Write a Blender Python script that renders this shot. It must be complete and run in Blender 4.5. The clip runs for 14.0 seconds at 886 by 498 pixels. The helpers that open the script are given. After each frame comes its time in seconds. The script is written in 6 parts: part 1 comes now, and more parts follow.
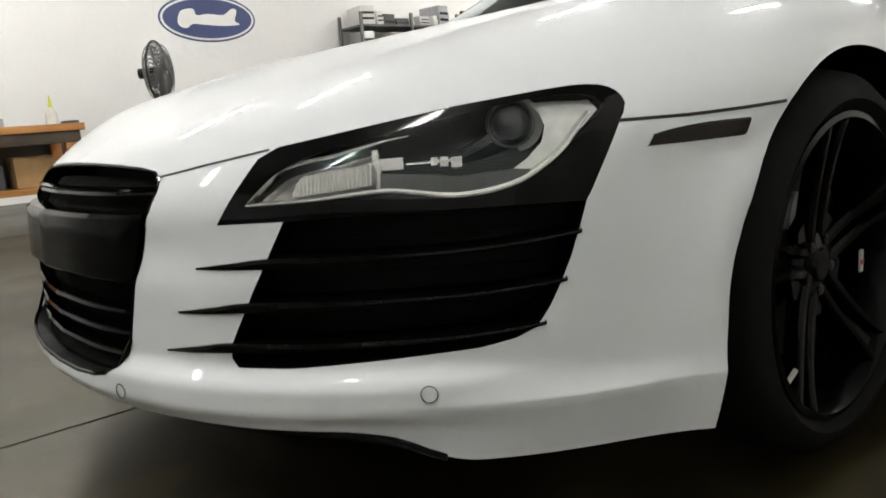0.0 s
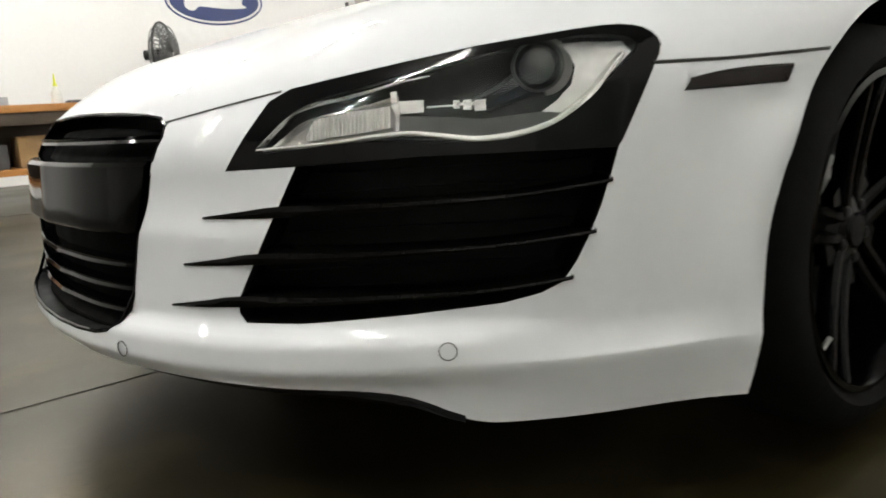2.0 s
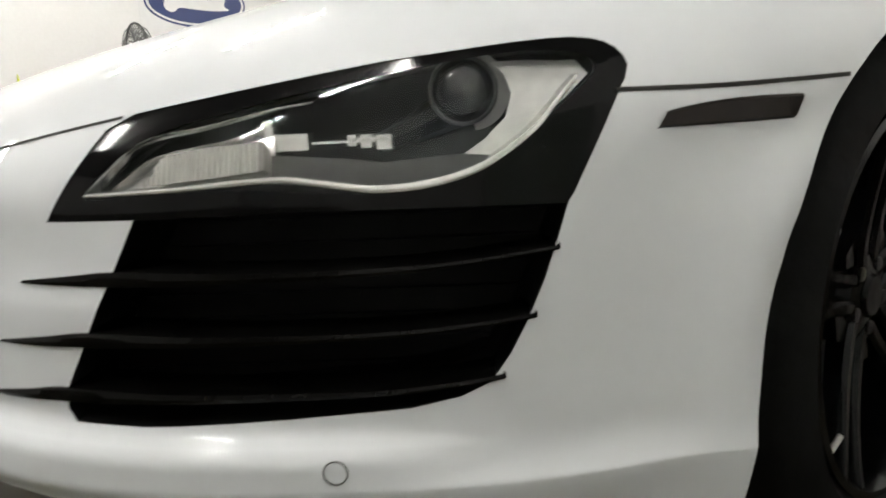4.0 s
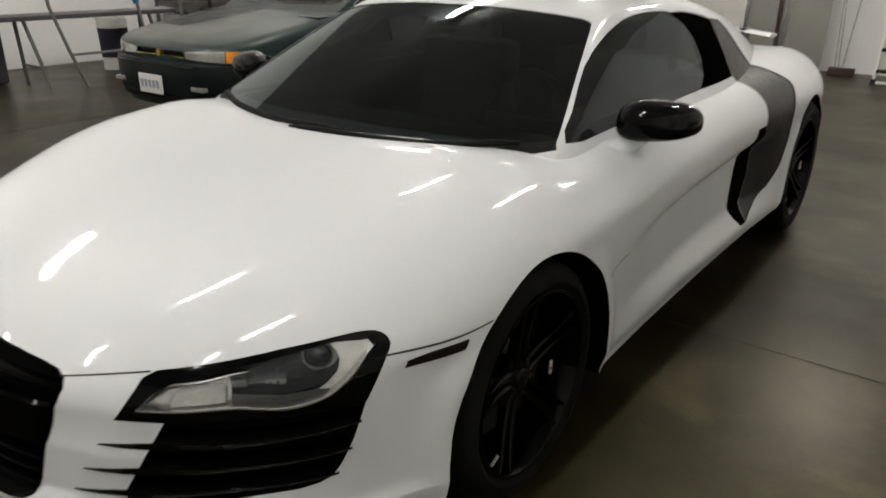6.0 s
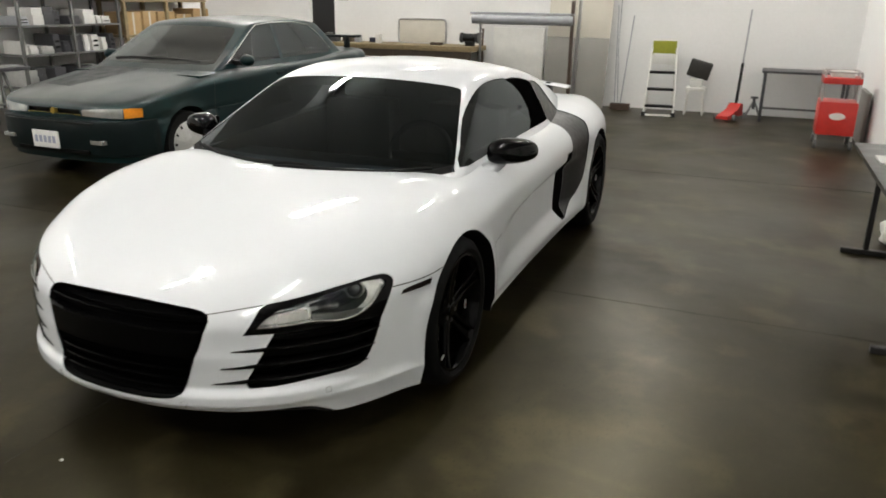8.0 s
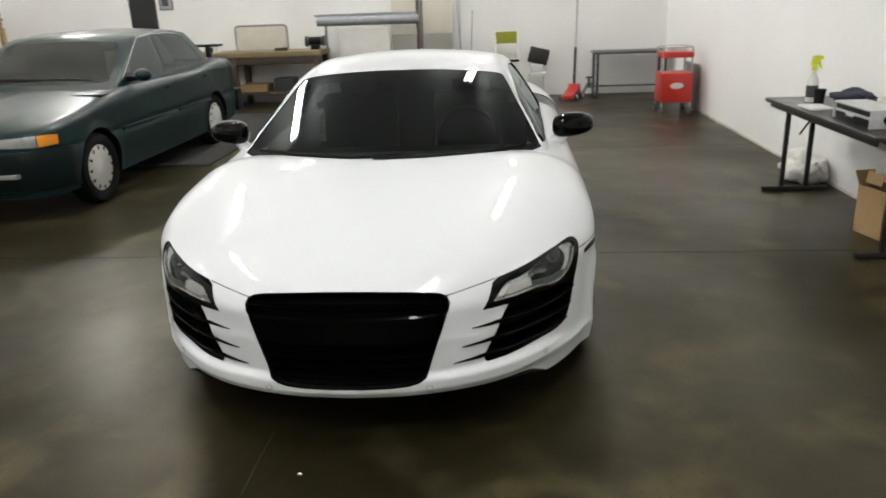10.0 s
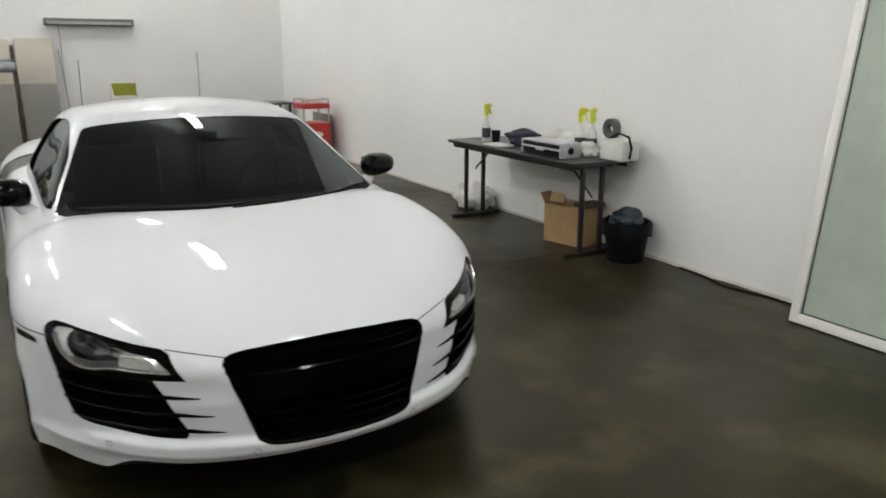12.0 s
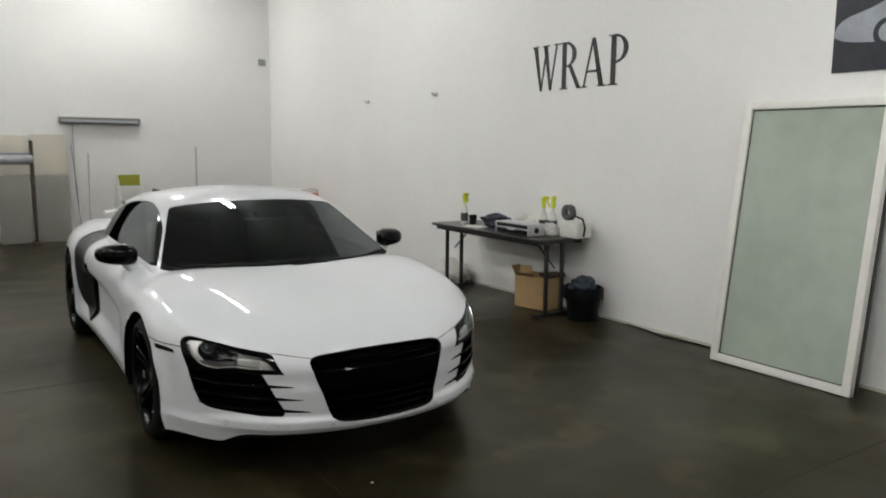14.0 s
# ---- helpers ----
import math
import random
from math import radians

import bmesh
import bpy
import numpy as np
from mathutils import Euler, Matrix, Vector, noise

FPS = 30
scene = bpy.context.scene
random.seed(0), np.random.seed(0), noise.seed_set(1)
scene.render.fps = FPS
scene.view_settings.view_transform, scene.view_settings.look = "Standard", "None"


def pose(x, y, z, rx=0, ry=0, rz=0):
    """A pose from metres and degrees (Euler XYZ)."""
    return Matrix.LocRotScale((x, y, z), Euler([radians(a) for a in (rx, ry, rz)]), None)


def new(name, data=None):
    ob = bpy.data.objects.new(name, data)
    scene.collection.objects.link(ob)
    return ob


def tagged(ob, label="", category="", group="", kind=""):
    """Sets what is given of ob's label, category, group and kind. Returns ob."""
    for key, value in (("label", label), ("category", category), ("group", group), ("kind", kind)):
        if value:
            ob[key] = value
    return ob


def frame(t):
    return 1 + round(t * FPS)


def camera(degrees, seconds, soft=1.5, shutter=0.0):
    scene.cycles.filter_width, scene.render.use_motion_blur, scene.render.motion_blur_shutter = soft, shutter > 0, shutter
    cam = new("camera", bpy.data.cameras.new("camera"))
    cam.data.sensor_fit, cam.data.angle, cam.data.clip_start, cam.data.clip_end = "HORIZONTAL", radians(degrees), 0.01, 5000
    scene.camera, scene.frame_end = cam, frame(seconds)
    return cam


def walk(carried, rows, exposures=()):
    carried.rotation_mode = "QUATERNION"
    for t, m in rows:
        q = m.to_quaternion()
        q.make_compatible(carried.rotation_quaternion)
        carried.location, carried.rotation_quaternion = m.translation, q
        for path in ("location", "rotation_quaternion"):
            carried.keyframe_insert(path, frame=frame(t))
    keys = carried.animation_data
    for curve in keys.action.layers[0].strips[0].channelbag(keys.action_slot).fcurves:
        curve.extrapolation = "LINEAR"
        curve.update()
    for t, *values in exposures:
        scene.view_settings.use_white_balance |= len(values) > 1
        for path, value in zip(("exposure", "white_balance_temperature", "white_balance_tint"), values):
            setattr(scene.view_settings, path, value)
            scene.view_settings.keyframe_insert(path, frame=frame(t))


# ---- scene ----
EXPOSURES = [(0, 0.76, 6480, 10), (1, 0.86, 6480, 10), (2, 1.05, 6550, 10), (4.3, 0.86, 6550, 10), (4.5, 0.78, 6550, 10), (5, 0.6, 6550, 10.5), (5.5, 0.50, 6650, 11), (6, 0.42, 6700, 11), (6.5, 0.50, 6700, 11),
             (7, 0.60, 6620, 10.5), (7.5, 0.69, 6580, 10.5), (8, 0.74, 6550, 10.5), (10.5, 0.70, 6400, 10), (12, 0.36, 6350, 10), (12.5, 0.26, 6350, 10), (14, 0.09, 6350, 10)]
TUBE_STRENGTH = 97
from mathutils.bvhtree import BVHTree

# ---------------------------------------------------------------- camera
cam = camera(61.9, 14.0, soft=1.7, shutter=0.5)
ROWS = [
    (0, 1.435, -1.266, 0.624, 79.72, 4.43, 50.06),
    (0.5, 1.433, -1.289, 0.591, 80.12, 2.29, 49.82),
    (1, 1.426, -1.282, 0.581, 79.29, 2.05, 50.10),
    (1.5, 1.422, -1.277, 0.579, 79.28, 2.20, 49.87),
    (2, 1.385, -1.258, 0.564, 79.12, 3.70, 50.48),
    (2.2, 1.357, -1.245, 0.543, 80.42, 3.92, 51.99),
    (4.3, 1.257, -0.986, 0.612, 79.27, 2.20, 49.02),
    (4.5, 1.295, -0.965, 0.645, 79.77, 2.62, 47.03),
    (5, 1.386, -0.970, 0.833, 76.71, 0.79, 43.09),
    (5.5, 1.503, -1.158, 1.138, 66.96, 0.05, 37.15),
    (6, 1.724, -1.470, 1.354, 68.40, -0.50, 36.93),
    (6.5, 1.883, -1.834, 1.471, 69.95, 0.47, 33.05),
    (7, 1.972, -2.182, 1.558, 69.46, 0.22, 32.45),
    (7.5, 2.035, -2.447, 1.612, 70.50, 0.63, 28.94),
    (8, 1.969, -2.724, 1.590, 71.38, -0.71, 22.62),
    (8.2, 1.915, -2.869, 1.593, 71.06, 0.85, 21.84),
    (10.3, 0.310, -3.299, 1.532, 72.13, 0.38, 0.76),
    (10.5, 0.165, -3.318, 1.535, 73.18, -0.94, -1.61),
    (11, -0.267, -3.337, 1.519, 71.64, -2.29, -10.49),
    (11.5, -0.566, -3.226, 1.502, 72.72, -0.04, -20.21),
    (12, -0.847, -3.169, 1.524, 75.03, -0.08, -29.91),
    (12.5, -1.169, -3.235, 1.502, 76.22, -0.48, -29.47),
    (13, -1.365, -3.563, 1.505, 79.38, -1.90, -32.04),
    (13.2, -1.449, -3.677, 1.529, 80.55, 0.29, -31.76),
    (13.5, -1.598, -3.852, 1.536, 80.86, -0.79, -34.25),
    (13.8, -1.654, -3.981, 1.548, 81.20, -0.80, -33.86),
    (14, -1.678, -4.056, 1.560, 82.13, -0.52, -33.03),
]
walk(cam, [(t, pose(x, y, z, rx, ry, rz)) for t, x, y, z, rx, ry, rz in ROWS], exposures=EXPOSURES)

# ---------------------------------------------------------------- light
world = bpy.data.worlds.new("world")
scene.world = world
world.use_nodes = True
world.node_tree.nodes["Background"].inputs[0].default_value = (0.9, 0.95, 1.0, 1)
world.node_tree.nodes["Background"].inputs[1].default_value = 0.02

ROOM_X0, ROOM_X1, ROOM_Y0, ROOM_Y1, ROOM_Z = -8.2, 3.26, -9.0, 9.45, 4.6

# ---------------------------------------------------------------- materials
def material(name, colour, rough=0.5, metal=0.0, vary=0.12, scale=6.0, bump=0.0, fine=60.0, coat=0.0, spec=0.5, dirt=None, transmission=0.0, ior=1.5, stretch=(1, 1, 1), rvary=0.08):
    """A principled surface with colour and roughness varied at two scales and a fine relief."""
    m = bpy.data.materials.new(name)
    m.use_nodes = True
    nt = m.node_tree
    b = nt.nodes["Principled BSDF"]
    n = nt.nodes.new
    tc, mp = n("ShaderNodeTexCoord"), n("ShaderNodeMapping")
    nt.links.new(tc.outputs["Object"], mp.inputs[0])
    mp.inputs["Scale"].default_value = stretch
    n1, n2 = n("ShaderNodeTexNoise"), n("ShaderNodeTexNoise")
    for k, sc in ((n1, scale), (n2, fine)):
        k.inputs["Scale"].default_value = sc
        k.inputs["Detail"].default_value = 6
        nt.links.new(mp.outputs[0], k.inputs["Vector"])
    mix = n("ShaderNodeMix")
    mix.data_type = "FLOAT"
    mix.inputs[0].default_value = 0.35
    nt.links.new(n1.outputs[0], mix.inputs[2])
    nt.links.new(n2.outputs[0], mix.inputs[3])
    ramp = n("ShaderNodeValToRGB")
    c2 = dirt if dirt else tuple(max(0, c * (1 - vary)) for c in colour)
    c1 = tuple(min(1, c * (1 + vary * 0.6)) for c in colour)
    ramp.color_ramp.interpolation = "EASE"
    ramp.color_ramp.elements[0].position, ramp.color_ramp.elements[1].position = 0.25, 0.75
    ramp.color_ramp.elements[0].color, ramp.color_ramp.elements[1].color = (*c2, 1), (*c1, 1)
    nt.links.new(mix.outputs[0], ramp.inputs[0])
    nt.links.new(ramp.outputs[0], b.inputs["Base Color"])
    mr = n("ShaderNodeMapRange")
    mr.interpolation_type = "SMOOTHSTEP"
    mr.inputs[1].default_value, mr.inputs[2].default_value = 0.2, 0.8
    least, most = max(0.01, rough - rvary), min(1, rough + rvary)
    if rough >= 0.28:
        least = max(least, 0.285)
    else:
        most = min(most, 0.26)
    mr.inputs[3].default_value, mr.inputs[4].default_value = least, most
    nt.links.new(n1.outputs[0], mr.inputs[0])
    nt.links.new(mr.outputs[0], b.inputs["Roughness"])
    b.inputs["Metallic"].default_value = metal
    b.inputs["Specular IOR Level"].default_value = spec
    b.inputs["Coat Weight"].default_value = coat
    b.inputs["Coat Roughness"].default_value = 0.03
    b.inputs["Transmission Weight"].default_value = transmission
    b.inputs["IOR"].default_value = ior
    if bump:
        bp = n("ShaderNodeBump")
        bp.inputs["Strength"].default_value = bump
        bp.inputs["Distance"].default_value = 0.004
        nt.links.new(n2.outputs[0], bp.inputs["Height"])
        nt.links.new(bp.outputs[0], b.inputs["Normal"])
    return m


def glowing(name, colour, strength):
    m = bpy.data.materials.new(name)
    m.use_nodes = True
    b = m.node_tree.nodes["Principled BSDF"]
    b.inputs["Base Color"].default_value = (0.9, 0.9, 0.9, 1)
    b.inputs["Emission Color"].default_value = (*colour, 1)
    b.inputs["Emission Strength"].default_value = strength
    return m


def pane(name, colour, clear, rough=0.02, dust=0.0, ior=1.42):
    """Tinted glass: a glossy skin over a see-through tint, topped by dust and painted grey haze."""
    m = bpy.data.materials.new(name)
    m.use_nodes = True
    nt = m.node_tree
    b = nt.nodes["Principled BSDF"]
    b.inputs["Base Color"].default_value = (*colour, 1)
    b.inputs["Roughness"].default_value = rough
    out = nt.nodes["Material Output"]
    tr = nt.nodes.new("ShaderNodeBsdfTransparent")
    tr.inputs[0].default_value = (*(clear * c for c in colour), 1)
    gl = nt.nodes.new("ShaderNodeBsdfGlossy")
    gl.inputs["Roughness"].default_value = rough
    gl.inputs[0].default_value = (0.9, 0.98, 1.0, 1)
    fr = nt.nodes.new("ShaderNodeFresnel")
    fr.inputs[0].default_value = ior
    mx = nt.nodes.new("ShaderNodeMixShader")
    nt.links.new(fr.outputs[0], mx.inputs[0])
    nt.links.new(tr.outputs[0], mx.inputs[1])
    nt.links.new(gl.outputs[0], mx.inputs[2])
    nt.links.new(mx.outputs[0], out.inputs[0])
    if dust:
        df, m2 = nt.nodes.new("ShaderNodeBsdfDiffuse"), nt.nodes.new("ShaderNodeMixShader")
        df.inputs[0].default_value = (0.5, 0.49, 0.46, 1)
        ns = nt.nodes.new("ShaderNodeTexNoise")
        ns.inputs["Scale"].default_value = 3
        mr = nt.nodes.new("ShaderNodeMapRange")
        mr.inputs[1].default_value, mr.inputs[2].default_value = 0.3, 0.7
        mr.inputs[3].default_value, mr.inputs[4].default_value = dust * 0.6, dust * 1.4
        nt.links.new(ns.outputs[0], mr.inputs[0])
        nt.links.new(mr.outputs[0], m2.inputs[0])
        nt.links.new(mx.outputs[0], m2.inputs[1])
        nt.links.new(df.outputs[0], m2.inputs[2])
        nt.links.new(m2.outputs[0], out.inputs[0])
    nt.nodes.remove(b)
    return m


WHITE = material("car_white", (0.648, 0.668, 0.690), 0.5, vary=0.02, scale=2, coat=0.7, spec=0.2, rvary=0.03)
BLACK_GLOSS = material("gloss_black", (0.002, 0.002, 0.0022), 0.07, vary=0.2, spec=0.14, rvary=0.02)
BLACK_SATIN = material("satin_black", (0.004, 0.004, 0.004), 0.4, vary=0.3, scale=20, spec=0.25)
BLACK_VOID = material("black_plastic", (0.0018, 0.0018, 0.0018), 0.6, vary=0.3, scale=20, spec=0.12)
RUBBER = material("tyre_rubber", (0.0065, 0.0065, 0.0065), 0.75, spec=0.1, vary=0.3, scale=15, bump=0.3)
RIM = material("black_rim", (0.0015, 0.0015, 0.0018), 0.18, vary=0.25, scale=12, spec=0.11)
CHROME = material("chrome", (0.75, 0.75, 0.74), 0.12, metal=1.0, vary=0.08)
STEEL = material("brushed_steel", (0.42, 0.42, 0.41), 0.35, metal=1.0, vary=0.2, scale=20)
ALU = material("grey_aluminium", (0.5, 0.5, 0.49), 0.4, metal=0.8, vary=0.15, scale=12)
BLADE = material("carbon_grey_blade", (0.010, 0.010, 0.010), 0.33, vary=0.2, scale=30, spec=0.2)
PILLAR = material("pillar_black", (0.0015, 0.0014, 0.0014), 0.6, vary=0.2, scale=30, spec=0.0)
TINT = pane("tinted_glass", (0.82, 1.0, 1.1), 0.16, ior=1.56)
# dust here is painted haze, in place of the white wall's reflection
SIDE_TINT = pane("side_tint", (1, 1, 1), 0.035, dust=0.028, ior=1.22)
LENS = pane("clear_lens", (1, 1, 1), 0.93, 0.01)
WALL = material("white_wall_paint", (0.79, 0.785, 0.77), 0.62, vary=0.05, scale=0.8, fine=25, bump=0.12)
CEIL = material("ceiling_grey", (0.36, 0.355, 0.34), 0.8, vary=0.06, scale=0.7, bump=0.1)
TUBE = glowing("fluorescent_tube", (1.0, 0.985, 0.94), TUBE_STRENGTH)


def floor_material():
    """Old sealed concrete: broad stains, finer mottling, pale scuffs and a worn, uneven sheen."""
    m = material("sealed_concrete", (0.0190, 0.0154, 0.0066), 0.37, vary=0.35, scale=1.1, fine=9, dirt=(0.0090, 0.0072, 0.0033), spec=0.5, rvary=0.06)
    nt = m.node_tree
    n, b = nt.nodes.new, nt.nodes["Principled BSDF"]
    base = b.inputs["Base Color"].links[0].from_socket
    tc = n("ShaderNodeTexCoord")

    def layer(scale, lo, hi, colour, amount, below, stretch=(1, 1, 1), turn=0.0, blend="MIX", detail=5.0, distortion=0.6):
        mp, ns, mr, mx = n("ShaderNodeMapping"), n("ShaderNodeTexNoise"), n("ShaderNodeMapRange"), n("ShaderNodeMix")
        mp.inputs["Scale"].default_value = stretch
        mp.inputs["Rotation"].default_value = (0, 0, turn)
        nt.links.new(tc.outputs["Object"], mp.inputs[0])
        nt.links.new(mp.outputs[0], ns.inputs["Vector"])
        ns.inputs["Scale"].default_value, ns.inputs["Detail"].default_value, ns.inputs["Distortion"].default_value = scale, detail, distortion
        mr.interpolation_type = "SMOOTHSTEP"
        mr.inputs[1].default_value, mr.inputs[2].default_value, mr.inputs[3].default_value, mr.inputs[4].default_value = lo, hi, 0, amount
        nt.links.new(ns.outputs[0], mr.inputs[0])
        mx.data_type, mx.blend_type = "RGBA", blend
        nt.links.new(mr.outputs[0], mx.inputs[0])
        nt.links.new(below, mx.inputs[6])
        mx.inputs[7].default_value = (*colour, 1)
        return mx.outputs[2]
    c = layer(0.45, 0.42, 0.68, (0.0085, 0.0068, 0.0031), 0.7, base, distortion=0.1)
    c = layer(2.1, 0.50, 0.70, (0.0620, 0.0515, 0.0260), 0.75, c, distortion=0.2)
    c = layer(1.6, 0.60, 0.72, (0.0460, 0.0385, 0.0195), 0.4, c, (1, 2.5, 1), 0.5, distortion=0.1)
    c = layer(5.0, 0.58, 0.74, (0.0065, 0.0054, 0.0026), 0.6, c, distortion=0.2)
    c = layer(26.0, 0.54, 0.72, (0.0238, 0.0205, 0.0131), 0.4, c, distortion=0.2)
    c = layer(55.0, 0.56, 0.70, (0.0039, 0.0032, 0.0020), 0.5, c, distortion=0.2)
    nt.links.new(c, b.inputs["Base Color"])
    b.inputs["Specular Tint"].default_value = (1.0, 0.86, 0.44, 1)
    sheen, far = n("ShaderNodeTexNoise"), n("ShaderNodeMapRange")
    sheen.inputs["Scale"].default_value, sheen.inputs["Detail"].default_value, sheen.inputs["Distortion"].default_value = 0.8, 5.0, 0.1
    nt.links.new(tc.outputs["Object"], sheen.inputs["Vector"])
    nt.links.new(sheen.outputs[0], far.inputs[0])
    far.inputs[1].default_value, far.inputs[2].default_value, far.inputs[3].default_value, far.inputs[4].default_value = 0.34, 0.68, 0.12, 0.42
    nt.links.new(far.outputs[0], b.inputs["Specular IOR Level"])
    return m


CONCRETE = floor_material()


# ---------------------------------------------------------------- mesh helpers
def bm_box(bm, lo, hi, bevel=0.0, m=None):
    g = bmesh.ops.create_cube(bm, size=1)
    vs = g["verts"]
    for v in vs:
        v.co = Vector([(lo[i] + hi[i]) / 2 + v.co[i] * (hi[i] - lo[i]) for i in range(3)])
    if bevel:
        es = list({e for v in vs for e in v.link_edges})
        r = bmesh.ops.bevel(bm, geom=es, offset=bevel, segments=2, affect="EDGES", profile=0.6)
        vs = list({v for f in r["faces"] for v in f.verts} | {v for v in vs if v.is_valid})
    if m is not None:
        bmesh.ops.transform(bm, matrix=m, verts=[v for v in vs if v.is_valid])
    return vs


def bm_tube(bm, pts, r, n=10, closed=False, caps=True):
    """A round bar of radius r (or radii) along points."""
    pts = [Vector(p) for p in pts]
    k = len(pts)
    rs = r if isinstance(r, (list, tuple)) else [r] * k
    rings = []
    side = None
    for i, p in enumerate(pts):
        if closed:
            d = pts[(i + 1) % k] - pts[i - 1]
        else:
            d = pts[min(i + 1, k - 1)] - pts[max(i - 1, 0)]
        d.normalize()
        if side is None:
            side = d.cross(Vector((0, 0, 1)))
            if side.length < 0.1:
                side = d.cross(Vector((1, 0, 0)))
        side = (side - d * side.dot(d)).normalized()
        up = d.cross(side)
        rings.append([bm.verts.new(p + rs[i] * (math.cos(a) * side + math.sin(a) * up)) for a in [2 * math.pi * j / n for j in range(n)]])
    for i in range(k if closed else k - 1):
        a, b = rings[i], rings[(i + 1) % k]
        for j in range(n):
            bm.faces.new((a[j], a[(j + 1) % n], b[(j + 1) % n], b[j]))
    if caps and not closed:
        bm.faces.new(rings[0][::-1])
        bm.faces.new(rings[-1])


def bm_lathe(bm, profile, n=32, axis="z", at=(0, 0, 0), closed=False):
    """Turns (radius, height) pairs round an axis through at."""
    rings = []
    for r, h in profile:
        ring = []
        for j in range(n):
            a = 2 * math.pi * j / n
            c, s = r * math.cos(a), r * math.sin(a)
            p = {"z": (c, s, h), "x": (h, c, s), "y": (s, h, c)}[axis]
            ring.append(bm.verts.new(Vector(p) + Vector(at)))
        rings.append(ring)
    m = len(rings)
    for i in range(m if closed else m - 1):
        a, b = rings[i], rings[(i + 1) % m]
        for j in range(n):
            bm.faces.new((a[j], a[(j + 1) % n], b[(j + 1) % n], b[j]))
    if not closed:
        for ring in (rings[0], rings[-1]):
            try:
                bm.faces.new(ring)
            except ValueError:
                pass


def bm_prism(bm, poly, a, b, place):
    """A prism over a flat outline; place(u, v, w) gives the point, w running from a to b."""
    lo = [bm.verts.new(place(u, v, a)) for u, v in poly]
    hi = [bm.verts.new(place(u, v, b)) for u, v in poly]
    k = len(poly)
    bm.faces.new(lo[::-1])
    bm.faces.new(hi)
    for i in range(k):
        bm.faces.new((lo[i], lo[(i + 1) % k], hi[(i + 1) % k], hi[i]))
    bmesh.ops.recalc_face_normals(bm, faces=bm.faces[:])


def finish(bm, name, mats, smooth=True, angle=35):
    bmesh.ops.recalc_face_normals(bm, faces=bm.faces[:])
    me = bpy.data.meshes.new(name)
    bm.to_mesh(me)
    bm.free()
    for m in mats if isinstance(mats, (list, tuple)) else [mats]:
        me.materials.append(m)
    if smooth:
        me.shade_smooth()
        me.set_sharp_from_angle(angle=radians(angle))
    return me


def part(name, bm, mats, parent=None, label="", smooth=True, angle=35):
    ob = new(name, finish(bm, name, mats, smooth, angle))
    if parent:
        ob.parent = parent
    if label:
        tagged(ob, label)
    return ob


def box_part(name, lo, hi, mat, parent=None, label="", bevel=0.004, m=None):
    bm = bmesh.new()
    bm_box(bm, lo, hi, bevel, m)
    return part(name, bm, mat, parent, label)


def tube_part(name, pts, r, mat, parent=None, label="", n=10, closed=False):
    bm = bmesh.new()
    bm_tube(bm, pts, r, n, closed)
    return part(name, bm, mat, parent, label)


def thing(name, label, category, at=(0, 0, 0), rz=0.0, group="", kind=""):
    ob = new(name)
    ob.matrix_basis = pose(*at, 0, 0, rz)
    ob.empty_display_size = 0.1
    return tagged(ob, label, category, group, kind)


def structure(name, lo, hi, mat, label, category):
    bm = bmesh.new()
    bm_box(bm, lo, hi)
    return tagged(part(name, bm, mat, smooth=False), label, category, kind="structure")


def curve(*keys):
    """A smooth function through (t, v) pairs."""
    t = np.array([k[0] for k in keys], float)
    v = np.array([k[1] for k in keys], float)
    d = np.diff(v) / np.diff(t)
    m = np.concatenate([[d[0]], (d[1:] * np.diff(t)[:-1] + d[:-1] * np.diff(t)[1:]) / (np.diff(t)[:-1] + np.diff(t)[1:]), [d[-1]]])
    for i in range(1, len(m) - 1):
        if d[i - 1] * d[i] <= 0:
            m[i] = 0

    def f(x):
        x = np.clip(np.asarray(x, float), t[0], t[-1])
        i = np.clip(np.searchsorted(t, x) - 1, 0, len(t) - 2)
        h = t[i + 1] - t[i]
        s = (x - t[i]) / h
        return (2 * s**3 - 3 * s**2 + 1) * v[i] + (s**3 - 2 * s**2 + s) * h * m[i] + (-2 * s**3 + 3 * s**2) * v[i + 1] + (s**3 - s**2) * h * m[i + 1]
    return f


def bump(x, c, w):
    return np.exp(-(((x - c) / w) ** 2))


def smin(a, b, k):
    h = np.clip(0.5 + 0.5 * (b - a) / k, 0, 1)
    return b + (a - b) * h - k * h * (1 - h)


def step(a, b, x):
    t = np.clip((x - a) / (b - a), 0, 1)
    return t * t * (3 - 2 * t)


# ---------------------------------------------------------------- room
structure("floor", (ROOM_X0, ROOM_Y0, -0.1), (ROOM_X1, ROOM_Y1, 0), CONCRETE, "sealed grey-brown concrete floor, glossy and stained", "floor")
structure("ceiling", (ROOM_X0, ROOM_Y0, ROOM_Z), (ROOM_X1, ROOM_Y1, ROOM_Z + 0.1), CEIL, "high plain grey ceiling", "ceiling")
structure("wall_east", (ROOM_X1, ROOM_Y0, -0.1), (ROOM_X1 + 0.15, ROOM_Y1 + 0.15, ROOM_Z + 0.1), WALL, "plain white painted workshop wall", "wall")
structure("wall_west", (ROOM_X0 - 0.15, ROOM_Y0 - 0.15, -0.1), (ROOM_X0, ROOM_Y1 + 0.15, ROOM_Z + 0.1), WALL, "plain white painted workshop wall", "wall")
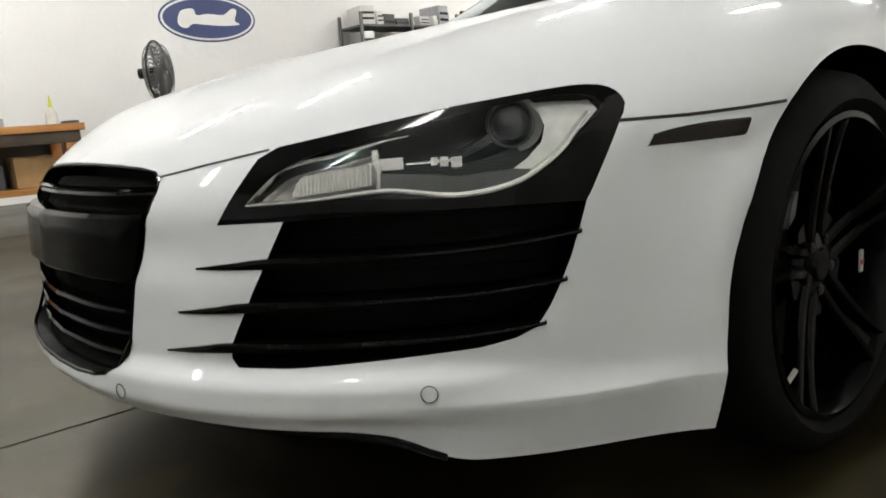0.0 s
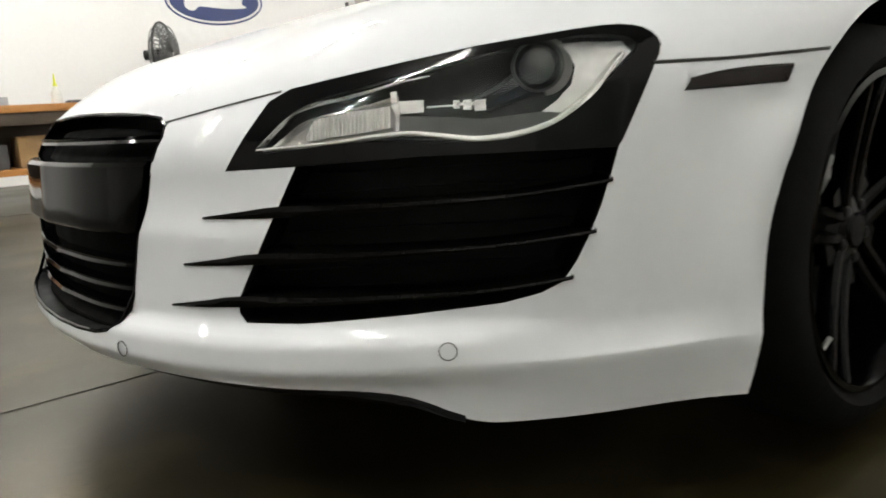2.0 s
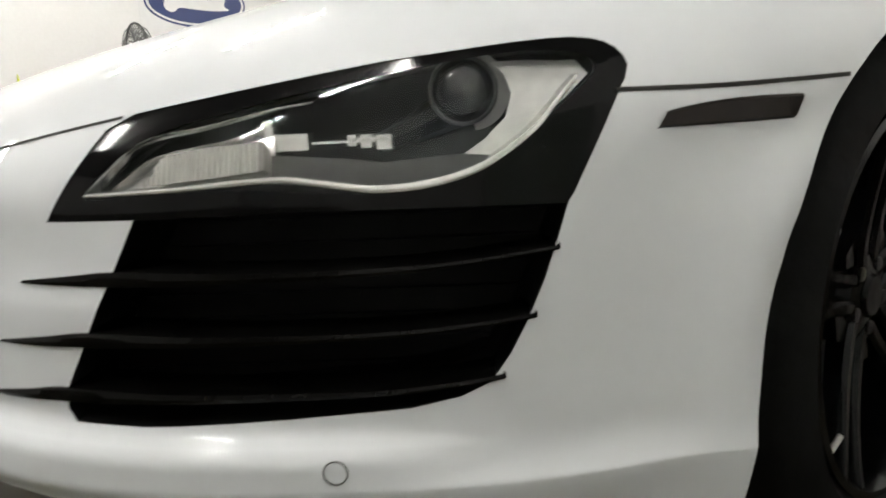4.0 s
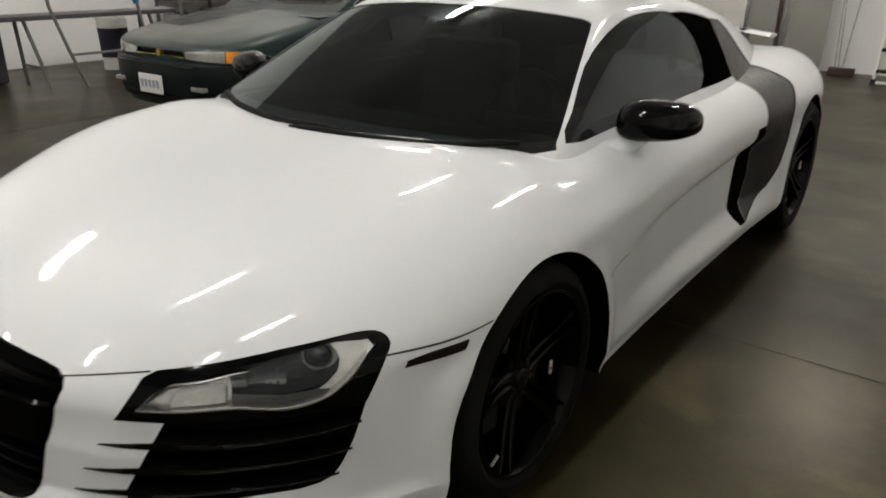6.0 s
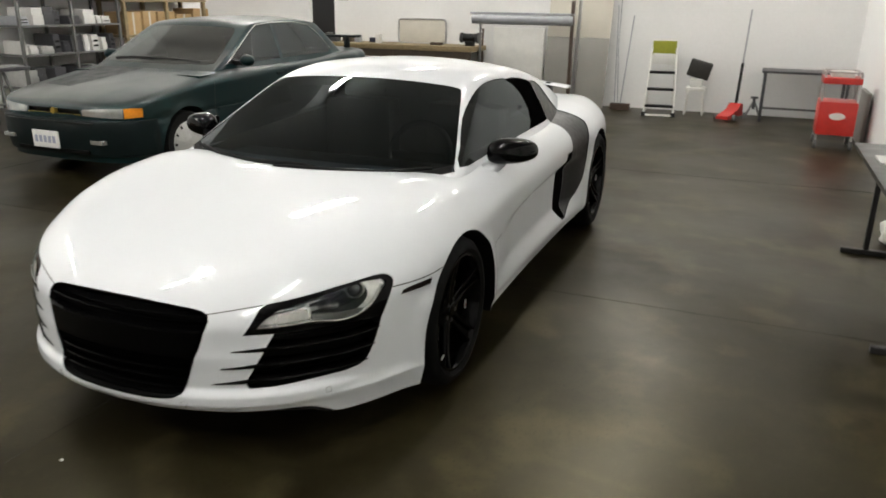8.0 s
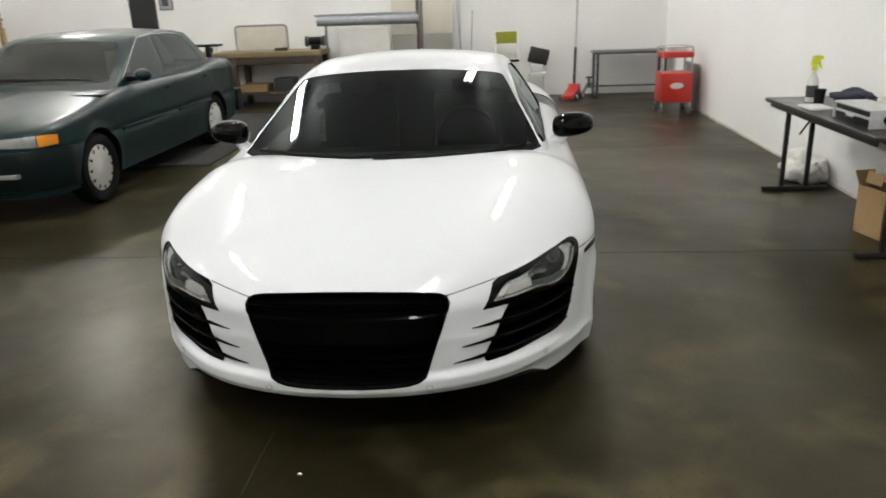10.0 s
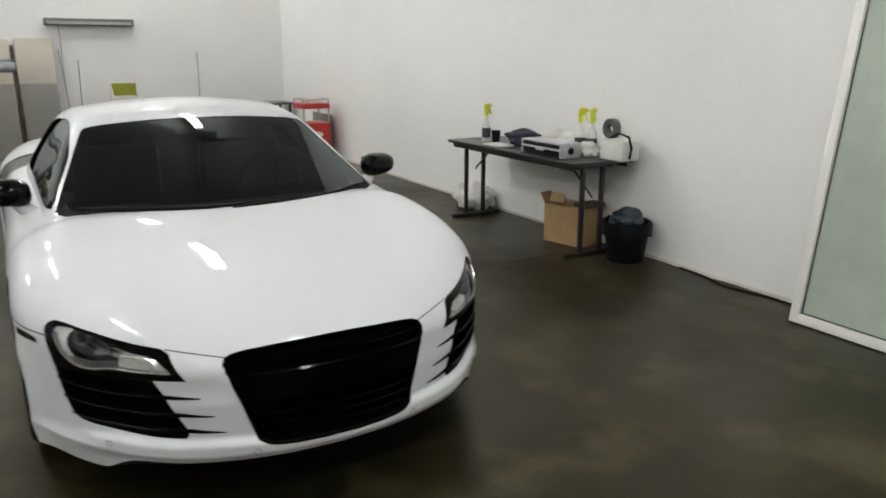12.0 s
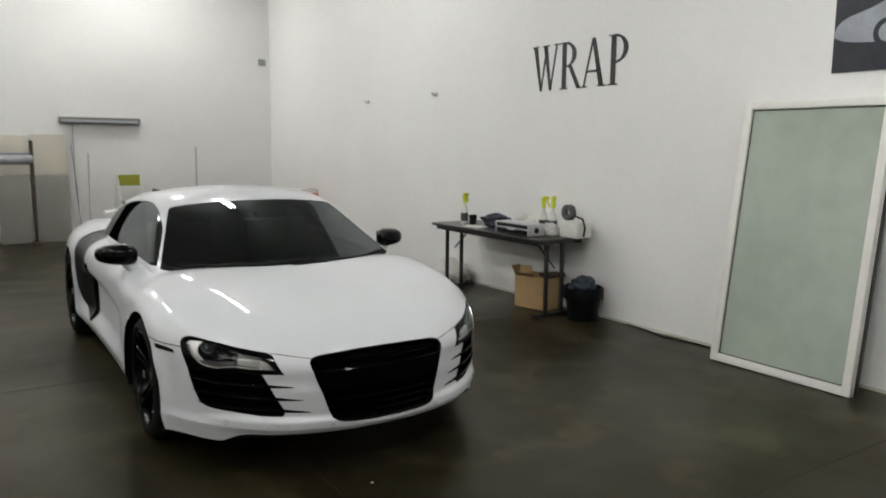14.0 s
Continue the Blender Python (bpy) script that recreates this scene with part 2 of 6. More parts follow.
structure("wall_south", (ROOM_X0, ROOM_Y0 - 0.15, -0.1), (ROOM_X1 + 0.15, ROOM_Y0, ROOM_Z + 0.1), WALL, "plain white painted workshop wall", "wall")

# ---------------------------------------------------------------- white coupe
PLAN = [(0, -0.985), (0.2, -0.968), (0.36, -0.925), (0.5, -0.862), (0.62, -0.785), (0.72, -0.69), (0.8, -0.585), (0.87, -0.455), (0.925, -0.325), (0.945, -0.2),
        (0.952, 0), (0.950, 0.45), (0.950, 0.9), (0.953, 1.4), (0.962, 1.8), (0.982, 2.3), (0.98, 2.7), (0.93, 3.1), (0.82, 3.36), (0.5, 3.46), (0, 3.485)]
plan_len = np.concatenate([[0], np.cumsum([math.dist(a, b) for a, b in zip(PLAN, PLAN[1:])])])
plan_x = curve(*[(s, p[0]) for s, p in zip(plan_len, PLAN)])
plan_y = curve(*[(s, p[1]) for s, p in zip(plan_len, PLAN)])
top_mid = curve((-1.0, 0.578), (-0.9, 0.612), (-0.7, 0.693), (-0.4, 0.777), (-0.1, 0.830), (0.1, 0.852), (0.3, 0.856), (0.6, 0.850), (1.2, 0.855), (1.8, 0.87), (2.4, 0.89), (3.0, 0.9), (3.5, 0.86))
fender = curve((-1.0, 0), (-0.7, -0.002), (-0.4, -0.018), (-0.1, -0.001), (0.12, 0.003), (0.35, -0.025), (0.7, 0.0), (1.5, 0), (2.1, 0.012), (2.6, 0.02), (3.2, 0.0), (3.5, 0))
low_edge = curve((-1.0, 0.222), (-0.93, 0.220), (-0.86, 0.217), (-0.79, 0.213), (-0.755, 0.204), (-0.70, 0.173), (-0.66, 0.164), (-0.5, 0.165), (-0.3, 0.165), (0.3, 0.185), (0.7, 0.200), (1.5, 0.210), (2.2, 0.225), (2.5, 0.23), (3.1, 0.24), (3.5, 0.26))
belt = curve((-1.0, 0.5), (-0.7, 0.52), (-0.45, 0.56), (0, 0.62), (0.6, 0.66), (1.2, 0.66), (1.8, 0.68), (2.6, 0.68), (3.5, 0.62))
shoulder = curve((-1.0, 0.14), (-0.8, 0.2), (-0.5, 0.34), (0, 0.36), (0.5, 0.26), (1.2, 0.2), (1.9, 0.24), (2.6, 0.36), (3.5, 0.2))


def body_top(x, y):
    rise = (np.abs(x) / 0.78) ** 2
    rise = -0.12 * np.logaddexp(-rise / 0.12, -1 / 0.12)
    return top_mid(y) + (fender(y) + 0.008 * step(0.15, -0.2, y) * step(-0.95, -0.6, y)) * rise - 0.03 * (np.abs(x) / 0.9) ** 2 * step(-0.2, -0.9, y)


NOSE_FOLD = curve((0.19, 0.014), (0.22, 0.006), (0.247, -0.010), (0.276, -0.010), (0.284, -0.006), (0.299, 0.011), (0.310, 0.014), (0.36, 0.010), (0.42, 0.0))
CORNER_FOLD = curve((0.16, 0.014), (0.21, 0.001), (0.247, -0.0108), (0.2495, -0.0116), (0.2515, -0.0112), (0.256, -0.0092), (0.275, -0.0022), (0.30, 0.0005), (0.34, 0.0005), (0.42, 0.0))


def body_inset(y, z):
    """How far the flank stands in from the plan, by height."""
    door = step(0.38, 0.8, y) * step(2.2, 1.75, y)
    crease = 0.60 + 0.10 * np.clip((y - 0.5) / 0.8, 0, 1)
    d = door * (0.030 + 0.030 * step(0.5, 1.6, y)) * step(crease + 0.01, crease - 0.10, z) * step(0.275, 0.37, z)
    d += 0.018 * step(0.275, 0.20, z) * step(0.15, 0.35, y)
    lead = step(-0.3, -0.5, y)
    under = NOSE_FOLD(z)
    plain = CORNER_FOLD(z)
    k = step(-0.58, -0.74, y)
    d += lead * (under * k + plain * (1 - k)) - 0.022 * step(-0.72, -0.9, y) * step(0.50, 0.31, z)
    for yc in (0.0, 2.65):
        r = np.hypot(y - yc, z - 0.325)
        d -= 0.016 * bump(r, 0.375, 0.045)
    d += 0.05 * step(3.1, 3.45, y) * step(0.45, 0.2, z)
    return d


def mirrored_mesh(verts, faces):
    k = len(verts)
    allv = verts + [(-x, y, z) for x, y, z in verts]
    allf = faces + [tuple(i + k for i in f[::-1]) for f in faces]
    bm = bmesh.new()
    vs = [bm.verts.new(v) for v in allv]
    for f in allf:
        bm.faces.new([vs[i] for i in f])
    bmesh.ops.remove_doubles(bm, verts=bm.verts[:], dist=0.0004)
    bmesh.ops.dissolve_degenerate(bm, edges=bm.edges[:], dist=0.0002)
    bmesh.ops.recalc_face_normals(bm, faces=bm.faces[:])
    return bm


def car_shell(plan, low, mid, round_in, top, inset, spine, nu=280, nw=46, nt=18, ni=40, p=2.15, lines=()):
    """The lower body: ribs that climb the flank from the plan's line, round over and run in to the spine."""
    run = np.concatenate([[0], np.cumsum([math.dist(a, b) for a, b in zip(plan, plan[1:])])])
    px, py = curve(*[(s, q[0]) for s, q in zip(run, plan)]), curve(*[(s, q[1]) for s, q in zip(run, plan)])
    verts, faces = [], []
    for u in np.linspace(0, run[-1], nu):
        bx, by = float(px(u)), float(py(u))
        sy = min(max(by, spine[0]), spine[1])
        inx, iny = 0 - bx, sy - by
        L = math.hypot(inx, iny)
        inx, iny = inx / L, iny / L
        zb, zm, D = float(low(by)), float(mid(by)), min(float(round_in(by)), 0.9 * L)
        verts.append((0, sy, zb))
        stops = [zb] + [max(zb + 0.002 * (i + 1), h) for i, h in enumerate(lines)] + [zm]
        share = [6] * len(lines) + [nw - 1 - 6 * len(lines)]
        for z in [zb] + [lo + (hi - lo) * (k + 1) / n for lo, hi, n in zip(stops, stops[1:], share) for k in range(n)]:
            d = float(inset(by, z)) * (1 if z < zm - 0.1 else float(step(zm, zm - 0.1, z)))
            verts.append((max(0, bx + inx * d), by + iny * d, z))
        for k in range(1, nt + 1):
            d = D * (1 - math.cos(k / nt * math.pi / 2))
            x, y = bx + inx * d, by + iny * d
            verts.append((x, y, zm + (float(top(x, y)) - zm) * (1 - (1 - d / D) ** p) ** (1 / p)))
        for k in range(1, ni + 1):
            d = D + (L - D) * k / ni
            x, y = bx + inx * d, by + iny * d
            verts.append((x, y, float(top(x, y))))
    m = 1 + nw + nt + ni
    for i in range(nu - 1):
        for j in range(m - 1):
            a = i * m + j
            faces.append((a, a + m, a + m + 1, a + 1))
    return mirrored_mesh(verts, faces)


def height_solid(half, top, y0, y1, base, ny=200, nx=64, wider=0.06, drop=0.0, floor=0.7):
    """A closed solid under the height field top(x, y), within half(y) of the middle."""
    verts, faces = [], []
    for y in np.linspace(y0, y1, ny):
        w = float(half(y)) + wider
        for j in range(nx + 1):
            x = w * math.sin(j / nx * math.pi / 2)
            verts.append((x, y, max(floor, float(top(x, y)) - drop)))
        verts.append((w, y, base))
        verts.append((0, y, base))
    m = nx + 3
    for i in range(ny - 1):
        for j in range(m - 1):
            a = i * m + j
            faces.append((a, a + m, a + m + 1, a + 1))
    faces.append(tuple(range(m)))
    faces.append(tuple(range((ny - 1) * m, ny * m))[::-1])
    return mirrored_mesh(verts, faces)


roof_mid = curve((-0.2, 1.0), (0.6, 1.13), (0.9, 1.21), (1.35, 1.262), (1.8, 1.24), (2.2, 1.165), (2.6, 1.06), (3.0, 0.955), (3.4, 0.86))
cabin_half = curve((-0.1, 0.66), (0.35, 0.765), (0.7, 0.79), (1.2, 0.81), (1.7, 0.825), (2.1, 0.8), (2.5, 0.72), (2.9, 0.62), (3.4, 0.5))


def cabin_top(x, y):
    ax = np.abs(x)
    screen = 0.84 + (y - 0.1 - 0.46 * ax**2) * 0.46
    roof = roof_mid(y) - 0.15 * ax**2
    side = 0.845 + (cabin_half(y) - ax) * 1.75 - 1.2 * np.clip(cabin_half(y) - ax, 0, 0.3) ** 2
    return smin(smin(screen, roof, 0.035), side, 0.06)


# ---------------------------------------------------------------- cutting shells into panels
def solve_cut(bm, cutter, op):
    """Boolean of two closed meshes; faces of the cutter come back with material index 1."""
    for f in cutter.faces:
        f.material_index = 1
    obs = []
    for b in (bm, cutter):
        me = bpy.data.meshes.new("cut")
        b.to_mesh(me)
        me.materials.append(WHITE)
        me.materials.append(BLACK_VOID)
        obs.append(new("cut", me))
    mod = obs[0].modifiers.new("cut", "BOOLEAN")
    mod.object, mod.operation, mod.solver = obs[1], op, "EXACT"
    dg = bpy.context.evaluated_depsgraph_get()
    res = bpy.data.meshes.new_from_object(obs[0].evaluated_get(dg))
    out = bmesh.new()
    out.from_mesh(res)
    for o in obs:
        me = o.data
        bpy.data.objects.remove(o)
        bpy.data.meshes.remove(me)
    bpy.data.meshes.remove(res)
    return out


def skin(bm, cutter, thick=0.003, lift=0.0):
    """The piece of the shell inside the cutter, as a panel of its own."""
    out = solve_cut(bm, cutter, "INTERSECT")
    bmesh.ops.delete(out, geom=[f for f in out.faces if f.material_index == 1], context="FACES")
    bmesh.ops.delete(out, geom=[v for v in out.verts if not v.link_faces], context="VERTS")
    bmesh.ops.remove_doubles(out, verts=out.verts[:], dist=0.00005)
    bmesh.ops.dissolve_degenerate(out, edges=out.edges[:], dist=0.0001)
    out.normal_update()
    if lift:
        shift = {v: v.co + v.normal * lift for v in out.verts}
        for v, c in shift.items():
            v.co = c
    if thick:
        bmesh.ops.solidify(out, geom=out.faces[:], thickness=thick)
    return out


def flip(bm):
    """The same mesh on the other side of the car."""
    out = bm.copy()
    for v in out.verts:
        v.co.x = -v.co.x
    bmesh.ops.reverse_faces(out, faces=out.faces[:])
    return out


def both(poly, a, b, place):
    bm = bmesh.new()
    bm_prism(bm, poly, a, b, place)
    other = flip(bm)
    me = bpy.data.meshes.new("side")
    other.to_mesh(me)
    other.free()
    bm.from_mesh(me)
    bpy.data.meshes.remove(me)
    return bm


def join(*bms):
    out = bmesh.new()
    for b in bms:
        me = bpy.data.meshes.new("j")
        b.to_mesh(me)
        out.from_mesh(me)
        bpy.data.meshes.remove(me)
    return out


def smooth_poly(pts, n=4):
    """A closed outline rounded by a Catmull-Rom curve."""
    out, k = [], len(pts)
    for i in range(k):
        p0, p1, p2, p3 = [np.array(pts[(i + d) % k], float) for d in (-1, 0, 1, 2)]
        for j in range(n):
            t = j / n
            q = 0.5 * (2 * p1 + (p2 - p0) * t + (2 * p0 - 5 * p1 + 4 * p2 - p3) * t**2 + (3 * p1 - p0 - 3 * p2 + p3) * t**3)
            out.append((float(q[0]), float(q[1])))
    return out


CORNER_E, CORNER_N = Vector((0.67, 0.742, 0)), Vector((0.742, -0.67, 0))


def corner(a, z, w):
    """A place on the car's front corner: a along it, z up, w outwards."""
    return CORNER_E * a + CORNER_N * w + Vector((0, 0, z))


def front(x, z, y):
    return Vector((x, y, z))


def flank(y, z, x):
    return Vector((x, y, z))


def plan_place(x, y, z):
    return Vector((x, y, z))


def arch_outline(yc, zc, r, lo=0.05):
    pts = [(yc + r * math.cos(a), zc + r * math.sin(a)) for a in np.linspace(radians(-4), radians(174), 60)]
    return [(pts[0][0] + 0.004, lo)] + pts + [(pts[-1][0] - 0.022, lo)]


def on_shell(tree, place, u, v, far, lift=0.0):
    """The point of the shell met from outside along a projection."""
    a, b = place(u, v, far), place(u, v, 0 if place is not front else 0.5)
    hit = tree.ray_cast(a, (b - a).normalized())
    if hit[0] is None:
        return place(u, v, 0.93), (a - b).normalized()
    return hit[0] + hit[1] * lift, hit[1]


def ribbon(tree, place, path, far, width, lift=0.0006, n=24):
    """A thin dark line laid along the shell: a shut line between panels."""
    us = np.linspace(0, 1, n)
    t = np.linspace(0, 1, len(path))
    fu, fv = curve(*zip(t, [p[0] for p in path])), curve(*zip(t, [p[1] for p in path]))
    bm, pts = bmesh.new(), []
    for s in us:
        pts.append(on_shell(tree, place, float(fu(s)), float(fv(s)), far, lift))
    rows = []
    for i, (p, nm) in enumerate(pts):
        d = (pts[min(i + 1, n - 1)][0] - pts[max(i - 1, 0)][0]).normalized()
        side = d.cross(nm).normalized()
        rows.append([bm.verts.new(p + side * width / 2), bm.verts.new(p - side * width / 2)])
    for a, b in zip(rows, rows[1:]):
        bm.faces.new((a[0], a[1], b[1], b[0]))
    bmesh.ops.solidify(bm, geom=bm.faces[:], thickness=0.0008)
    return bm


def surface_bar(tree, place, path, far, heights, proud, deep, n=26):
    """A blade that follows the shell: heights gives its thickness along the way."""
    t = np.linspace(0, 1, len(path))
    fu, fv, fh = curve(*zip(t, [p[0] for p in path])), curve(*zip(t, [p[1] for p in path])), curve(*zip(np.linspace(0, 1, len(heights)), heights))
    bm, rows = bmesh.new(), []
    for s in np.linspace(0, 1, n):
        u, v, h = float(fu(s)), float(fv(s)), float(fh(s)) / 2
        p, nm = on_shell(tree, place, u, v, far)
        flat = Vector((nm.x, nm.y, 0)).normalized()
        up = Vector((0, 0, 1))
        k = min(1.0, 0.25 + h / 0.006)
        rows.append([bm.verts.new(p + flat * d + up * z) for d, z in ((-deep, h * 1.2), (proud * k * 0.6, h * 0.9), (proud * k, 0), (proud * k * 0.6, -h * 0.9), (-deep, -h * 1.2))])
    for a, b in zip(rows, rows[1:]):
        for j in range(5):
            bm.faces.new((a[j], a[(j + 1) % 5], b[(j + 1) % 5], b[j]))
    bm.faces.new(rows[0])
    bm.faces.new(rows[-1][::-1])
    return bm


def pair(name, bm, mats, parent, label="", angle=35):
    """A part and its twin on the car's other side."""
    b = flip(bm)
    part(name, bm, mats, parent, label, angle=angle)
    part(name, b, mats, parent, label, angle=angle)


# ---------------------------------------------------------------- the coupe
def build_coupe():
    car = thing("sports_car", "white low two-door coupe with black grille, vents and wheels", "car")
    shell = car_shell(PLAN, low_edge, belt, shoulder, body_top, body_inset, (-0.42, 2.85), lines=(0.2495, 0.262, 0.302))
    cabin = height_solid(cabin_half, cabin_top, -0.12, 3.35, 0.62)
    tree, ctree = BVHTree.FromBMesh(shell), BVHTree.FromBMesh(cabin)

    lamp_poly = [(-0.331, 0.501), (-0.302, 0.540), (-0.262, 0.591), (-0.250, 0.597), (-0.152, 0.6115), (-0.001, 0.634), (0.117, 0.6465), (0.150, 0.6490), (0.172, 0.6492), (0.188, 0.6475), (0.200, 0.6440), (0.2095, 0.6385), (0.2160, 0.6310), (0.2195, 0.622),
                 (0.216, 0.610), (0.209, 0.598), (0.191, 0.562), (0.166, 0.512), (0.160, 0.504), (0.062, 0.5065), (-0.08, 0.5085), (-0.231, 0.5035)]
    lens_poly = smooth_poly([(-0.286, 0.526), (-0.225, 0.573), (-0.151, 0.594), (-0.017, 0.620), (0.071, 0.633), (0.13, 0.639), (0.18, 0.634), (0.19, 0.618), (0.165, 0.596), (0.107, 0.551), (0.049, 0.527), (-0.02, 0.522), (-0.151, 0.529), (-0.24, 0.5245)], 3)
    vent_poly = [(-0.228, 0.509), (-0.274, 0.431), (-0.329, 0.335), (-0.331, 0.315), (-0.322, 0.303), (-0.242, 0.3035), (-0.099, 0.312), (0.014, 0.323), (0.060, 0.333), (0.088, 0.3455), (0.107, 0.372), (0.123, 0.402), (0.138, 0.436), (0.152, 0.476), (0.163, 0.511), (0.062, 0.513), (-0.08, 0.514)]
    grille_poly = [(x, z) for x, z in smooth_poly([(0, 0.590), (0.16, 0.587), (0.29, 0.580), (0.345, 0.570), (0.363, 0.548), (0.352, 0.505), (0.318, 0.41), (0.281, 0.30), (0.268, 0.284), (0.235, 0.269), (0.15, 0.262), (0, 0.260),
                                          (-0.15, 0.262), (-0.235, 0.269), (-0.268, 0.284), (-0.281, 0.30), (-0.318, 0.41), (-0.352, 0.505), (-0.363, 0.548), (-0.345, 0.570), (-0.29, 0.580), (-0.16, 0.587)], 3)]
    blade_poly = [(1.885, 1.115), (1.853, 1.0), (1.815, 0.893), (1.848, 0.868), (1.868, 0.835), (1.872, 0.785), (1.855, 0.735), (1.835, 0.70), (1.845, 0.60), (1.84, 0.48), (1.81, 0.38), (1.755, 0.285), (1.90, 0.325), (2.04, 0.385), (2.14, 0.465), (2.20, 0.58), (2.225, 0.68), (2.262, 0.745), (2.32, 0.80), (2.325, 0.825), (2.22, 0.91), (2.145, 0.96), (2.07, 1.06), (2.0, 1.105)]
    scoop_poly = [(1.833, 0.70), (1.735, 0.70), (1.690, 0.62), (1.662, 0.53), (1.650, 0.44), (1.652, 0.37), (1.668, 0.32), (1.695, 0.286), (1.753, 0.286), (1.808, 0.38), (1.838, 0.48), (1.843, 0.60)]
    glass_poly = smooth_poly([(0.415, 0.856), (0.53, 0.928), (0.72, 1.035), (0.87, 1.099), (1.0, 1.136), (1.13, 1.158), (1.263, 1.167), (1.40, 1.167), (1.50, 1.157), (1.575, 1.12), (1.605, 1.065), (1.59, 0.99), (1.53, 0.925), (1.45, 0.889), (1.3, 0.883), (1.1, 0.876), (0.86, 0.868), (0.6, 0.858)], 2)
    pillar_poly = [(1.49, 1.158), (1.60, 1.157), (1.72, 1.145), (1.80, 1.132), (1.883, 1.114), (1.850, 1.0), (1.812, 0.893), (1.65, 0.889), (1.435, 0.886), (1.515, 0.926), (1.575, 0.990), (1.590, 1.064), (1.560, 1.120)]
    screen_poly = smooth_poly([(0, 0.872), (0.3, 0.895), (0.48, 0.922), (0.546, 0.925), (0.572, 0.89), (0.635, 0.70), (0.694, 0.525), (0.737, 0.39), (0.737, 0.355), (0.6, 0.225), (0.4, 0.13), (0.2, 0.075), (0, 0.06),
                               (-0.2, 0.075), (-0.4, 0.13), (-0.6, 0.225), (-0.737, 0.355), (-0.737, 0.39), (-0.694, 0.525), (-0.635, 0.70), (-0.572, 0.89), (-0.546, 0.925), (-0.48, 0.922), (-0.3, 0.895)], 2)

    def solid(poly, a, b, place):
        bm = bmesh.new()
        bm_prism(bm, poly, a, b, place)
        return bm

    arches = join(both(arch_outline(0, 0.318, 0.364), 0.56, 1.3, flank), both(arch_outline(2.64, 0.333, 0.392), 0.56, 1.3, flank))
    inside = height_solid(lambda y: cabin_half(y) - 0.1, cabin_top, 0.26, 1.95, 0.40, ny=60, nx=24, wider=0.0, drop=0.05, floor=0.5)

    # panels that lie in the skin
    mask = skin(solve_cut(shell, solid(lens_poly, 0.8, 1.3, corner), "DIFFERENCE"), solid(lamp_poly, 0.8, 1.3, corner), 0.0, -0.001)
    lens = skin(shell, solid(lens_poly, 0.8, 1.3, corner), 0.0, -0.001)
    blade_low = skin(shell, solid(blade_poly, 0.4, 1.3, flank), 0.008, -0.004)
    blade_up = skin(cabin, solid(blade_poly, 0.4, 1.3, flank), 0.008, -0.004)
    window = skin(cabin, solid(glass_poly, 0.3, 1.3, flank), 0.0, -0.004)
    pillar = skin(cabin, solid(pillar_poly, 0.3, 1.3, flank), 0.0, -0.003)
    screen = skin(cabin, solid(screen_poly, 0.72, 1.5, plan_place), 0.0, -0.003)

    # shallow seats for the flush panels, deep ones for grille, vents, lamps and wheels
    cuts = join(arches, solid(grille_poly, -1.3, -0.80, front), both(vent_poly, 0.84, 1.3, corner), both(lens_poly, 0.88, 1.3, corner), both(scoop_poly, 0.78, 1.3, flank))
    body = solve_cut(shell, cuts, "DIFFERENCE")
    body = solve_cut(body, both(lamp_poly, 0.93, 1.3, corner), "DIFFERENCE")
    body = solve_cut(body, both(blade_poly, 0.55, 1.3, flank), "DIFFERENCE")
    body = solve_cut(body, inside, "DIFFERENCE")
    for f in body.faces:
        if f.material_index == 0 and f.normal.z < -0.9 and f.calc_center_median().z < 0.3:
            f.material_index = 1
    inside2 = height_solid(lambda y: cabin_half(y) - 0.1, cabin_top, 0.26, 1.95, 0.40, ny=60, nx=24, wider=0.0, drop=0.05, floor=0.5)
    top = solve_cut(cabin, solid(screen_poly, 0.6, 1.5, plan_place), "DIFFERENCE")
    top = solve_cut(top, both(glass_poly, 0.45, 1.3, flank), "DIFFERENCE")
    top = solve_cut(top, both(pillar_poly, 0.5, 1.3, flank), "DIFFERENCE")
    top = solve_cut(top, both(blade_poly, 0.5, 1.3, flank), "DIFFERENCE")
    top = solve_cut(top, inside2, "DIFFERENCE")
    part("body", body, [WHITE, BLACK_VOID], car, "white painted body shell", angle=30)
    part("roof", top, [WHITE, BLACK_VOID], car, "white painted roof and pillars", angle=30)

    part("windscreen", screen, TINT, car, "dark tinted windscreen")
    base_line = [(-0.737, 0.355), (-0.6, 0.225), (-0.4, 0.13), (-0.2, 0.075), (0, 0.06), (0.2, 0.075), (0.4, 0.13), (0.6, 0.225), (0.737, 0.355)]
    frit = [(x, y - 0.012) for x, y in base_line] + [(x * 0.985, y + 0.045) for x, y in base_line[::-1]]
    part("cowl", skin(cabin, solid(frit, 0.72, 1.5, plan_place), 0.0, -0.0015), BLACK_VOID, car, "black cowl strip under the windscreen")
    pair("side_window", window, SIDE_TINT, car, "dark tinted side window")
    pair("window_pillar", pillar, PILLAR, car, "black pillar trim")
    pair("side_blade", blade_low, BLADE, car, "dark grey side blade")
    pair("side_blade", blade_up, BLADE, car, "dark grey side blade")

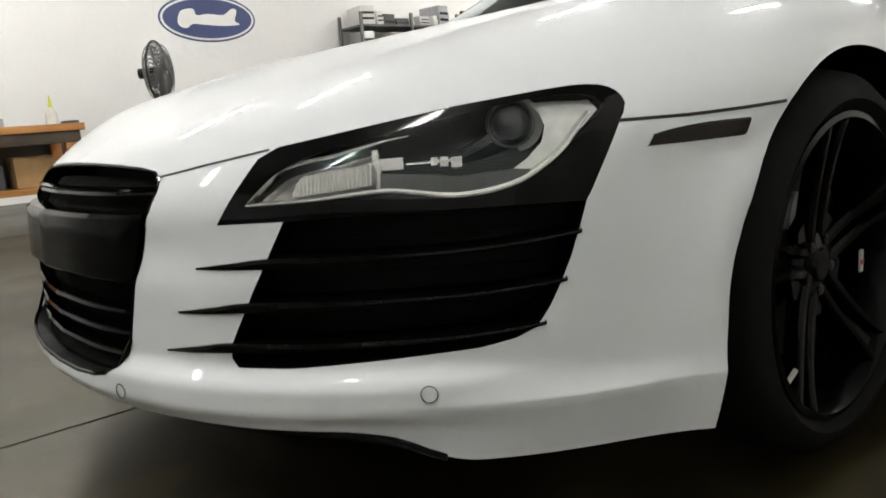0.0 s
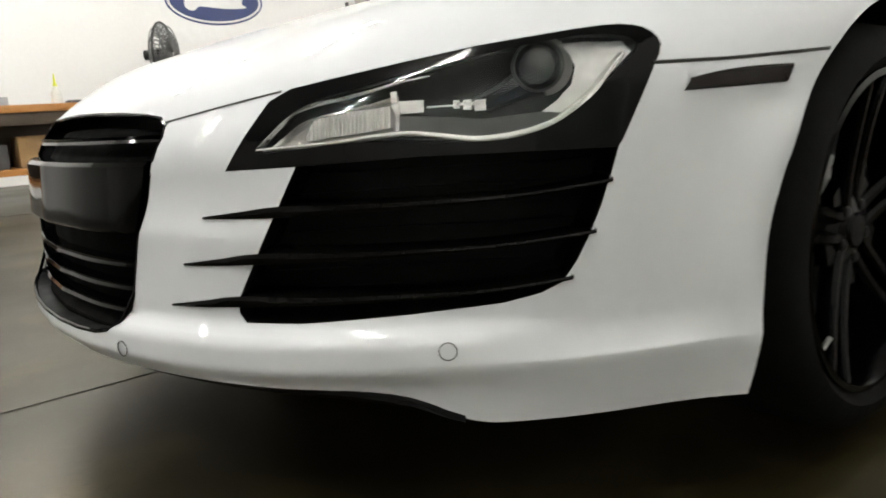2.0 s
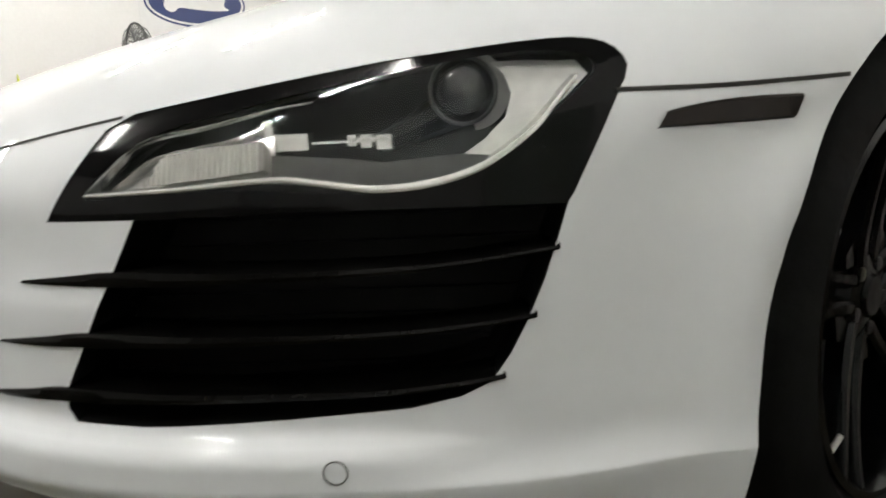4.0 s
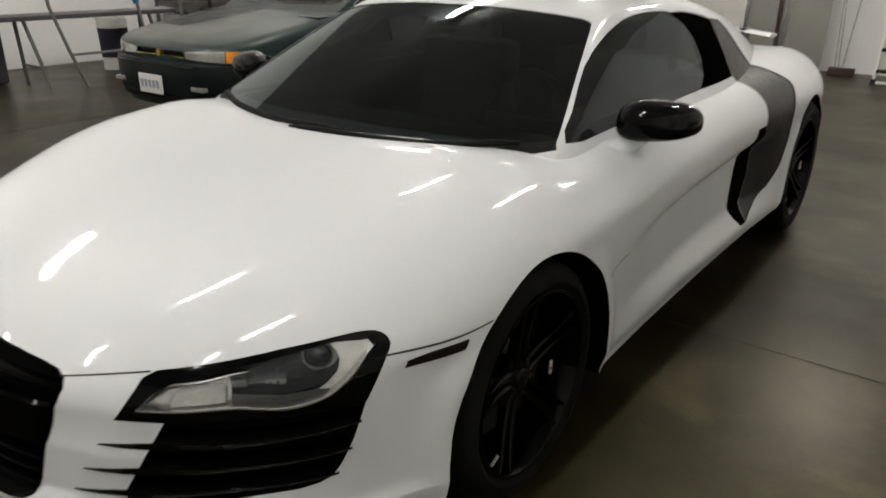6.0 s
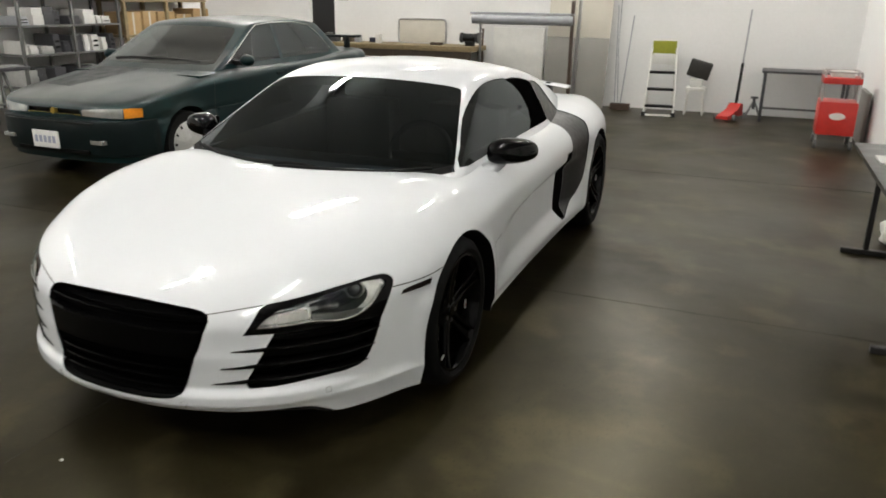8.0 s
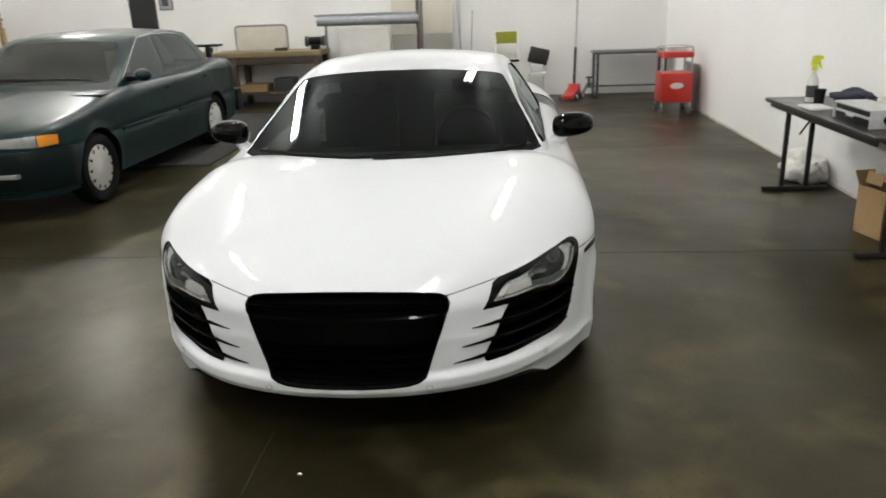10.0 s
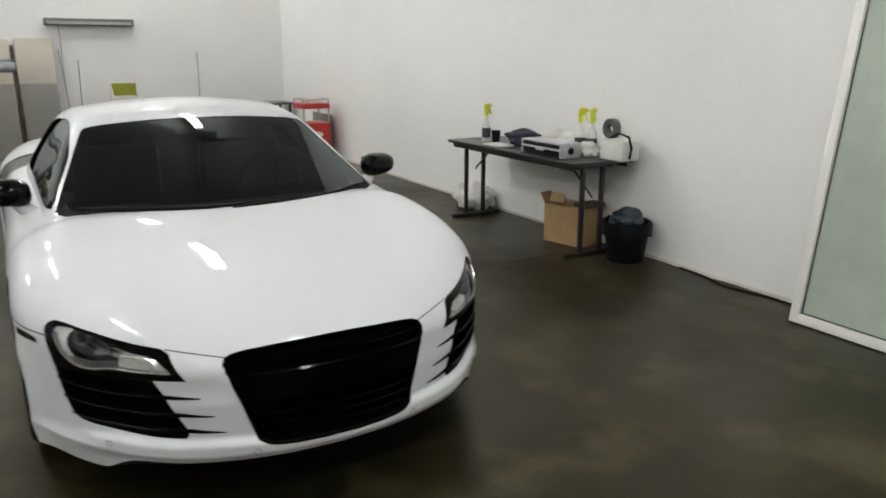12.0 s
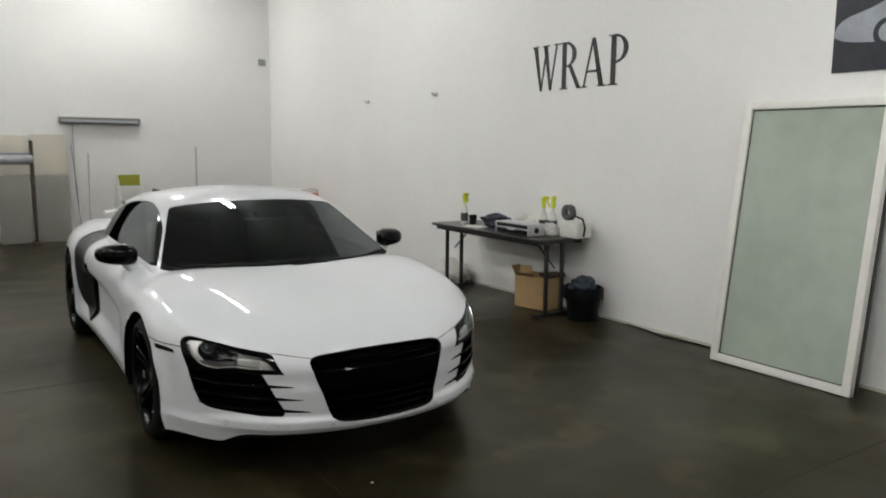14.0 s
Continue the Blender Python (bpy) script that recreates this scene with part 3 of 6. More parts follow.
    # head lamps
    for sx in (1, -1):
        def side(bm):
            return bm if sx == 1 else flip(bm)
        lamp = part("headlamp", side(mask.copy()), BLACK_GLOSS, car, "black-masked headlamp with chrome strip")
        part("lens", side(lens.copy()), LENS, lamp, "clear lens")
        bm = bmesh.new()
        bm_prism(bm, smooth_poly([(-0.285, 0.525), (-0.2, 0.575), (0.07, 0.634), (0.185, 0.63), (0.1, 0.55), (-0.01, 0.522), (-0.2, 0.527)], 3), 0.882, 0.886, corner)
        part("lamp_back", side(bm), BLACK_SATIN, lamp)
        apron = [(-0.10, 0.536), (-0.055, 0.530), (-0.003, 0.5235), (0.041, 0.526), (0.082, 0.537), (0.10, 0.549), (0.062, 0.553), (0.0, 0.549), (-0.05, 0.556), (-0.10, 0.560)]
        part("lamp_apron", side(skin(shell, solid(apron, 0.8, 1.3, corner), 0.002, -0.012)), GREY_BACK, lamp, "dark grey inner panel")
        path = [(-0.283, 0.526), (-0.248, 0.5275), (-0.183, 0.5305), (-0.134, 0.5345), (-0.09, 0.5365), (-0.054, 0.532), (-0.003, 0.525), (0.041, 0.528), (0.08, 0.538), (0.108, 0.553), (0.135, 0.573), (0.155, 0.595), (0.172, 0.613)]
        part("light_strip", side(surface_bar(tree, corner, path, 1.4, [0.003, 0.004, 0.005, 0.006, 0.0075, 0.0075, 0.008, 0.005], 0.0015, 0.02, 48)), STRIP, lamp, "curved bright light strip")
        path = [(-0.283, 0.528), (-0.257, 0.5495), (-0.236, 0.566), (-0.207, 0.576), (-0.158, 0.583), (-0.10, 0.595), (-0.06, 0.601)]
        part("reflector_rim", side(surface_bar(tree, corner, path, 1.4, [0.002, 0.004, 0.006, 0.005, 0.004, 0.002], -0.008, 0.02, 30)), CHROME, lamp)
        for name, poly, deep, mat in (("reflector", [(-0.283, 0.527), (-0.257, 0.549), (-0.236, 0.5655), (-0.207, 0.5755), (-0.158, 0.582), (-0.104, 0.594), (-0.101, 0.565), (-0.104, 0.536), (-0.151, 0.533), (-0.24, 0.528)], -0.024, MIRROR_BOWL),
                                      ("reflector_bowl", [(0.098, 0.638), (0.13, 0.6385), (0.176, 0.636), (0.187, 0.622), (0.167, 0.604), (0.137, 0.574), (0.107, 0.553), (0.081, 0.541), (0.070, 0.552), (0.092, 0.566), (0.110, 0.585), (0.116, 0.608), (0.110, 0.625)], -0.013, BOWL)):
            part(name, side(skin(shell, solid(poly, 0.8, 1.3, corner), 0.002, deep)), mat, lamp, "bright silver reflector")
        # ribbed indicator block
        bm, cols = bmesh.new(), []
        low, high = curve((-0.219, 0.536), (-0.16, 0.540), (-0.11, 0.545)), curve((-0.219, 0.540), (-0.212, 0.555), (-0.19, 0.565), (-0.166, 0.569), (-0.134, 0.571), (-0.11, 0.572))
        for k in range(41):
            a = -0.2185 + 0.0027 * k
            sunk = -0.008 - 0.0025 * (k % 2)
            p0, p1 = [on_shell(tree, corner, a, z, 1.4, sunk)[0] for z in (float(low(a)), float(high(a)))]
            cols.append([bm.verts.new(p) for p in (p0 - CORNER_N * 0.02, p0, p1, p1 - CORNER_N * 0.02)])
        for p, q in zip(cols, cols[1:]):
            for j in range(4):
                bm.faces.new((p[j], p[(j + 1) % 4], q[(j + 1) % 4], q[j]))
        bm.faces.new(cols[0])
        bm.faces.new(cols[-1][::-1])
        part("indicator_block", side(bm), RIBBED, lamp, "ribbed clear indicator")
        bm = bmesh.new()
        for a, z, la, lz in ((-0.1095, 0.541, 0.0075, 0.045), (-0.102, 0.559, 0.032, 0.015), (-0.066, 0.564, 0.032, 0.002), (-0.034, 0.561, 0.008, 0.010), (-0.022, 0.559, 0.010, 0.012), (-0.030, 0.564, 0.036, 0.004), (-0.008, 0.557, 0.014, 0.013)):
            lo = corner(a, z, 0.93)
            bm_box(bm, (0, 0, 0), (1, 1, 1), 0, Matrix(((CORNER_E * la).to_4d(), (CORNER_N * 0.025).to_4d(), Vector((0, 0, lz, 0)), Vector((lo.x, lo.y, lo.z, 1)))).transposed())
        part("lamp_bracket", side(bm), STRIP, lamp)
        # projector
        tube = [corner(a, z, 0.915) for a, z in ((-0.01, 0.560), (0.03, 0.575), (0.06, 0.590), (0.075, 0.600))]
        part("projector_tube", side(tube_bm(tube, [0.010, 0.014, 0.02, 0.026])), BLACK_SATIN, lamp, "dark projector barrel")

        def turned(profile, a, z, n=36):
            b = bmesh.new()
            bm_lathe(b, profile, n, "z")
            m = Matrix((CORNER_E.to_4d(), Vector((0, 0, 1, 0)), CORNER_N.to_4d(), corner(a, z, 0).to_4d())).transposed()
            m[3][0] = m[3][1] = m[3][2] = 0
            m[3][3] = 1
            bmesh.ops.transform(b, matrix=m, verts=b.verts[:])
            return b
        part("projector_lens", side(turned([(0.0005, 0.954), (0.014, 0.952), (0.023, 0.947), (0.0282, 0.938), (0.0285, 0.89)], 0.072, 0.606)), DARK_LENS, lamp, "round projector lens")
        part("projector_ring", side(turned([(0.0285, 0.90), (0.0285, 0.941), (0.030, 0.945), (0.0318, 0.940), (0.0318, 0.90)], 0.072, 0.606)), GREY_BACK, lamp)
        bm, rows = bmesh.new(), []
        for g in np.linspace(radians(-75), radians(70), 24):
            k = 0.5 + 0.5 * math.cos(g * 1.15)
            rows.append([bm.verts.new(corner(0.073 + r * math.cos(g), 0.605 + r * math.sin(g), w)) for r, w in ((0.0305, 0.934), (0.0305 + 0.0115 * k, 0.930), (0.0305 + 0.0115 * k, 0.90), (0.0305, 0.90))])
        for p, q in zip(rows, rows[1:]):
            for j in range(4):
                bm.faces.new((p[j], p[(j + 1) % 4], q[(j + 1) % 4], q[j]))
        bm.faces.new(rows[0])
        bm.faces.new(rows[-1][::-1])
        part("projector_shroud", side(bm), PLATE_PALE, lamp, "bright chrome shroud")
        # vents: backing mesh, slats with fins and teeth
        bm = bmesh.new()
        for k in range(7):
            z = 0.318 + 0.027 * k
            a0 = -0.325 + 0.09 * (z - 0.318) / 0.185
            bm_box(bm, (0, 0, 0), (1, 1, 1), 0, Matrix(((CORNER_E * (0.115 - a0 + 0.03)).to_4d(), (CORNER_N * 0.006).to_4d(), Vector((0, 0, 0.004, 0)), Vector((*corner(a0, z, 0.843), 1)))).transposed())
        vent = part("air_vent", side(bm), BLACK_VOID, car, "black corner air vent")
        for (tip, root, out, zt, zr, zo) in ((-0.371, -0.252, 0.151, 0.4415, 0.4485, 0.468), (-0.410, -0.288, 0.129, 0.3785, 0.3890, 0.4075), (-0.440, -0.324, 0.099, 0.320, 0.3315, 0.3525)):
            path = [(tip, zt), (tip * 0.5 + root * 0.5, zt * 0.48 + zr * 0.52), (root, zr), (root * 0.7 + out * 0.3, zr + 0.002), (root * 0.3 + out * 0.7, zr + 0.006), (out - 0.01, zo - 0.004), (out, zo)]
            part("slat", side(surface_bar(tree, corner, path, 1.4, [0.003, 0.0105, 0.0155, 0.010, 0.006, 0.005, 0.006], 0.005, 0.05, 40)), BLACK_FIN, vent, "black slat that ends in a fin")
        # marker, sensors, seams
        mk, rows = bmesh.new(), []
        for s in np.linspace(0, 1, 15):
            lo, hi = (0.243 + 0.140 * s, 0.5645 + 0.0025 * s), (0.252 + 0.142 * s, 0.579 + 0.011 * (1 - (1 - s) ** 3))
            ring = [on_shell(tree, corner, lo[0] + (hi[0] - lo[0]) * k, lo[1] + (hi[1] - lo[1]) * k, 1.4, 0.001 if k in (0, 1) else 0.004)[0] for k in (0, 0.12, 0.5, 0.88, 1)]
            rows.append([mk.verts.new(p) for p in ring])
        for r0, r1 in zip(rows, rows[1:]):
            for j in range(4):
                mk.faces.new((r0[j], r1[j], r1[j + 1], r0[j + 1]))
        bmesh.ops.recalc_face_normals(mk, faces=mk.faces[:])
        part("side_marker", side(mk), SMOKED, car, "dark smoked side marker")
        for a, z in ((-0.057, 0.2695), (-0.535, 0.2515)):
            p, nm = on_shell(tree, corner, a, z, 1.4, 0.0008)
            b = bmesh.new()
            bm_lathe(b, [(0.0105, 0.0), (0.0105, 0.001), (0.0118, 0.001), (0.0118, 0.0)], 28, "z", closed=True)
            bmesh.ops.transform(b, matrix=Matrix.Translation(p) @ nm.to_track_quat("Z", "Y").to_matrix().to_4x4(), verts=b.verts[:])
            part("parking_sensor", side(b), SEAM, car)
        part("seam", side(ribbon(tree, corner, [(0.207, 0.600), (0.288, 0.600), (0.38, 0.603), (0.459, 0.607)], 1.4, 0.0045)), SEAM, car)
        part("seam", side(ribbon(tree, corner, [(-0.439, 0.566), (-0.335, 0.583), (-0.25, 0.596)], 1.4, 0.004)), SEAM, car)
        part("seam", side(ribbon(tree, flank, [(0.345, 0.515), (0.41, 0.528), (0.5, 0.536)], 1.3, 0.003)), SEAM, car)
            # mirror
        m = bmesh.new()
        bmesh.ops.create_uvsphere(m, u_segments=28, v_segments=18, radius=1)
        for v in m.verts:
            x, y, z = [math.copysign(abs(c) ** 0.72, c) for c in v.co]
            y = y * (1.0 if y < 0 else 0.35)
            z = z if z > 0 else z * 0.8
            v.co = Vector((0.93 + 0.112 * x + 0.01 * y, 0.685 + 0.10 * y + 0.03 * x, 0.897 + z * (0.068 - 0.010 * x) + 0.004 * x))
        mirror = part("mirror", side(m), BLACK_GLOSS, car, "gloss black door mirror")
        g = bmesh.new()
        bm_box(g, (0.85, 0.718, 0.855), (1.0, 0.723, 0.945), 0.002)
        part("mirror_glass", side(g), CHROME, mirror)
        g = bmesh.new()
        bm_tube(g, [(0.80, 0.60, 0.79), (0.845, 0.635, 0.825), (0.885, 0.665, 0.86)], [0.042, 0.034, 0.03], 14)
        part("mirror_foot", side(g), WHITE, mirror, "white mirror foot")

    # grille: backing, slats and plate panel all follow the nose
    grille = part("grille", skin(shell, solid(grille_poly, -1.3, -0.80, front), 0.003, -0.030), GRILLE_VOID, car, "gloss black slatted grille")

    def grille_half(z):
        return float(np.interp(z, [0.255, 0.30, 0.41, 0.505, 0.55, 0.585], [0.24, 0.278, 0.315, 0.349, 0.358, 0.30]))
    for z in (0.547, 0.370, 0.335, 0.301):
        w = grille_half(z) - 0.004
        path = [(x, z) for x in np.linspace(-w, w, 9)]
        part("slat", surface_bar(tree, front, path, -1.5, [0.009, 0.011, 0.011, 0.011, 0.009], -0.007, 0.025, 31), GRILLE_BLACK, grille)
    b, rows = bmesh.new(), []
    for u in np.linspace(-1, 1, 31):
        ring = []
        for z, half, out in ((0.517, 0.345, -0.03), (0.517, 0.345, 0.003), (0.511, 0.344, 0.009), (0.47, 0.334, 0.011), (0.422, 0.319, 0.008), (0.416, 0.317, 0.002), (0.416, 0.317, -0.03)):
            p, nm = on_shell(tree, front, u * half, z, -1.5)
            flat = Vector((nm.x, nm.y, 0)).normalized()
            ring.append(b.verts.new(p + flat * (out if abs(u) < 0.99 or out < 0 else out - 0.005)))
        rows.append(ring)
    for r0, r1 in zip(rows, rows[1:]):
        for j in range(7):
            b.faces.new((r0[j], r0[(j + 1) % 7], r1[(j + 1) % 7], r1[j]))
    b.faces.new(rows[0])
    b.faces.new(rows[-1][::-1])
    part("plate_panel", b, GRILLE_BLACK, grille, "smooth gloss black plate panel")
    rim = [on_shell(tree, front, x, z, -1.5, -0.002)[0] for x, z in grille_poly[::2]]
    g = bmesh.new()
    bm_tube(g, rim, 0.0035, 6, closed=True)
    part("grille_surround", g, GRILLE_BLACK, grille, "thin gloss black surround")

    # lip under the bumper, cowl, wipers
    b = bmesh.new()
    rows = []
    s_end = float(plan_len[5]) * 0.985
    for s in np.linspace(-s_end, s_end, 70):
        x, y = float(plan_x(abs(s))) * (1 if s > 0 else -1), float(plan_y(abs(s)))
        z = float(low_edge(y))
        k = float(step(s_end, s_end - 0.12, abs(s)))
        rows.append([b.verts.new((x * f, y * f, zz)) for f, zz in ((0.985, z + 0.003), (1.002, z + 0.001), (1.003, z - 0.006 * k), (0.992, z - 0.014 * k - 0.001), (0.95, z - 0.016 * k - 0.002))])
    for r0, r1 in zip(rows, rows[1:]):
        for j in range(5):
            b.faces.new((r0[j], r0[(j + 1) % 5], r1[(j + 1) % 5], r1[j]))
    b.faces.new(rows[0])
    b.faces.new(rows[-1][::-1])
    part("lip", b, BLACK_VOID, car, "satin black front lip")
    b = bmesh.new()
    bm_box(b, (-0.55, -0.5, 0.13), (0.55, 3.1, 0.19), 0.02)
    part("underbody", b, BLACK_VOID, car)
    for pts in ([(-0.66, 0.29), (-0.40, 0.155), (-0.1, 0.085), (0.15, 0.09)], [(-0.05, 0.06), (0.2, 0.085), (0.45, 0.155), (0.66, 0.285)]):
        q = []
        tx, ty = curve(*zip(range(4), [p[0] for p in pts])), curve(*zip(range(4), [p[1] for p in pts]))
        for s in np.linspace(0, 3, 14):
            x, y = float(tx(s)), float(ty(s))
            q.append((x, y + 0.03, float(cabin_top(x, y + 0.03)) + 0.016))
        part("wiper", tube_bm(q, [0.006] + [0.011] * 12 + [0.007]), BLACK_VOID, car, "black windscreen wiper")
    # wheels
    for y, r, xo, w in ((0, 0.325, 0.935, 0.235), (2.64, 0.346, 0.978, 0.295)):
        for sx in (1, -1):
            build_wheel(car, y, r, xo, w, sx)

    # raised rear wing
    b = bmesh.new()
    rows = []
    for x in np.linspace(-0.62, 0.62, 25):
        y0 = 3.12 - 0.10 * (x / 0.62) ** 2
        z = 0.985 - 0.03 * (x / 0.62) ** 2
        rows.append([b.verts.new((x, y0 + dy, z + dz)) for dy, dz in ((0, 0), (0.06, 0.012), (0.16, 0.006), (0.19, 0.002), (0.16, -0.008), (0.05, -0.008))])
    for r0, r1 in zip(rows, rows[1:]):
        for j in range(6):
            b.faces.new((r0[j], r0[(j + 1) % 6], r1[(j + 1) % 6], r1[j]))
    b.faces.new(rows[0])
    b.faces.new(rows[-1][::-1])
    wing = part("rear_wing", b, WHITE, car, "raised white rear wing")
    for x in (-0.45, 0.45):
        b = bmesh.new()
        bm_box(b, (x - 0.02, 3.10, 0.84), (x + 0.02, 3.20, 0.985), 0.006)
        part("wing_strut", b, BLACK_SATIN, wing)

    # cockpit
    b = bmesh.new()
    bm_box(b, (-0.66, 0.34, 0.62), (0.66, 0.74, 0.80), 0.05)
    part("dashboard", b, BLACK_SATIN, car)
    for x in (-0.36, 0.36):
        b = bmesh.new()
        bm_box(b, (x - 0.24, 1.02, 0.44), (x + 0.24, 1.55, 0.60), 0.05)
        bm_box(b, (x - 0.24, 1.45, 0.5), (x + 0.24, 1.62, 1.0), 0.05)
        bm_box(b, (x - 0.13, 1.52, 0.98), (x + 0.13, 1.62, 1.11), 0.04)
        part("seat", b, SEAT, car, "black bucket seat")
    b = bmesh.new()
    bm_tube(b, [(0.36 + 0.18 * math.cos(a), 0.84 + 0.05 * math.sin(a), 0.80 + 0.17 * math.sin(a)) for a in np.linspace(0, 2 * math.pi, 29)[:-1]], 0.014, 8, True)
    bm_box(b, (0.20, 0.82, 0.78), (0.52, 0.84, 0.82), 0.008)
    part("steering_wheel", b, BLACK_SATIN, car)
    b = bmesh.new()
    bm_box(b, (-0.11, 0.93, 1.10), (0.11, 0.96, 1.155), 0.012)
    part("inside_mirror", b, BLACK_SATIN, car)
    return car, tree, ctree


def tube_bm(pts, r, n=8):
    bm = bmesh.new()
    bm_tube(bm, pts, r, n)
    return bm


def build_wheel(car, y, r, xo, w, sx):
    """Tyre, rim, five paired spokes, brake disc and caliper."""
    def side(bm):
        return bm if sx == 1 else flip(bm)
    c = (0, y, r)
    rr = 0.252
    bm = bmesh.new()
    xi = xo - w
    bm_lathe(bm, [(rr - 0.004, xi + 0.03), (rr + 0.02, xi + 0.004), (r - 0.03, xi), (r - 0.008, xi + 0.02), (r, xi + 0.05), (r, xo - 0.05), (r - 0.008, xo - 0.018), (r - 0.03, xo + 0.002), (r - 0.05, xo + 0.006), (rr + 0.012, xo - 0.004), (rr + 0.003, xo - 0.012), (rr - 0.004, xo - 0.02)], 72, "x", c, closed=True)
    wheel = part("wheel", side(bm), RUBBER, car, "black tyre on a black split-spoke rim")
    bm = bmesh.new()
    bm_lathe(bm, [(rr + 0.003, xo - 0.010), (rr + 0.004, xo - 0.004), (rr - 0.006, xo - 0.002), (rr - 0.012, xo - 0.012), (rr - 0.026, xo - 0.05), (rr - 0.035, xi + 0.03), (rr, xi + 0.02)], 64, "x", c)
    rim = part("rim", side(rim_open(bm)), RIM, wheel, "gloss black rim")
    def arm(path, wide, thick):
        """A bar from hub to rim: path gives (along, across, outwards), turned to a0."""
        bm, rows = bmesh.new(), []
        for rad, u0, depth in path:
            t = (rad - 0.04) / (rr - 0.05)
            ww = wide[0] + (wide[1] - wide[0]) * t
            rows.append([bm.verts.new((depth + dd, y + rad * ca - (u0 + du) * sa, r + rad * sa + (u0 + du) * ca)) for du, dd in ((-ww, -thick), (-ww, -0.003), (-ww * 0.55, 0.003), (ww * 0.55, 0.003), (ww, -0.003), (ww, -thick))])
        for p, q in zip(rows, rows[1:]):
            for j in range(6):
                bm.faces.new((p[j], p[(j + 1) % 6], q[(j + 1) % 6], q[j]))
        bm.faces.new(rows[0])
        bm.faces.new(rows[-1][::-1])
        return bm
    for k in range(5):
        a0 = radians(96 + 72 * k)
        ca, sa = math.cos(a0), math.sin(a0)
        for q in (-1, 1):
            path = [(0.04 + (rr - 0.05) * t, q * (0.018 + 0.004 * t + 0.010 * t**6), xo - 0.050 + 0.040 * t**1.5) for t in np.linspace(0, 1, 11)]
            part("spoke", side(arm(path, (0.011, 0.0075), 0.026)), RIM, rim)
        path = [(0.05 + (rr - 0.07) * t, 0.0, xo - 0.070 + 0.044 * t**1.5) for t in np.linspace(0, 1, 7)]
        part("spoke_web", side(arm(path, (0.014, 0.014), 0.012)), RIM, rim)
        # the web that joins this arm to the next, near the hub
        bm = bmesh.new()
        bm_prism(bm, [(0.05, 0.012), (0.088, 0.030), (0.070, 0.062), (0.052, 0.060)], xo - 0.072, xo - 0.052, lambda u, v, w: Vector((w, y + u * ca - v * sa, r + u * sa + v * ca)))
        part("hub_web", side(bm), RIM, rim)
    bm = bmesh.new()
    bm_lathe(bm, [(0.005, xo - 0.040), (0.026, xo - 0.041), (0.030, xo - 0.046), (0.055, xo - 0.05), (0.066, xo - 0.075), (0.03, xo - 0.1), (0.005, xo - 0.1)], 40, "x", c)
    part("hub", side(bm), RIM, rim)
    for k in range(5):
        g = radians(60 + 72 * k)
        bm = bmesh.new()
        bm_lathe(bm, [(0.002, xo - 0.044), (0.009, xo - 0.045), (0.009, xo - 0.06), (0.002, xo - 0.06)], 10, "x", (0, y + 0.045 * math.cos(g), r + 0.045 * math.sin(g)))
        part("wheel_bolt", side(bm), BLACK_SATIN, rim)
    bm = bmesh.new()
    bm_box(bm, (xo - 0.030, y + 0.116, r - 0.034), (xo - 0.026, y + 0.128, r + 0.006), 0.001)
    badge = part("spoke_badge", side(bm), PLATE_PALE, rim, "small pale and red badge")
    bm = bmesh.new()
    bm_box(bm, (xo - 0.0262, y + 0.1165, r - 0.020), (xo - 0.0248, y + 0.1275, r - 0.012), 0)
    part("red_bar", side(bm), BADGE_RED, badge)
    bm = bmesh.new()
    bm_tube(bm, [(xo - 0.02, y - 0.235 * math.cos(radians(42)), r - 0.235 * math.sin(radians(42))), (xo - 0.015, y - 0.205 * math.cos(radians(42)), r - 0.205 * math.sin(radians(42)))], 0.004, 8)
    part("valve", side(bm), CALIPER, rim)
    bm = bmesh.new()
    bm_lathe(bm, [(0.09, xo - 0.125), (0.185, xo - 0.125), (0.185, xo - 0.155), (0.09, xo - 0.155)], 56, "x", c, closed=True)
    part("brake_disc", side(bm), DISC, wheel, "dark steel brake disc")
    bm = bmesh.new()
    rows = []
    for a in np.linspace(radians(-30), radians(35), 9):
        cg, sg = math.cos(a), math.sin(a)
        rows.append([bm.verts.new((xo + dx, y + rad * cg, r + rad * sg)) for rad, dx in ((0.125, -0.105), (0.205, -0.105), (0.212, -0.115), (0.212, -0.18), (0.125, -0.18))])
    for p, q in zip(rows, rows[1:]):
        for j in range(5):
            bm.faces.new((p[j], p[(j + 1) % 5], q[(j + 1) % 5], q[j]))
    bm.faces.new(rows[0])
    bm.faces.new(rows[-1][::-1])
    part("brake_caliper", side(bm), BLACK_SATIN, wheel, "black brake caliper")
    bm = bmesh.new()
    bm_prism(bm, smooth_poly([(-0.002, 0.062), (0.020, 0.112), (0.040, 0.116), (0.058, 0.090), (0.046, 0.070), (0.022, 0.080), (0.014, 0.058)], 3), xo - 0.115, xo - 0.100, lambda u, v, w: Vector((w, y + u, r + v)))
    lug = part("knuckle_lug", side(bm), CALIPER, wheel, "bright alloy lug with a bolt hole")
    bm = bmesh.new()
    bm_lathe(bm, [(0.002, xo - 0.0995), (0.0065, xo - 0.0995), (0.0065, xo - 0.104), (0.002, xo - 0.104)], 14, "x", (0, y + 0.036, r + 0.096))
    part("bolt_hole", side(bm), BLACK_VOID, lug)


def rim_open(bm):
    """Takes the end caps off a turned barrel."""
    bmesh.ops.delete(bm, geom=[f for f in bm.faces if len(f.verts) > 4], context="FACES_ONLY")
    return bm


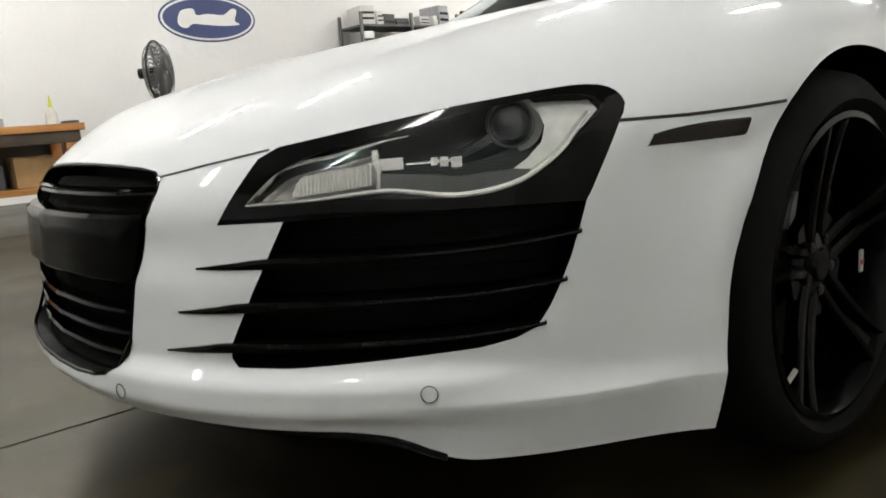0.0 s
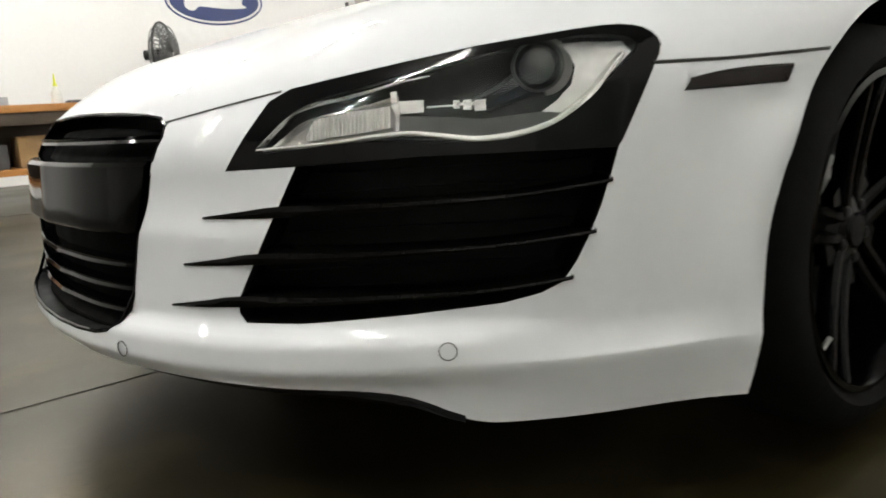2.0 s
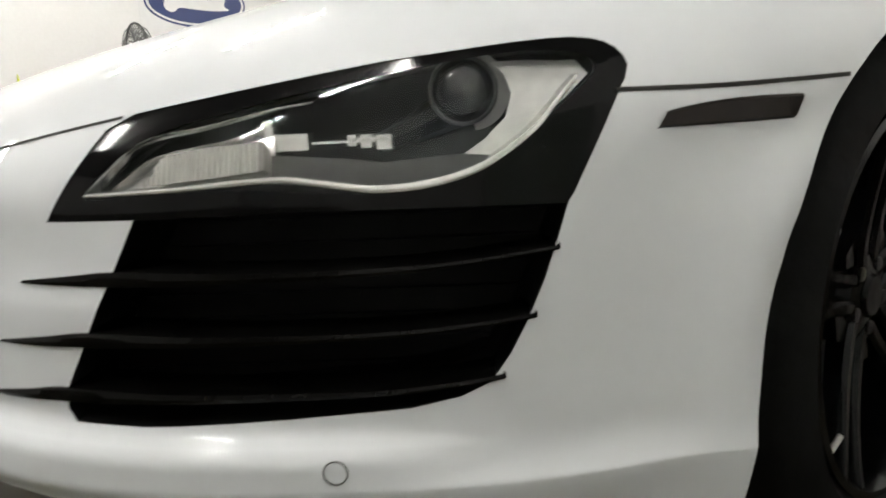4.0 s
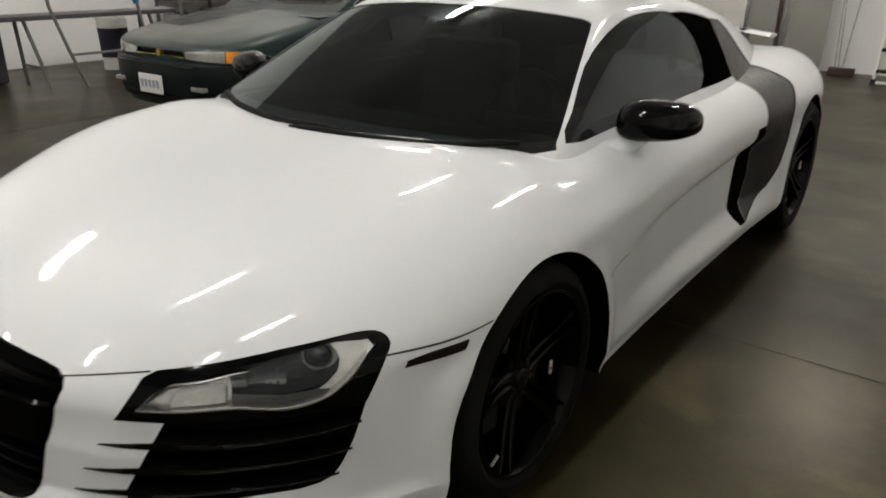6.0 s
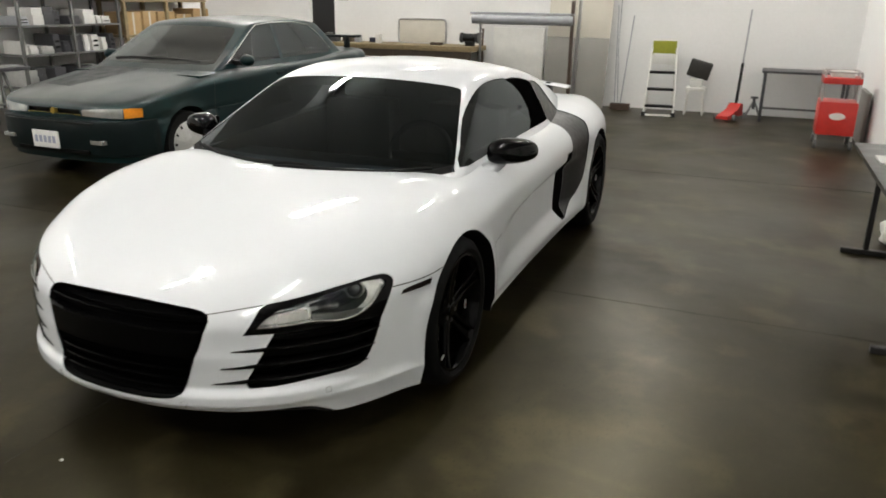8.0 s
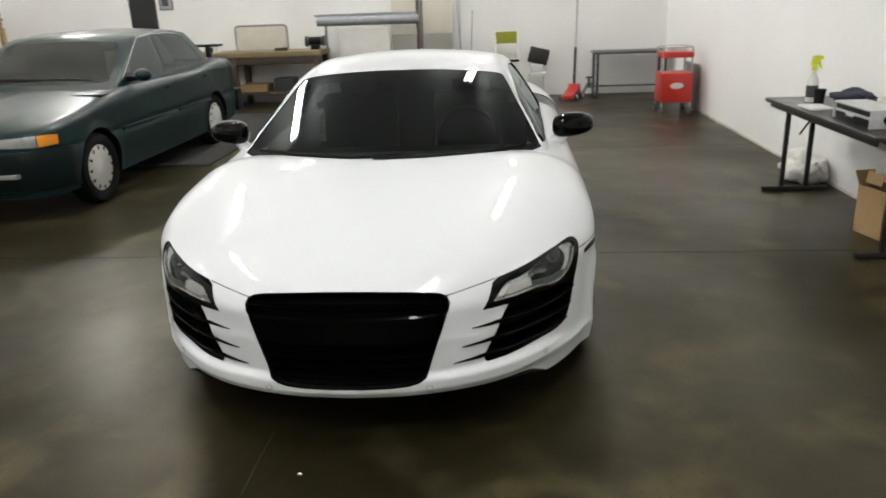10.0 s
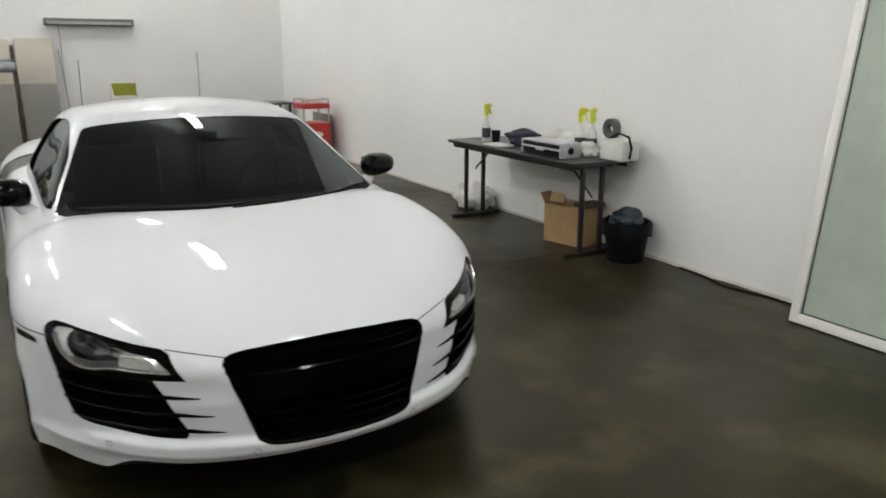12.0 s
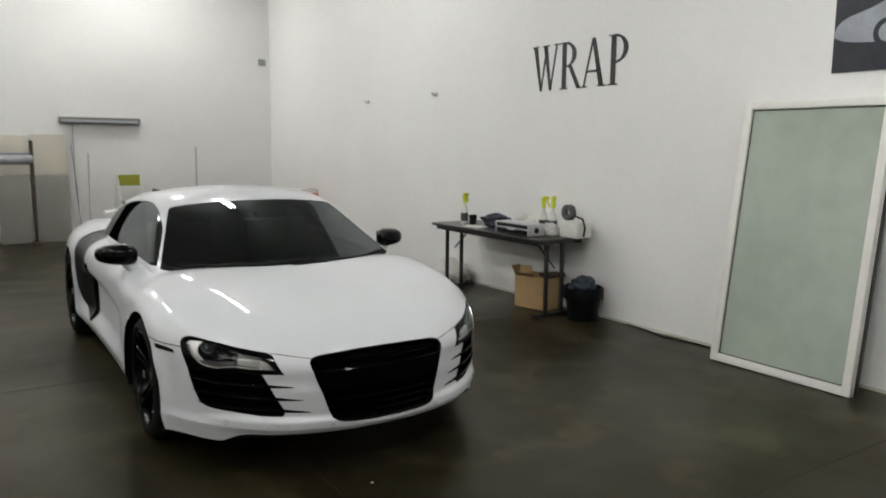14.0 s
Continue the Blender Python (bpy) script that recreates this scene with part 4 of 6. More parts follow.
STRIP = material("bright_strip", (0.88, 0.88, 0.86), 0.24, metal=0.75, vary=0.1, scale=40)
BOWL = material("lamp_bowl", (0.86, 0.86, 0.84), 0.36, metal=0.8, vary=0.22, scale=18)
MIRROR_BOWL = material("indicator_mirror", (0.78, 0.77, 0.74), 0.24, metal=0.8, vary=0.2, scale=25)
GRILLE_VOID = material("grille_backing", (0.001, 0.001, 0.001), 0.7, vary=0.2, scale=20, spec=0.02)
GRILLE_BLACK = material("grille_black", (0.0012, 0.0012, 0.0012), 0.07, vary=0.2, scale=20, spec=0.06, rvary=0.02)
GREY_BACK = material("lamp_grey", (0.13, 0.13, 0.125), 0.3, vary=0.3, scale=14)
RIBBED = material("ribbed_clear", (0.85, 0.84, 0.80), 0.25, vary=0.1, scale=60)
DARK_LENS = material("projector_glass", (0.034, 0.035, 0.036), 0.05, vary=0.1, coat=1.0)
BLACK_FIN = material("fin_black", (0.0027, 0.0026, 0.0024), 0.13, vary=0.2, scale=30, spec=0.09, rvary=0.03)
SMOKED = material("smoked_marker", (0.012, 0.0085, 0.007), 0.22, vary=0.2, scale=40, spec=0.2)
SEAM = material("seam_dark", (0.05, 0.048, 0.045), 0.7, vary=0.2, scale=40)
SEAT = material("seat_leather", (0.012, 0.012, 0.013), 0.5, vary=0.2, scale=30, bump=0.2)
DISC = material("brake_steel", (0.11, 0.11, 0.11), 0.4, metal=1.0, vary=0.2, scale=30)
CALIPER = material("caliper_grey", (0.5, 0.5, 0.48), 0.4, vary=0.15, scale=30)
PLATE_PALE = material("badge_pale", (0.6, 0.59, 0.57), 0.4, vary=0.1, scale=40)
BADGE_RED = material("badge_red", (0.4, 0.03, 0.03), 0.4, vary=0.1, scale=40)

coupe, shell_tree, cabin_tree = build_coupe()

# ---------------------------------------------------------------- dark green saloon
TEAL = material("dusty_teal_paint", (0.0022, 0.0165, 0.0182), 0.34, vary=0.2, scale=2, coat=0.2, spec=0.22, rvary=0.07)


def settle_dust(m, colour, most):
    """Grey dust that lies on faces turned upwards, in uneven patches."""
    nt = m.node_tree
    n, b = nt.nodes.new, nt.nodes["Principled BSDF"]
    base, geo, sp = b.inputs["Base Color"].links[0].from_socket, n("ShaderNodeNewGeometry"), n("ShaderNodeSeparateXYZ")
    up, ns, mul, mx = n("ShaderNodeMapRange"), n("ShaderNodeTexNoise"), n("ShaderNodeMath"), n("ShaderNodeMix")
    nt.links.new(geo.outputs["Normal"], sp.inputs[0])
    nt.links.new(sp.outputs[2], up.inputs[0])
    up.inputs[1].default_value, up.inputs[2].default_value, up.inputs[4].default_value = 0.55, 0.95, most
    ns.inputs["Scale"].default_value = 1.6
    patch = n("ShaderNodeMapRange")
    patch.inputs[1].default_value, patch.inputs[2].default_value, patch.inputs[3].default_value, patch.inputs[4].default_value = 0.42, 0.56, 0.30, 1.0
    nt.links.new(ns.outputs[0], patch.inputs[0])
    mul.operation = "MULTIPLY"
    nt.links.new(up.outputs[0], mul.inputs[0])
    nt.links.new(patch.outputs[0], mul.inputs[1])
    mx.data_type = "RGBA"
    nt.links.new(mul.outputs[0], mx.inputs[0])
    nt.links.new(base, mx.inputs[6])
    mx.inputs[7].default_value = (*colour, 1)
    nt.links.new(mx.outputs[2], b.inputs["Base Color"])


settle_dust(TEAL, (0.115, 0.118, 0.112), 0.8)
DUST_GLASS = pane("dusty_glass", (1, 1, 0.98), 0.26, 0.08, dust=0.10)
SIDE_GLASS = pane("saloon_side_glass", (1, 1, 0.98), 0.16, 0.05, dust=0.025)
AMBER = material("amber_lens", (0.75, 0.27, 0.02), 0.2, vary=0.15, scale=40)
CLEAR_LAMP = material("lamp_glass", (0.5, 0.52, 0.5), 0.12, vary=0.25, scale=9, metal=0.6, fine=30)
GOLD = material("gold_trim", (0.6, 0.45, 0.1), 0.3, metal=0.8, vary=0.2, scale=30)
HUBCAP = material("hubcap_silver", (0.62, 0.62, 0.60), 0.35, metal=0.5, vary=0.12, scale=20)
PLATE = material("plate_white", (0.7, 0.7, 0.68), 0.5, vary=0.08, scale=20)
PRINT = material("plate_print", (0.3, 0.32, 0.42), 0.5, vary=0.1)
DARK_HOOD = material("dark_hood_grey", (0.020, 0.022, 0.022), 0.42, vary=0.3, scale=9, spec=0.2)
DARK_TEAL = material("lower_teal", (0.002, 0.0065, 0.007), 0.45, vary=0.25, scale=6, spec=0.2)

S_PLAN = [(0, -0.745), (0.3, -0.735), (0.55, -0.70), (0.71, -0.635), (0.79, -0.54), (0.825, -0.40), (0.84, 0), (0.85, 1.36), (0.845, 2.7), (0.82, 3.3), (0.74, 3.63), (0.5, 3.72), (0, 3.75)]
s_top = curve((-0.765, 0.68), (-0.68, 0.715), (-0.4, 0.785), (0, 0.85), (0.5, 0.925), (1.2, 0.94), (2.4, 0.95), (3.0, 0.985), (3.6, 0.985), (3.76, 0.95))
s_low = curve((-0.765, 0.20), (0, 0.2), (1.3, 0.2), (2.7, 0.21), (3.76, 0.25))
s_mid = curve((-0.765, 0.63), (-0.48, 0.69), (0, 0.76), (1.3, 0.82), (2.7, 0.86), (3.76, 0.82))
s_round = curve((-0.765, 0.1), (-0.48, 0.12), (0.4, 0.12), (2.4, 0.11), (3.76, 0.12))
s_roof = curve((0.2, 1.2), (0.9, 1.31), (1.3, 1.365), (1.8, 1.39), (2.3, 1.385), (2.6, 1.35), (3.3, 1.25))
s_half = curve((0.3, 0.74), (1.0, 0.775), (2.0, 0.78), (2.8, 0.75), (3.2, 0.72))


def saloon_top(x, y):
    return s_top(y) - 0.03 * (x / 0.8) ** 2


def saloon_inset(y, z):
    d = 0.012 * bump(z, 0.56, 0.02) + 0.03 * step(0.45, 0.2, z)
    d = d - 0.018 * step(-0.38, -0.5, y) * bump(z, 0.5, 0.07)
    for yc in (0.0, 2.72):
        d = d - 0.008 * bump(np.hypot(y - yc, z - 0.30), 0.335, 0.03)
    return d


def saloon_roof(x, y):
    ax = np.abs(x)
    screen = 0.93 + (y - 0.42 - 0.25 * ax**2) * 0.52
    back = 1.0 + (3.02 - 0.1 * ax**2 - y) * 0.8
    side = 0.93 + (s_half(y) - ax) * 3.3 - 3.0 * np.clip(s_half(y) - ax, 0, 0.2) ** 2
    return smin(smin(smin(screen, s_roof(y) - 0.10 * ax**2, 0.04), back, 0.04), side, 0.05)


def build_saloon():
    car = thing("saloon_car", "dusty dark teal four-door saloon parked on a rubber mat", "car", (-3.69, 2.735, 0))
    shell = car_shell(S_PLAN, s_low, s_mid, s_round, saloon_top, saloon_inset, (-0.4, 3.2), nu=170, nw=22, nt=8, ni=10, p=2.6)
    cabin = height_solid(s_half, saloon_roof, 0.25, 3.2, 0.85, ny=120, nx=40, wider=0.05, floor=0.88)
    tree = BVHTree.FromBMesh(shell)

    def solid(poly, a, b, place):
        bm = bmesh.new()
        bm_prism(bm, poly, a, b, place)
        return bm
    screen = [(0, 1.13), (0.35, 1.145), (0.52, 1.17), (0.57, 1.12), (0.64, 0.85), (0.69, 0.60), (0.60, 0.55), (0.3, 0.48), (0, 0.455), (-0.3, 0.48), (-0.60, 0.55), (-0.69, 0.60), (-0.64, 0.85), (-0.57, 1.12), (-0.52, 1.17), (-0.35, 1.145)]
    front_win = [(0.72, 0.955), (0.96, 1.09), (1.20, 1.225), (1.36, 1.30), (1.62, 1.318), (1.62, 0.962)]
    rear_win = [(1.67, 0.963), (1.67, 1.318), (2.1, 1.315), (2.36, 1.285), (2.54, 1.16), (2.71, 1.01), (2.69, 0.975)]
    lamp = [(0.33, 0.603), (0.325, 0.650), (0.36, 0.658), (0.52, 0.668), (0.700, 0.676), (0.70, 0.590), (0.60, 0.592)]
    amber = [(0.706, 0.590), (0.706, 0.676), (0.76, 0.678), (0.80, 0.672), (0.80, 0.598)]
    grille = [(-0.31, 0.61), (-0.30, 0.655), (0.30, 0.655), (0.31, 0.61)]
    pieces = {"windscreen": skin(cabin, solid(screen, 0.8, 1.6, plan_place), 0.0, 0.002), "front_window": skin(cabin, solid(front_win, 0.3, 1.2, flank), 0.0, 0.002), "rear_window": skin(cabin, solid(rear_win, 0.3, 1.2, flank), 0.0, 0.002)}
    lamp_bm, amber_bm = skin(shell, solid(lamp, -1.3, -0.4, front), 0.003, 0.002), skin(shell, solid(amber, -1.3, -0.44, front), 0.003, 0.002)
    patch_bm = skin(shell, solid([(-0.60, -0.28), (-0.20, -0.36), (0.02, 0.40), (-0.30, 0.43), (-0.62, 0.45)], 0.6, 1.3, plan_place), 0.0, 0.0012)
    arches = join(both(arch_outline(0, 0.30, 0.335), 0.5, 1.3, flank), both(arch_outline(2.72, 0.30, 0.335), 0.5, 1.3, flank))
    body = solve_cut(shell, join(arches, solid(grille, -1.3, -0.685, front)), "DIFFERENCE")
    top = solve_cut(cabin, solid(screen, 0.7, 1.6, plan_place), "DIFFERENCE")
    top = solve_cut(top, both(front_win, 0.4, 1.2, flank), "DIFFERENCE")
    top = solve_cut(top, both(rear_win, 0.4, 1.2, flank), "DIFFERENCE")
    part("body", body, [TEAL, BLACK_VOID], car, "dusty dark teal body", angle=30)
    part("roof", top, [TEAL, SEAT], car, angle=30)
    part("hood_patch", patch_bm, DARK_HOOD, car, "dark patch on the dusty bonnet")
    part("windscreen", pieces["windscreen"], DUST_GLASS, car, "dusty windscreen")
    pair("front_window", pieces["front_window"], SIDE_GLASS, car)
    pair("rear_window", pieces["rear_window"], SIDE_GLASS, car)
    pair("headlamp", lamp_bm, CLEAR_LAMP, car, "clear rectangular headlamp")
    pair("corner_lamp", amber_bm, AMBER, car, "amber corner lamp")
    box_part("grille", (-0.30, -0.71, 0.612), (0.30, -0.70, 0.652), BLACK_VOID, car)
    box_part("grille_trim", (-0.31, -0.74, 0.604), (0.31, -0.72, 0.612), GOLD, car, "gold trim line")
    bm = bmesh.new()
    bm_lathe(bm, [(0.004, -0.75), (0.03, -0.75), (0.03, -0.715), (0.004, -0.715)], 6, "y", (0, 0, 0.63))
    part("badge", bm, GOLD, car)
    b = bmesh.new()
    rows = []
    for s in np.linspace(-1, 1, 41):
        x = 0.85 * math.sin(s * math.pi / 2)
        y = -0.81 + 0.34 * abs(x / 0.85) ** 5
        rows.append([b.verts.new((x, y + dy, z)) for dy, z in ((0.07, 0.575), (0.008, 0.57), (0.0, 0.55), (0.0, 0.45), (0.012, 0.34), (0.03, 0.265), (0.09, 0.25))])
    for p, q in zip(rows, rows[1:]):
        for j in range(7):
            b.faces.new((p[j], p[(j + 1) % 7], q[(j + 1) % 7], q[j]))
    b.faces.new(rows[0])
    b.faces.new(rows[-1][::-1])
    bumper = part("front_bumper", b, DARK_TEAL, car, "dark teal plastic bumper")
    box_part("bumper_strip", (-0.5, -0.816, 0.545), (0.5, -0.70, 0.557), BLACK_SATIN, bumper)
    for x in (-0.52, 0.52):
        box_part("fog_lamp", (x - 0.07, -0.80, 0.375), (x + 0.07, -0.70, 0.41), CLEAR_LAMP, bumper)
    box_part("intake", (-0.42, -0.80, 0.285), (0.42, -0.75, 0.315), BLACK_VOID, bumper)
    plate = box_part("number_plate", (-0.20, -0.825, 0.315), (0.11, -0.813, 0.465), PLATE, car, "white number plate with plain bars")
    for k in range(5):
        box_part("bar", (-0.17 + 0.052 * k, -0.8275, 0.36), (-0.135 + 0.052 * k, -0.8255, 0.42), PRINT, plate, bevel=0)
    for sx in (1, -1):
        bm = bmesh.new()
        bmesh.ops.create_uvsphere(bm, u_segments=20, v_segments=12, radius=1)
        for v in bm.verts:
            v.co = Vector((sx * (0.90 + 0.085 * v.co.x), 0.86 + (0.07 if v.co.y < 0 else 0.03) * v.co.y, 0.99 + 0.058 * v.co.z))
        mir = part("mirror", bm, TEAL, car, "teal door mirror")
        box_part("mirror_foot", (min(sx * 0.74, sx * 0.86), 0.82, 0.94), (max(sx * 0.74, sx * 0.86), 0.88, 0.985), BLACK_SATIN, mir)
        for y0, y1 in ((0.42, 1.60), (1.66, 2.55)):
            box_part("side_strip", (sx * 0.852 - 0.006, y0, 0.545), (sx * 0.852 + 0.006, y1, 0.575), TEAL, car)
        for y, z in ((1.42, 0.80), (2.42, 0.82)):
            box_part("door_handle", (sx * 0.845 - 0.012, y, z), (sx * 0.845 + 0.012, y + 0.14, z + 0.03), DARK_TEAL, car)
        for y in (0.40, 1.63, 2.60):
            part("seam", (ribbon(tree, flank, [(y, 0.86), (y - 0.02, 0.6), (y, 0.27)], 1.3, 0.006) if sx == 1 else flip(ribbon(tree, flank, [(y, 0.86), (y - 0.02, 0.6), (y, 0.27)], 1.3, 0.006))), SEAM, car)
        path = [(0.71, 0.955), (0.95, 1.098), (1.19, 1.235), (1.36, 1.312), (1.64, 1.33), (2.1, 1.327), (2.38, 1.295), (2.56, 1.165), (2.73, 1.01)]
        ct = BVHTree.FromBMesh(cabin)
        pts = [on_shell(ct, flank, y, z, 1.2, 0.004)[0] for y, z in path]
        part("window_trim", tube_bm([(sx * p.x, p.y, p.z) for p in pts], 0.006), CHROME, car)
        for y in (0.0, 2.72):
            bm = bmesh.new()
            xo = 0.825
            bm_lathe(bm, [(0.19, xo - 0.17), (0.27, xo - 0.18), (0.295, xo - 0.15), (0.295, xo - 0.03), (0.28, xo), (0.24, xo + 0.004), (0.195, xo - 0.012)], 48, "x", (0, y, 0.296), closed=True)
            wheel = part("wheel", bm if sx == 1 else flip(bm), RUBBER, car, "black tyre with silver wheel cover")
            bm = bmesh.new()
            bm_lathe(bm, [(0.002, xo + 0.004), (0.06, xo + 0.004), (0.075, xo - 0.004), (0.15, xo - 0.002), (0.195, xo - 0.014), (0.2, xo - 0.03)], 48, "x", (0, y, 0.296))
            cover = part("wheel_cover", bm if sx == 1 else flip(bm), HUBCAP, wheel, "silver slotted wheel cover")
            for k in range(12):
                a = 2 * math.pi * k / 12
                bm = bmesh.new()
                bm_box(bm, (-0.002, 0.148, -0.011), (0.002, 0.184, 0.011), 0, Matrix.Translation((xo - 0.005, y, 0.296)) @ Matrix.Rotation(a, 4, "X"))
                part("slot", bm if sx == 1 else flip(bm), BLACK_VOID, cover)
    for p0, p1 in (((-0.55, 0.545), (0.0, 0.50)), ((-0.02, 0.49), (0.55, 0.54))):
        pts = [(p0[0] + (p1[0] - p0[0]) * t, p0[1] + (p1[1] - p0[1]) * t + 0.03, float(saloon_roof(p0[0] + (p1[0] - p0[0]) * t, p0[1] + (p1[1] - p0[1]) * t + 0.03)) + 0.012) for t in np.linspace(0, 1, 8)]
        part("wiper", tube_bm(pts, 0.008), BLACK_SATIN, car)
    box_part("rear_spoiler", (-0.66, 3.50, 1.10), (0.66, 3.68, 1.13), DARK_TEAL, car, "low teal boot spoiler", 0.01)
    for x in (-0.5, 0.5):
        box_part("spoiler_foot", (x - 0.02, 3.52, 0.94), (x + 0.02, 3.62, 1.105), DARK_TEAL, car)
    box_part("rear_bumper", (-0.80, 3.60, 0.28), (0.80, 3.80, 0.56), DARK_TEAL, car, "dark teal plastic bumper", 0.03)
    box_part("underbody", (-0.55, -0.5, 0.16), (0.55, 3.5, 0.24), BLACK_VOID, car)
    return car


saloon = build_saloon()

# ---------------------------------------------------------------- workshop materials
BLACK_TOP = material("dark_laminate", (0.02, 0.018, 0.016), 0.3, vary=0.3, scale=8, bump=0.05)
BLACK_METAL = material("black_steel_tube", (0.015, 0.014, 0.014), 0.42, vary=0.3, scale=20)
CARD = material("cardboard", (0.36, 0.235, 0.11), 0.8, vary=0.15, scale=8, bump=0.15)
BAG_BLACK = material("bin_bag", (0.003, 0.0035, 0.0045), 0.45, spec=0.12, vary=0.3, scale=20, bump=0.4, fine=30)
BAG_BLUE = material("blue_bag", (0.007, 0.017, 0.028), 0.4, vary=0.3, scale=20, bump=0.4)
BAG_WHITE = material("white_bag", (0.62, 0.61, 0.57), 0.5, vary=0.12, scale=12, bump=0.4, fine=25)
YELLOW = material("spray_yellow", (0.62, 0.66, 0.03), 0.4, vary=0.1, scale=30)
OLIVE = material("olive_cloth", (0.30, 0.31, 0.03), 0.8, vary=0.15, scale=20, bump=0.3)
CLOTH = material("navy_cloth", (0.02, 0.022, 0.04), 0.9, vary=0.35, scale=25, bump=0.5)
CLEAR_PLASTIC = material("milky_plastic", (0.66, 0.66, 0.62), 0.35, vary=0.1, scale=20)
SILVER_BOX = material("silver_case", (0.50, 0.50, 0.51), 0.4, metal=0.25, vary=0.2, scale=20)
DARK_GREY = material("dark_grey_plastic", (0.05, 0.05, 0.055), 0.45, vary=0.25, scale=20)
PAPER = material("paper", (0.66, 0.65, 0.62), 0.8, vary=0.08, scale=20)
RED = material("tool_red", (0.48, 0.025, 0.018), 0.35, vary=0.15, scale=10)
FRAME_WHITE = material("white_frame", (0.74, 0.73, 0.69), 0.45, vary=0.08, scale=8)
FROST = material("green_glass", (0.385, 0.435, 0.375), 0.09, vary=0.14, scale=1.5, fine=6, rvary=0.04)
LETTER = material("black_letters", (0.012, 0.012, 0.012), 0.5, vary=0.2, scale=20)
POSTER = material("poster_dark", (0.018, 0.02, 0.03), 0.3, vary=0.5, scale=4, fine=20)
POSTER_LIGHT = material("poster_grey", (0.30, 0.32, 0.36), 0.3, vary=0.25, scale=6)
BEIGE = material("beige_board", (0.50, 0.47, 0.40), 0.6, vary=0.08, scale=3)
BOARD_GREY = material("grey_board", (0.22, 0.21, 0.19), 0.6, vary=0.12, scale=3)
BROWN = material("brown_post", (0.05, 0.028, 0.017), 0.5, vary=0.3, scale=8)
WOOD = material("bench_wood", (0.22, 0.165, 0.085), 0.6, vary=0.3, scale=5, bump=0.1, stretch=(6, 1, 6))
ORANGE_WOOD = material("orange_bench_wood", (0.42, 0.185, 0.05), 0.5, vary=0.25, scale=5, bump=0.08, stretch=(6, 1, 6))
DARK_WOOD = material("dark_wood", (0.055, 0.038, 0.024), 0.6, vary=0.3, scale=6)
BLUE_PAD = material("blue_foam", (0.01, 0.15, 0.33), 0.7, vary=0.15, scale=25, bump=0.2)
BLUE_SIGN = material("sign_blue", (0.012, 0.028, 0.13), 0.35, vary=0.08, scale=10)
SIGN_WHITE = material("sign_white", (0.78, 0.78, 0.77), 0.4, vary=0.05, scale=10)
MAT_RUBBER = material("floor_mat", (0.009, 0.009, 0.0085), 0.8, vary=0.3, scale=12, bump=0.4)
DOOR_DARK = material("dark_door", (0.012, 0.012, 0.013), 0.5, vary=0.3, scale=4)
GREY_METAL = material("grey_metal", (0.14, 0.14, 0.135), 0.45, metal=0.3, vary=0.2, scale=10)
PALE_BIN = material("grey_bin", (0.32, 0.33, 0.35), 0.5, vary=0.2, scale=10)
CREAM = material("cream_panel", (0.58, 0.55, 0.48), 0.5, vary=0.1, scale=5)
GROOVE = material("joint_dark", (0.020, 0.017, 0.010), 0.8, vary=0.3, scale=10)

# ---------------------------------------------------------------- back wall with its dark doorway, joints in the floor
DX0, DX1, DZ = -5.72, -5.22, 2.15
bm = bmesh.new()
for lo, hi in (((ROOM_X0, ROOM_Y1, -0.1), (DX0, ROOM_Y1 + 0.15, ROOM_Z + 0.1)), ((DX1, ROOM_Y1, -0.1), (ROOM_X1, ROOM_Y1 + 0.15, ROOM_Z + 0.1)), ((DX0, ROOM_Y1, DZ), (DX1, ROOM_Y1 + 0.15, ROOM_Z + 0.1))):
    bm_box(bm, lo, hi)
tagged(part("wall_north", bm, WALL, smooth=False), "plain white painted wall with a dark doorway", "wall", kind="structure")
door = tagged(box_part("door_1", (DX0 + 0.003, ROOM_Y1 + 0.05, 0.0), (DX1 - 0.003, ROOM_Y1 + 0.09, DZ - 0.003), DOOR_DARK), "closed dark painted door set in the white wall", "door", kind="structure")
tube_part("door_handle", [(DX1 - 0.08, ROOM_Y1 + 0.05, 1.0), (DX1 - 0.08, ROOM_Y1 + 0.0, 1.0), (DX1 - 0.18, ROOM_Y1 + 0.0, 1.0)], 0.01, STEEL, door)
for k, (lo, hi) in enumerate((((-0.333, -9, 0.0005), (-0.329, 9.4, 0.0015)), ((-8.2, 1.201, 0.0005), (3.25, 1.205, 0.0015)), ((-8.2, -2.163, 0.0005), (3.25, -2.157, 0.0015)), ((-4.63, -9, 0.0005), (-4.624, 9.4, 0.0015)), ((-8.2, 4.7, 0.0005), (3.25, 4.706, 0.0015)))):
    tagged(box_part("floor_joint", lo, hi, GROOVE, bevel=0), "thin saw-cut joint in the concrete floor", "joint", kind="structure")
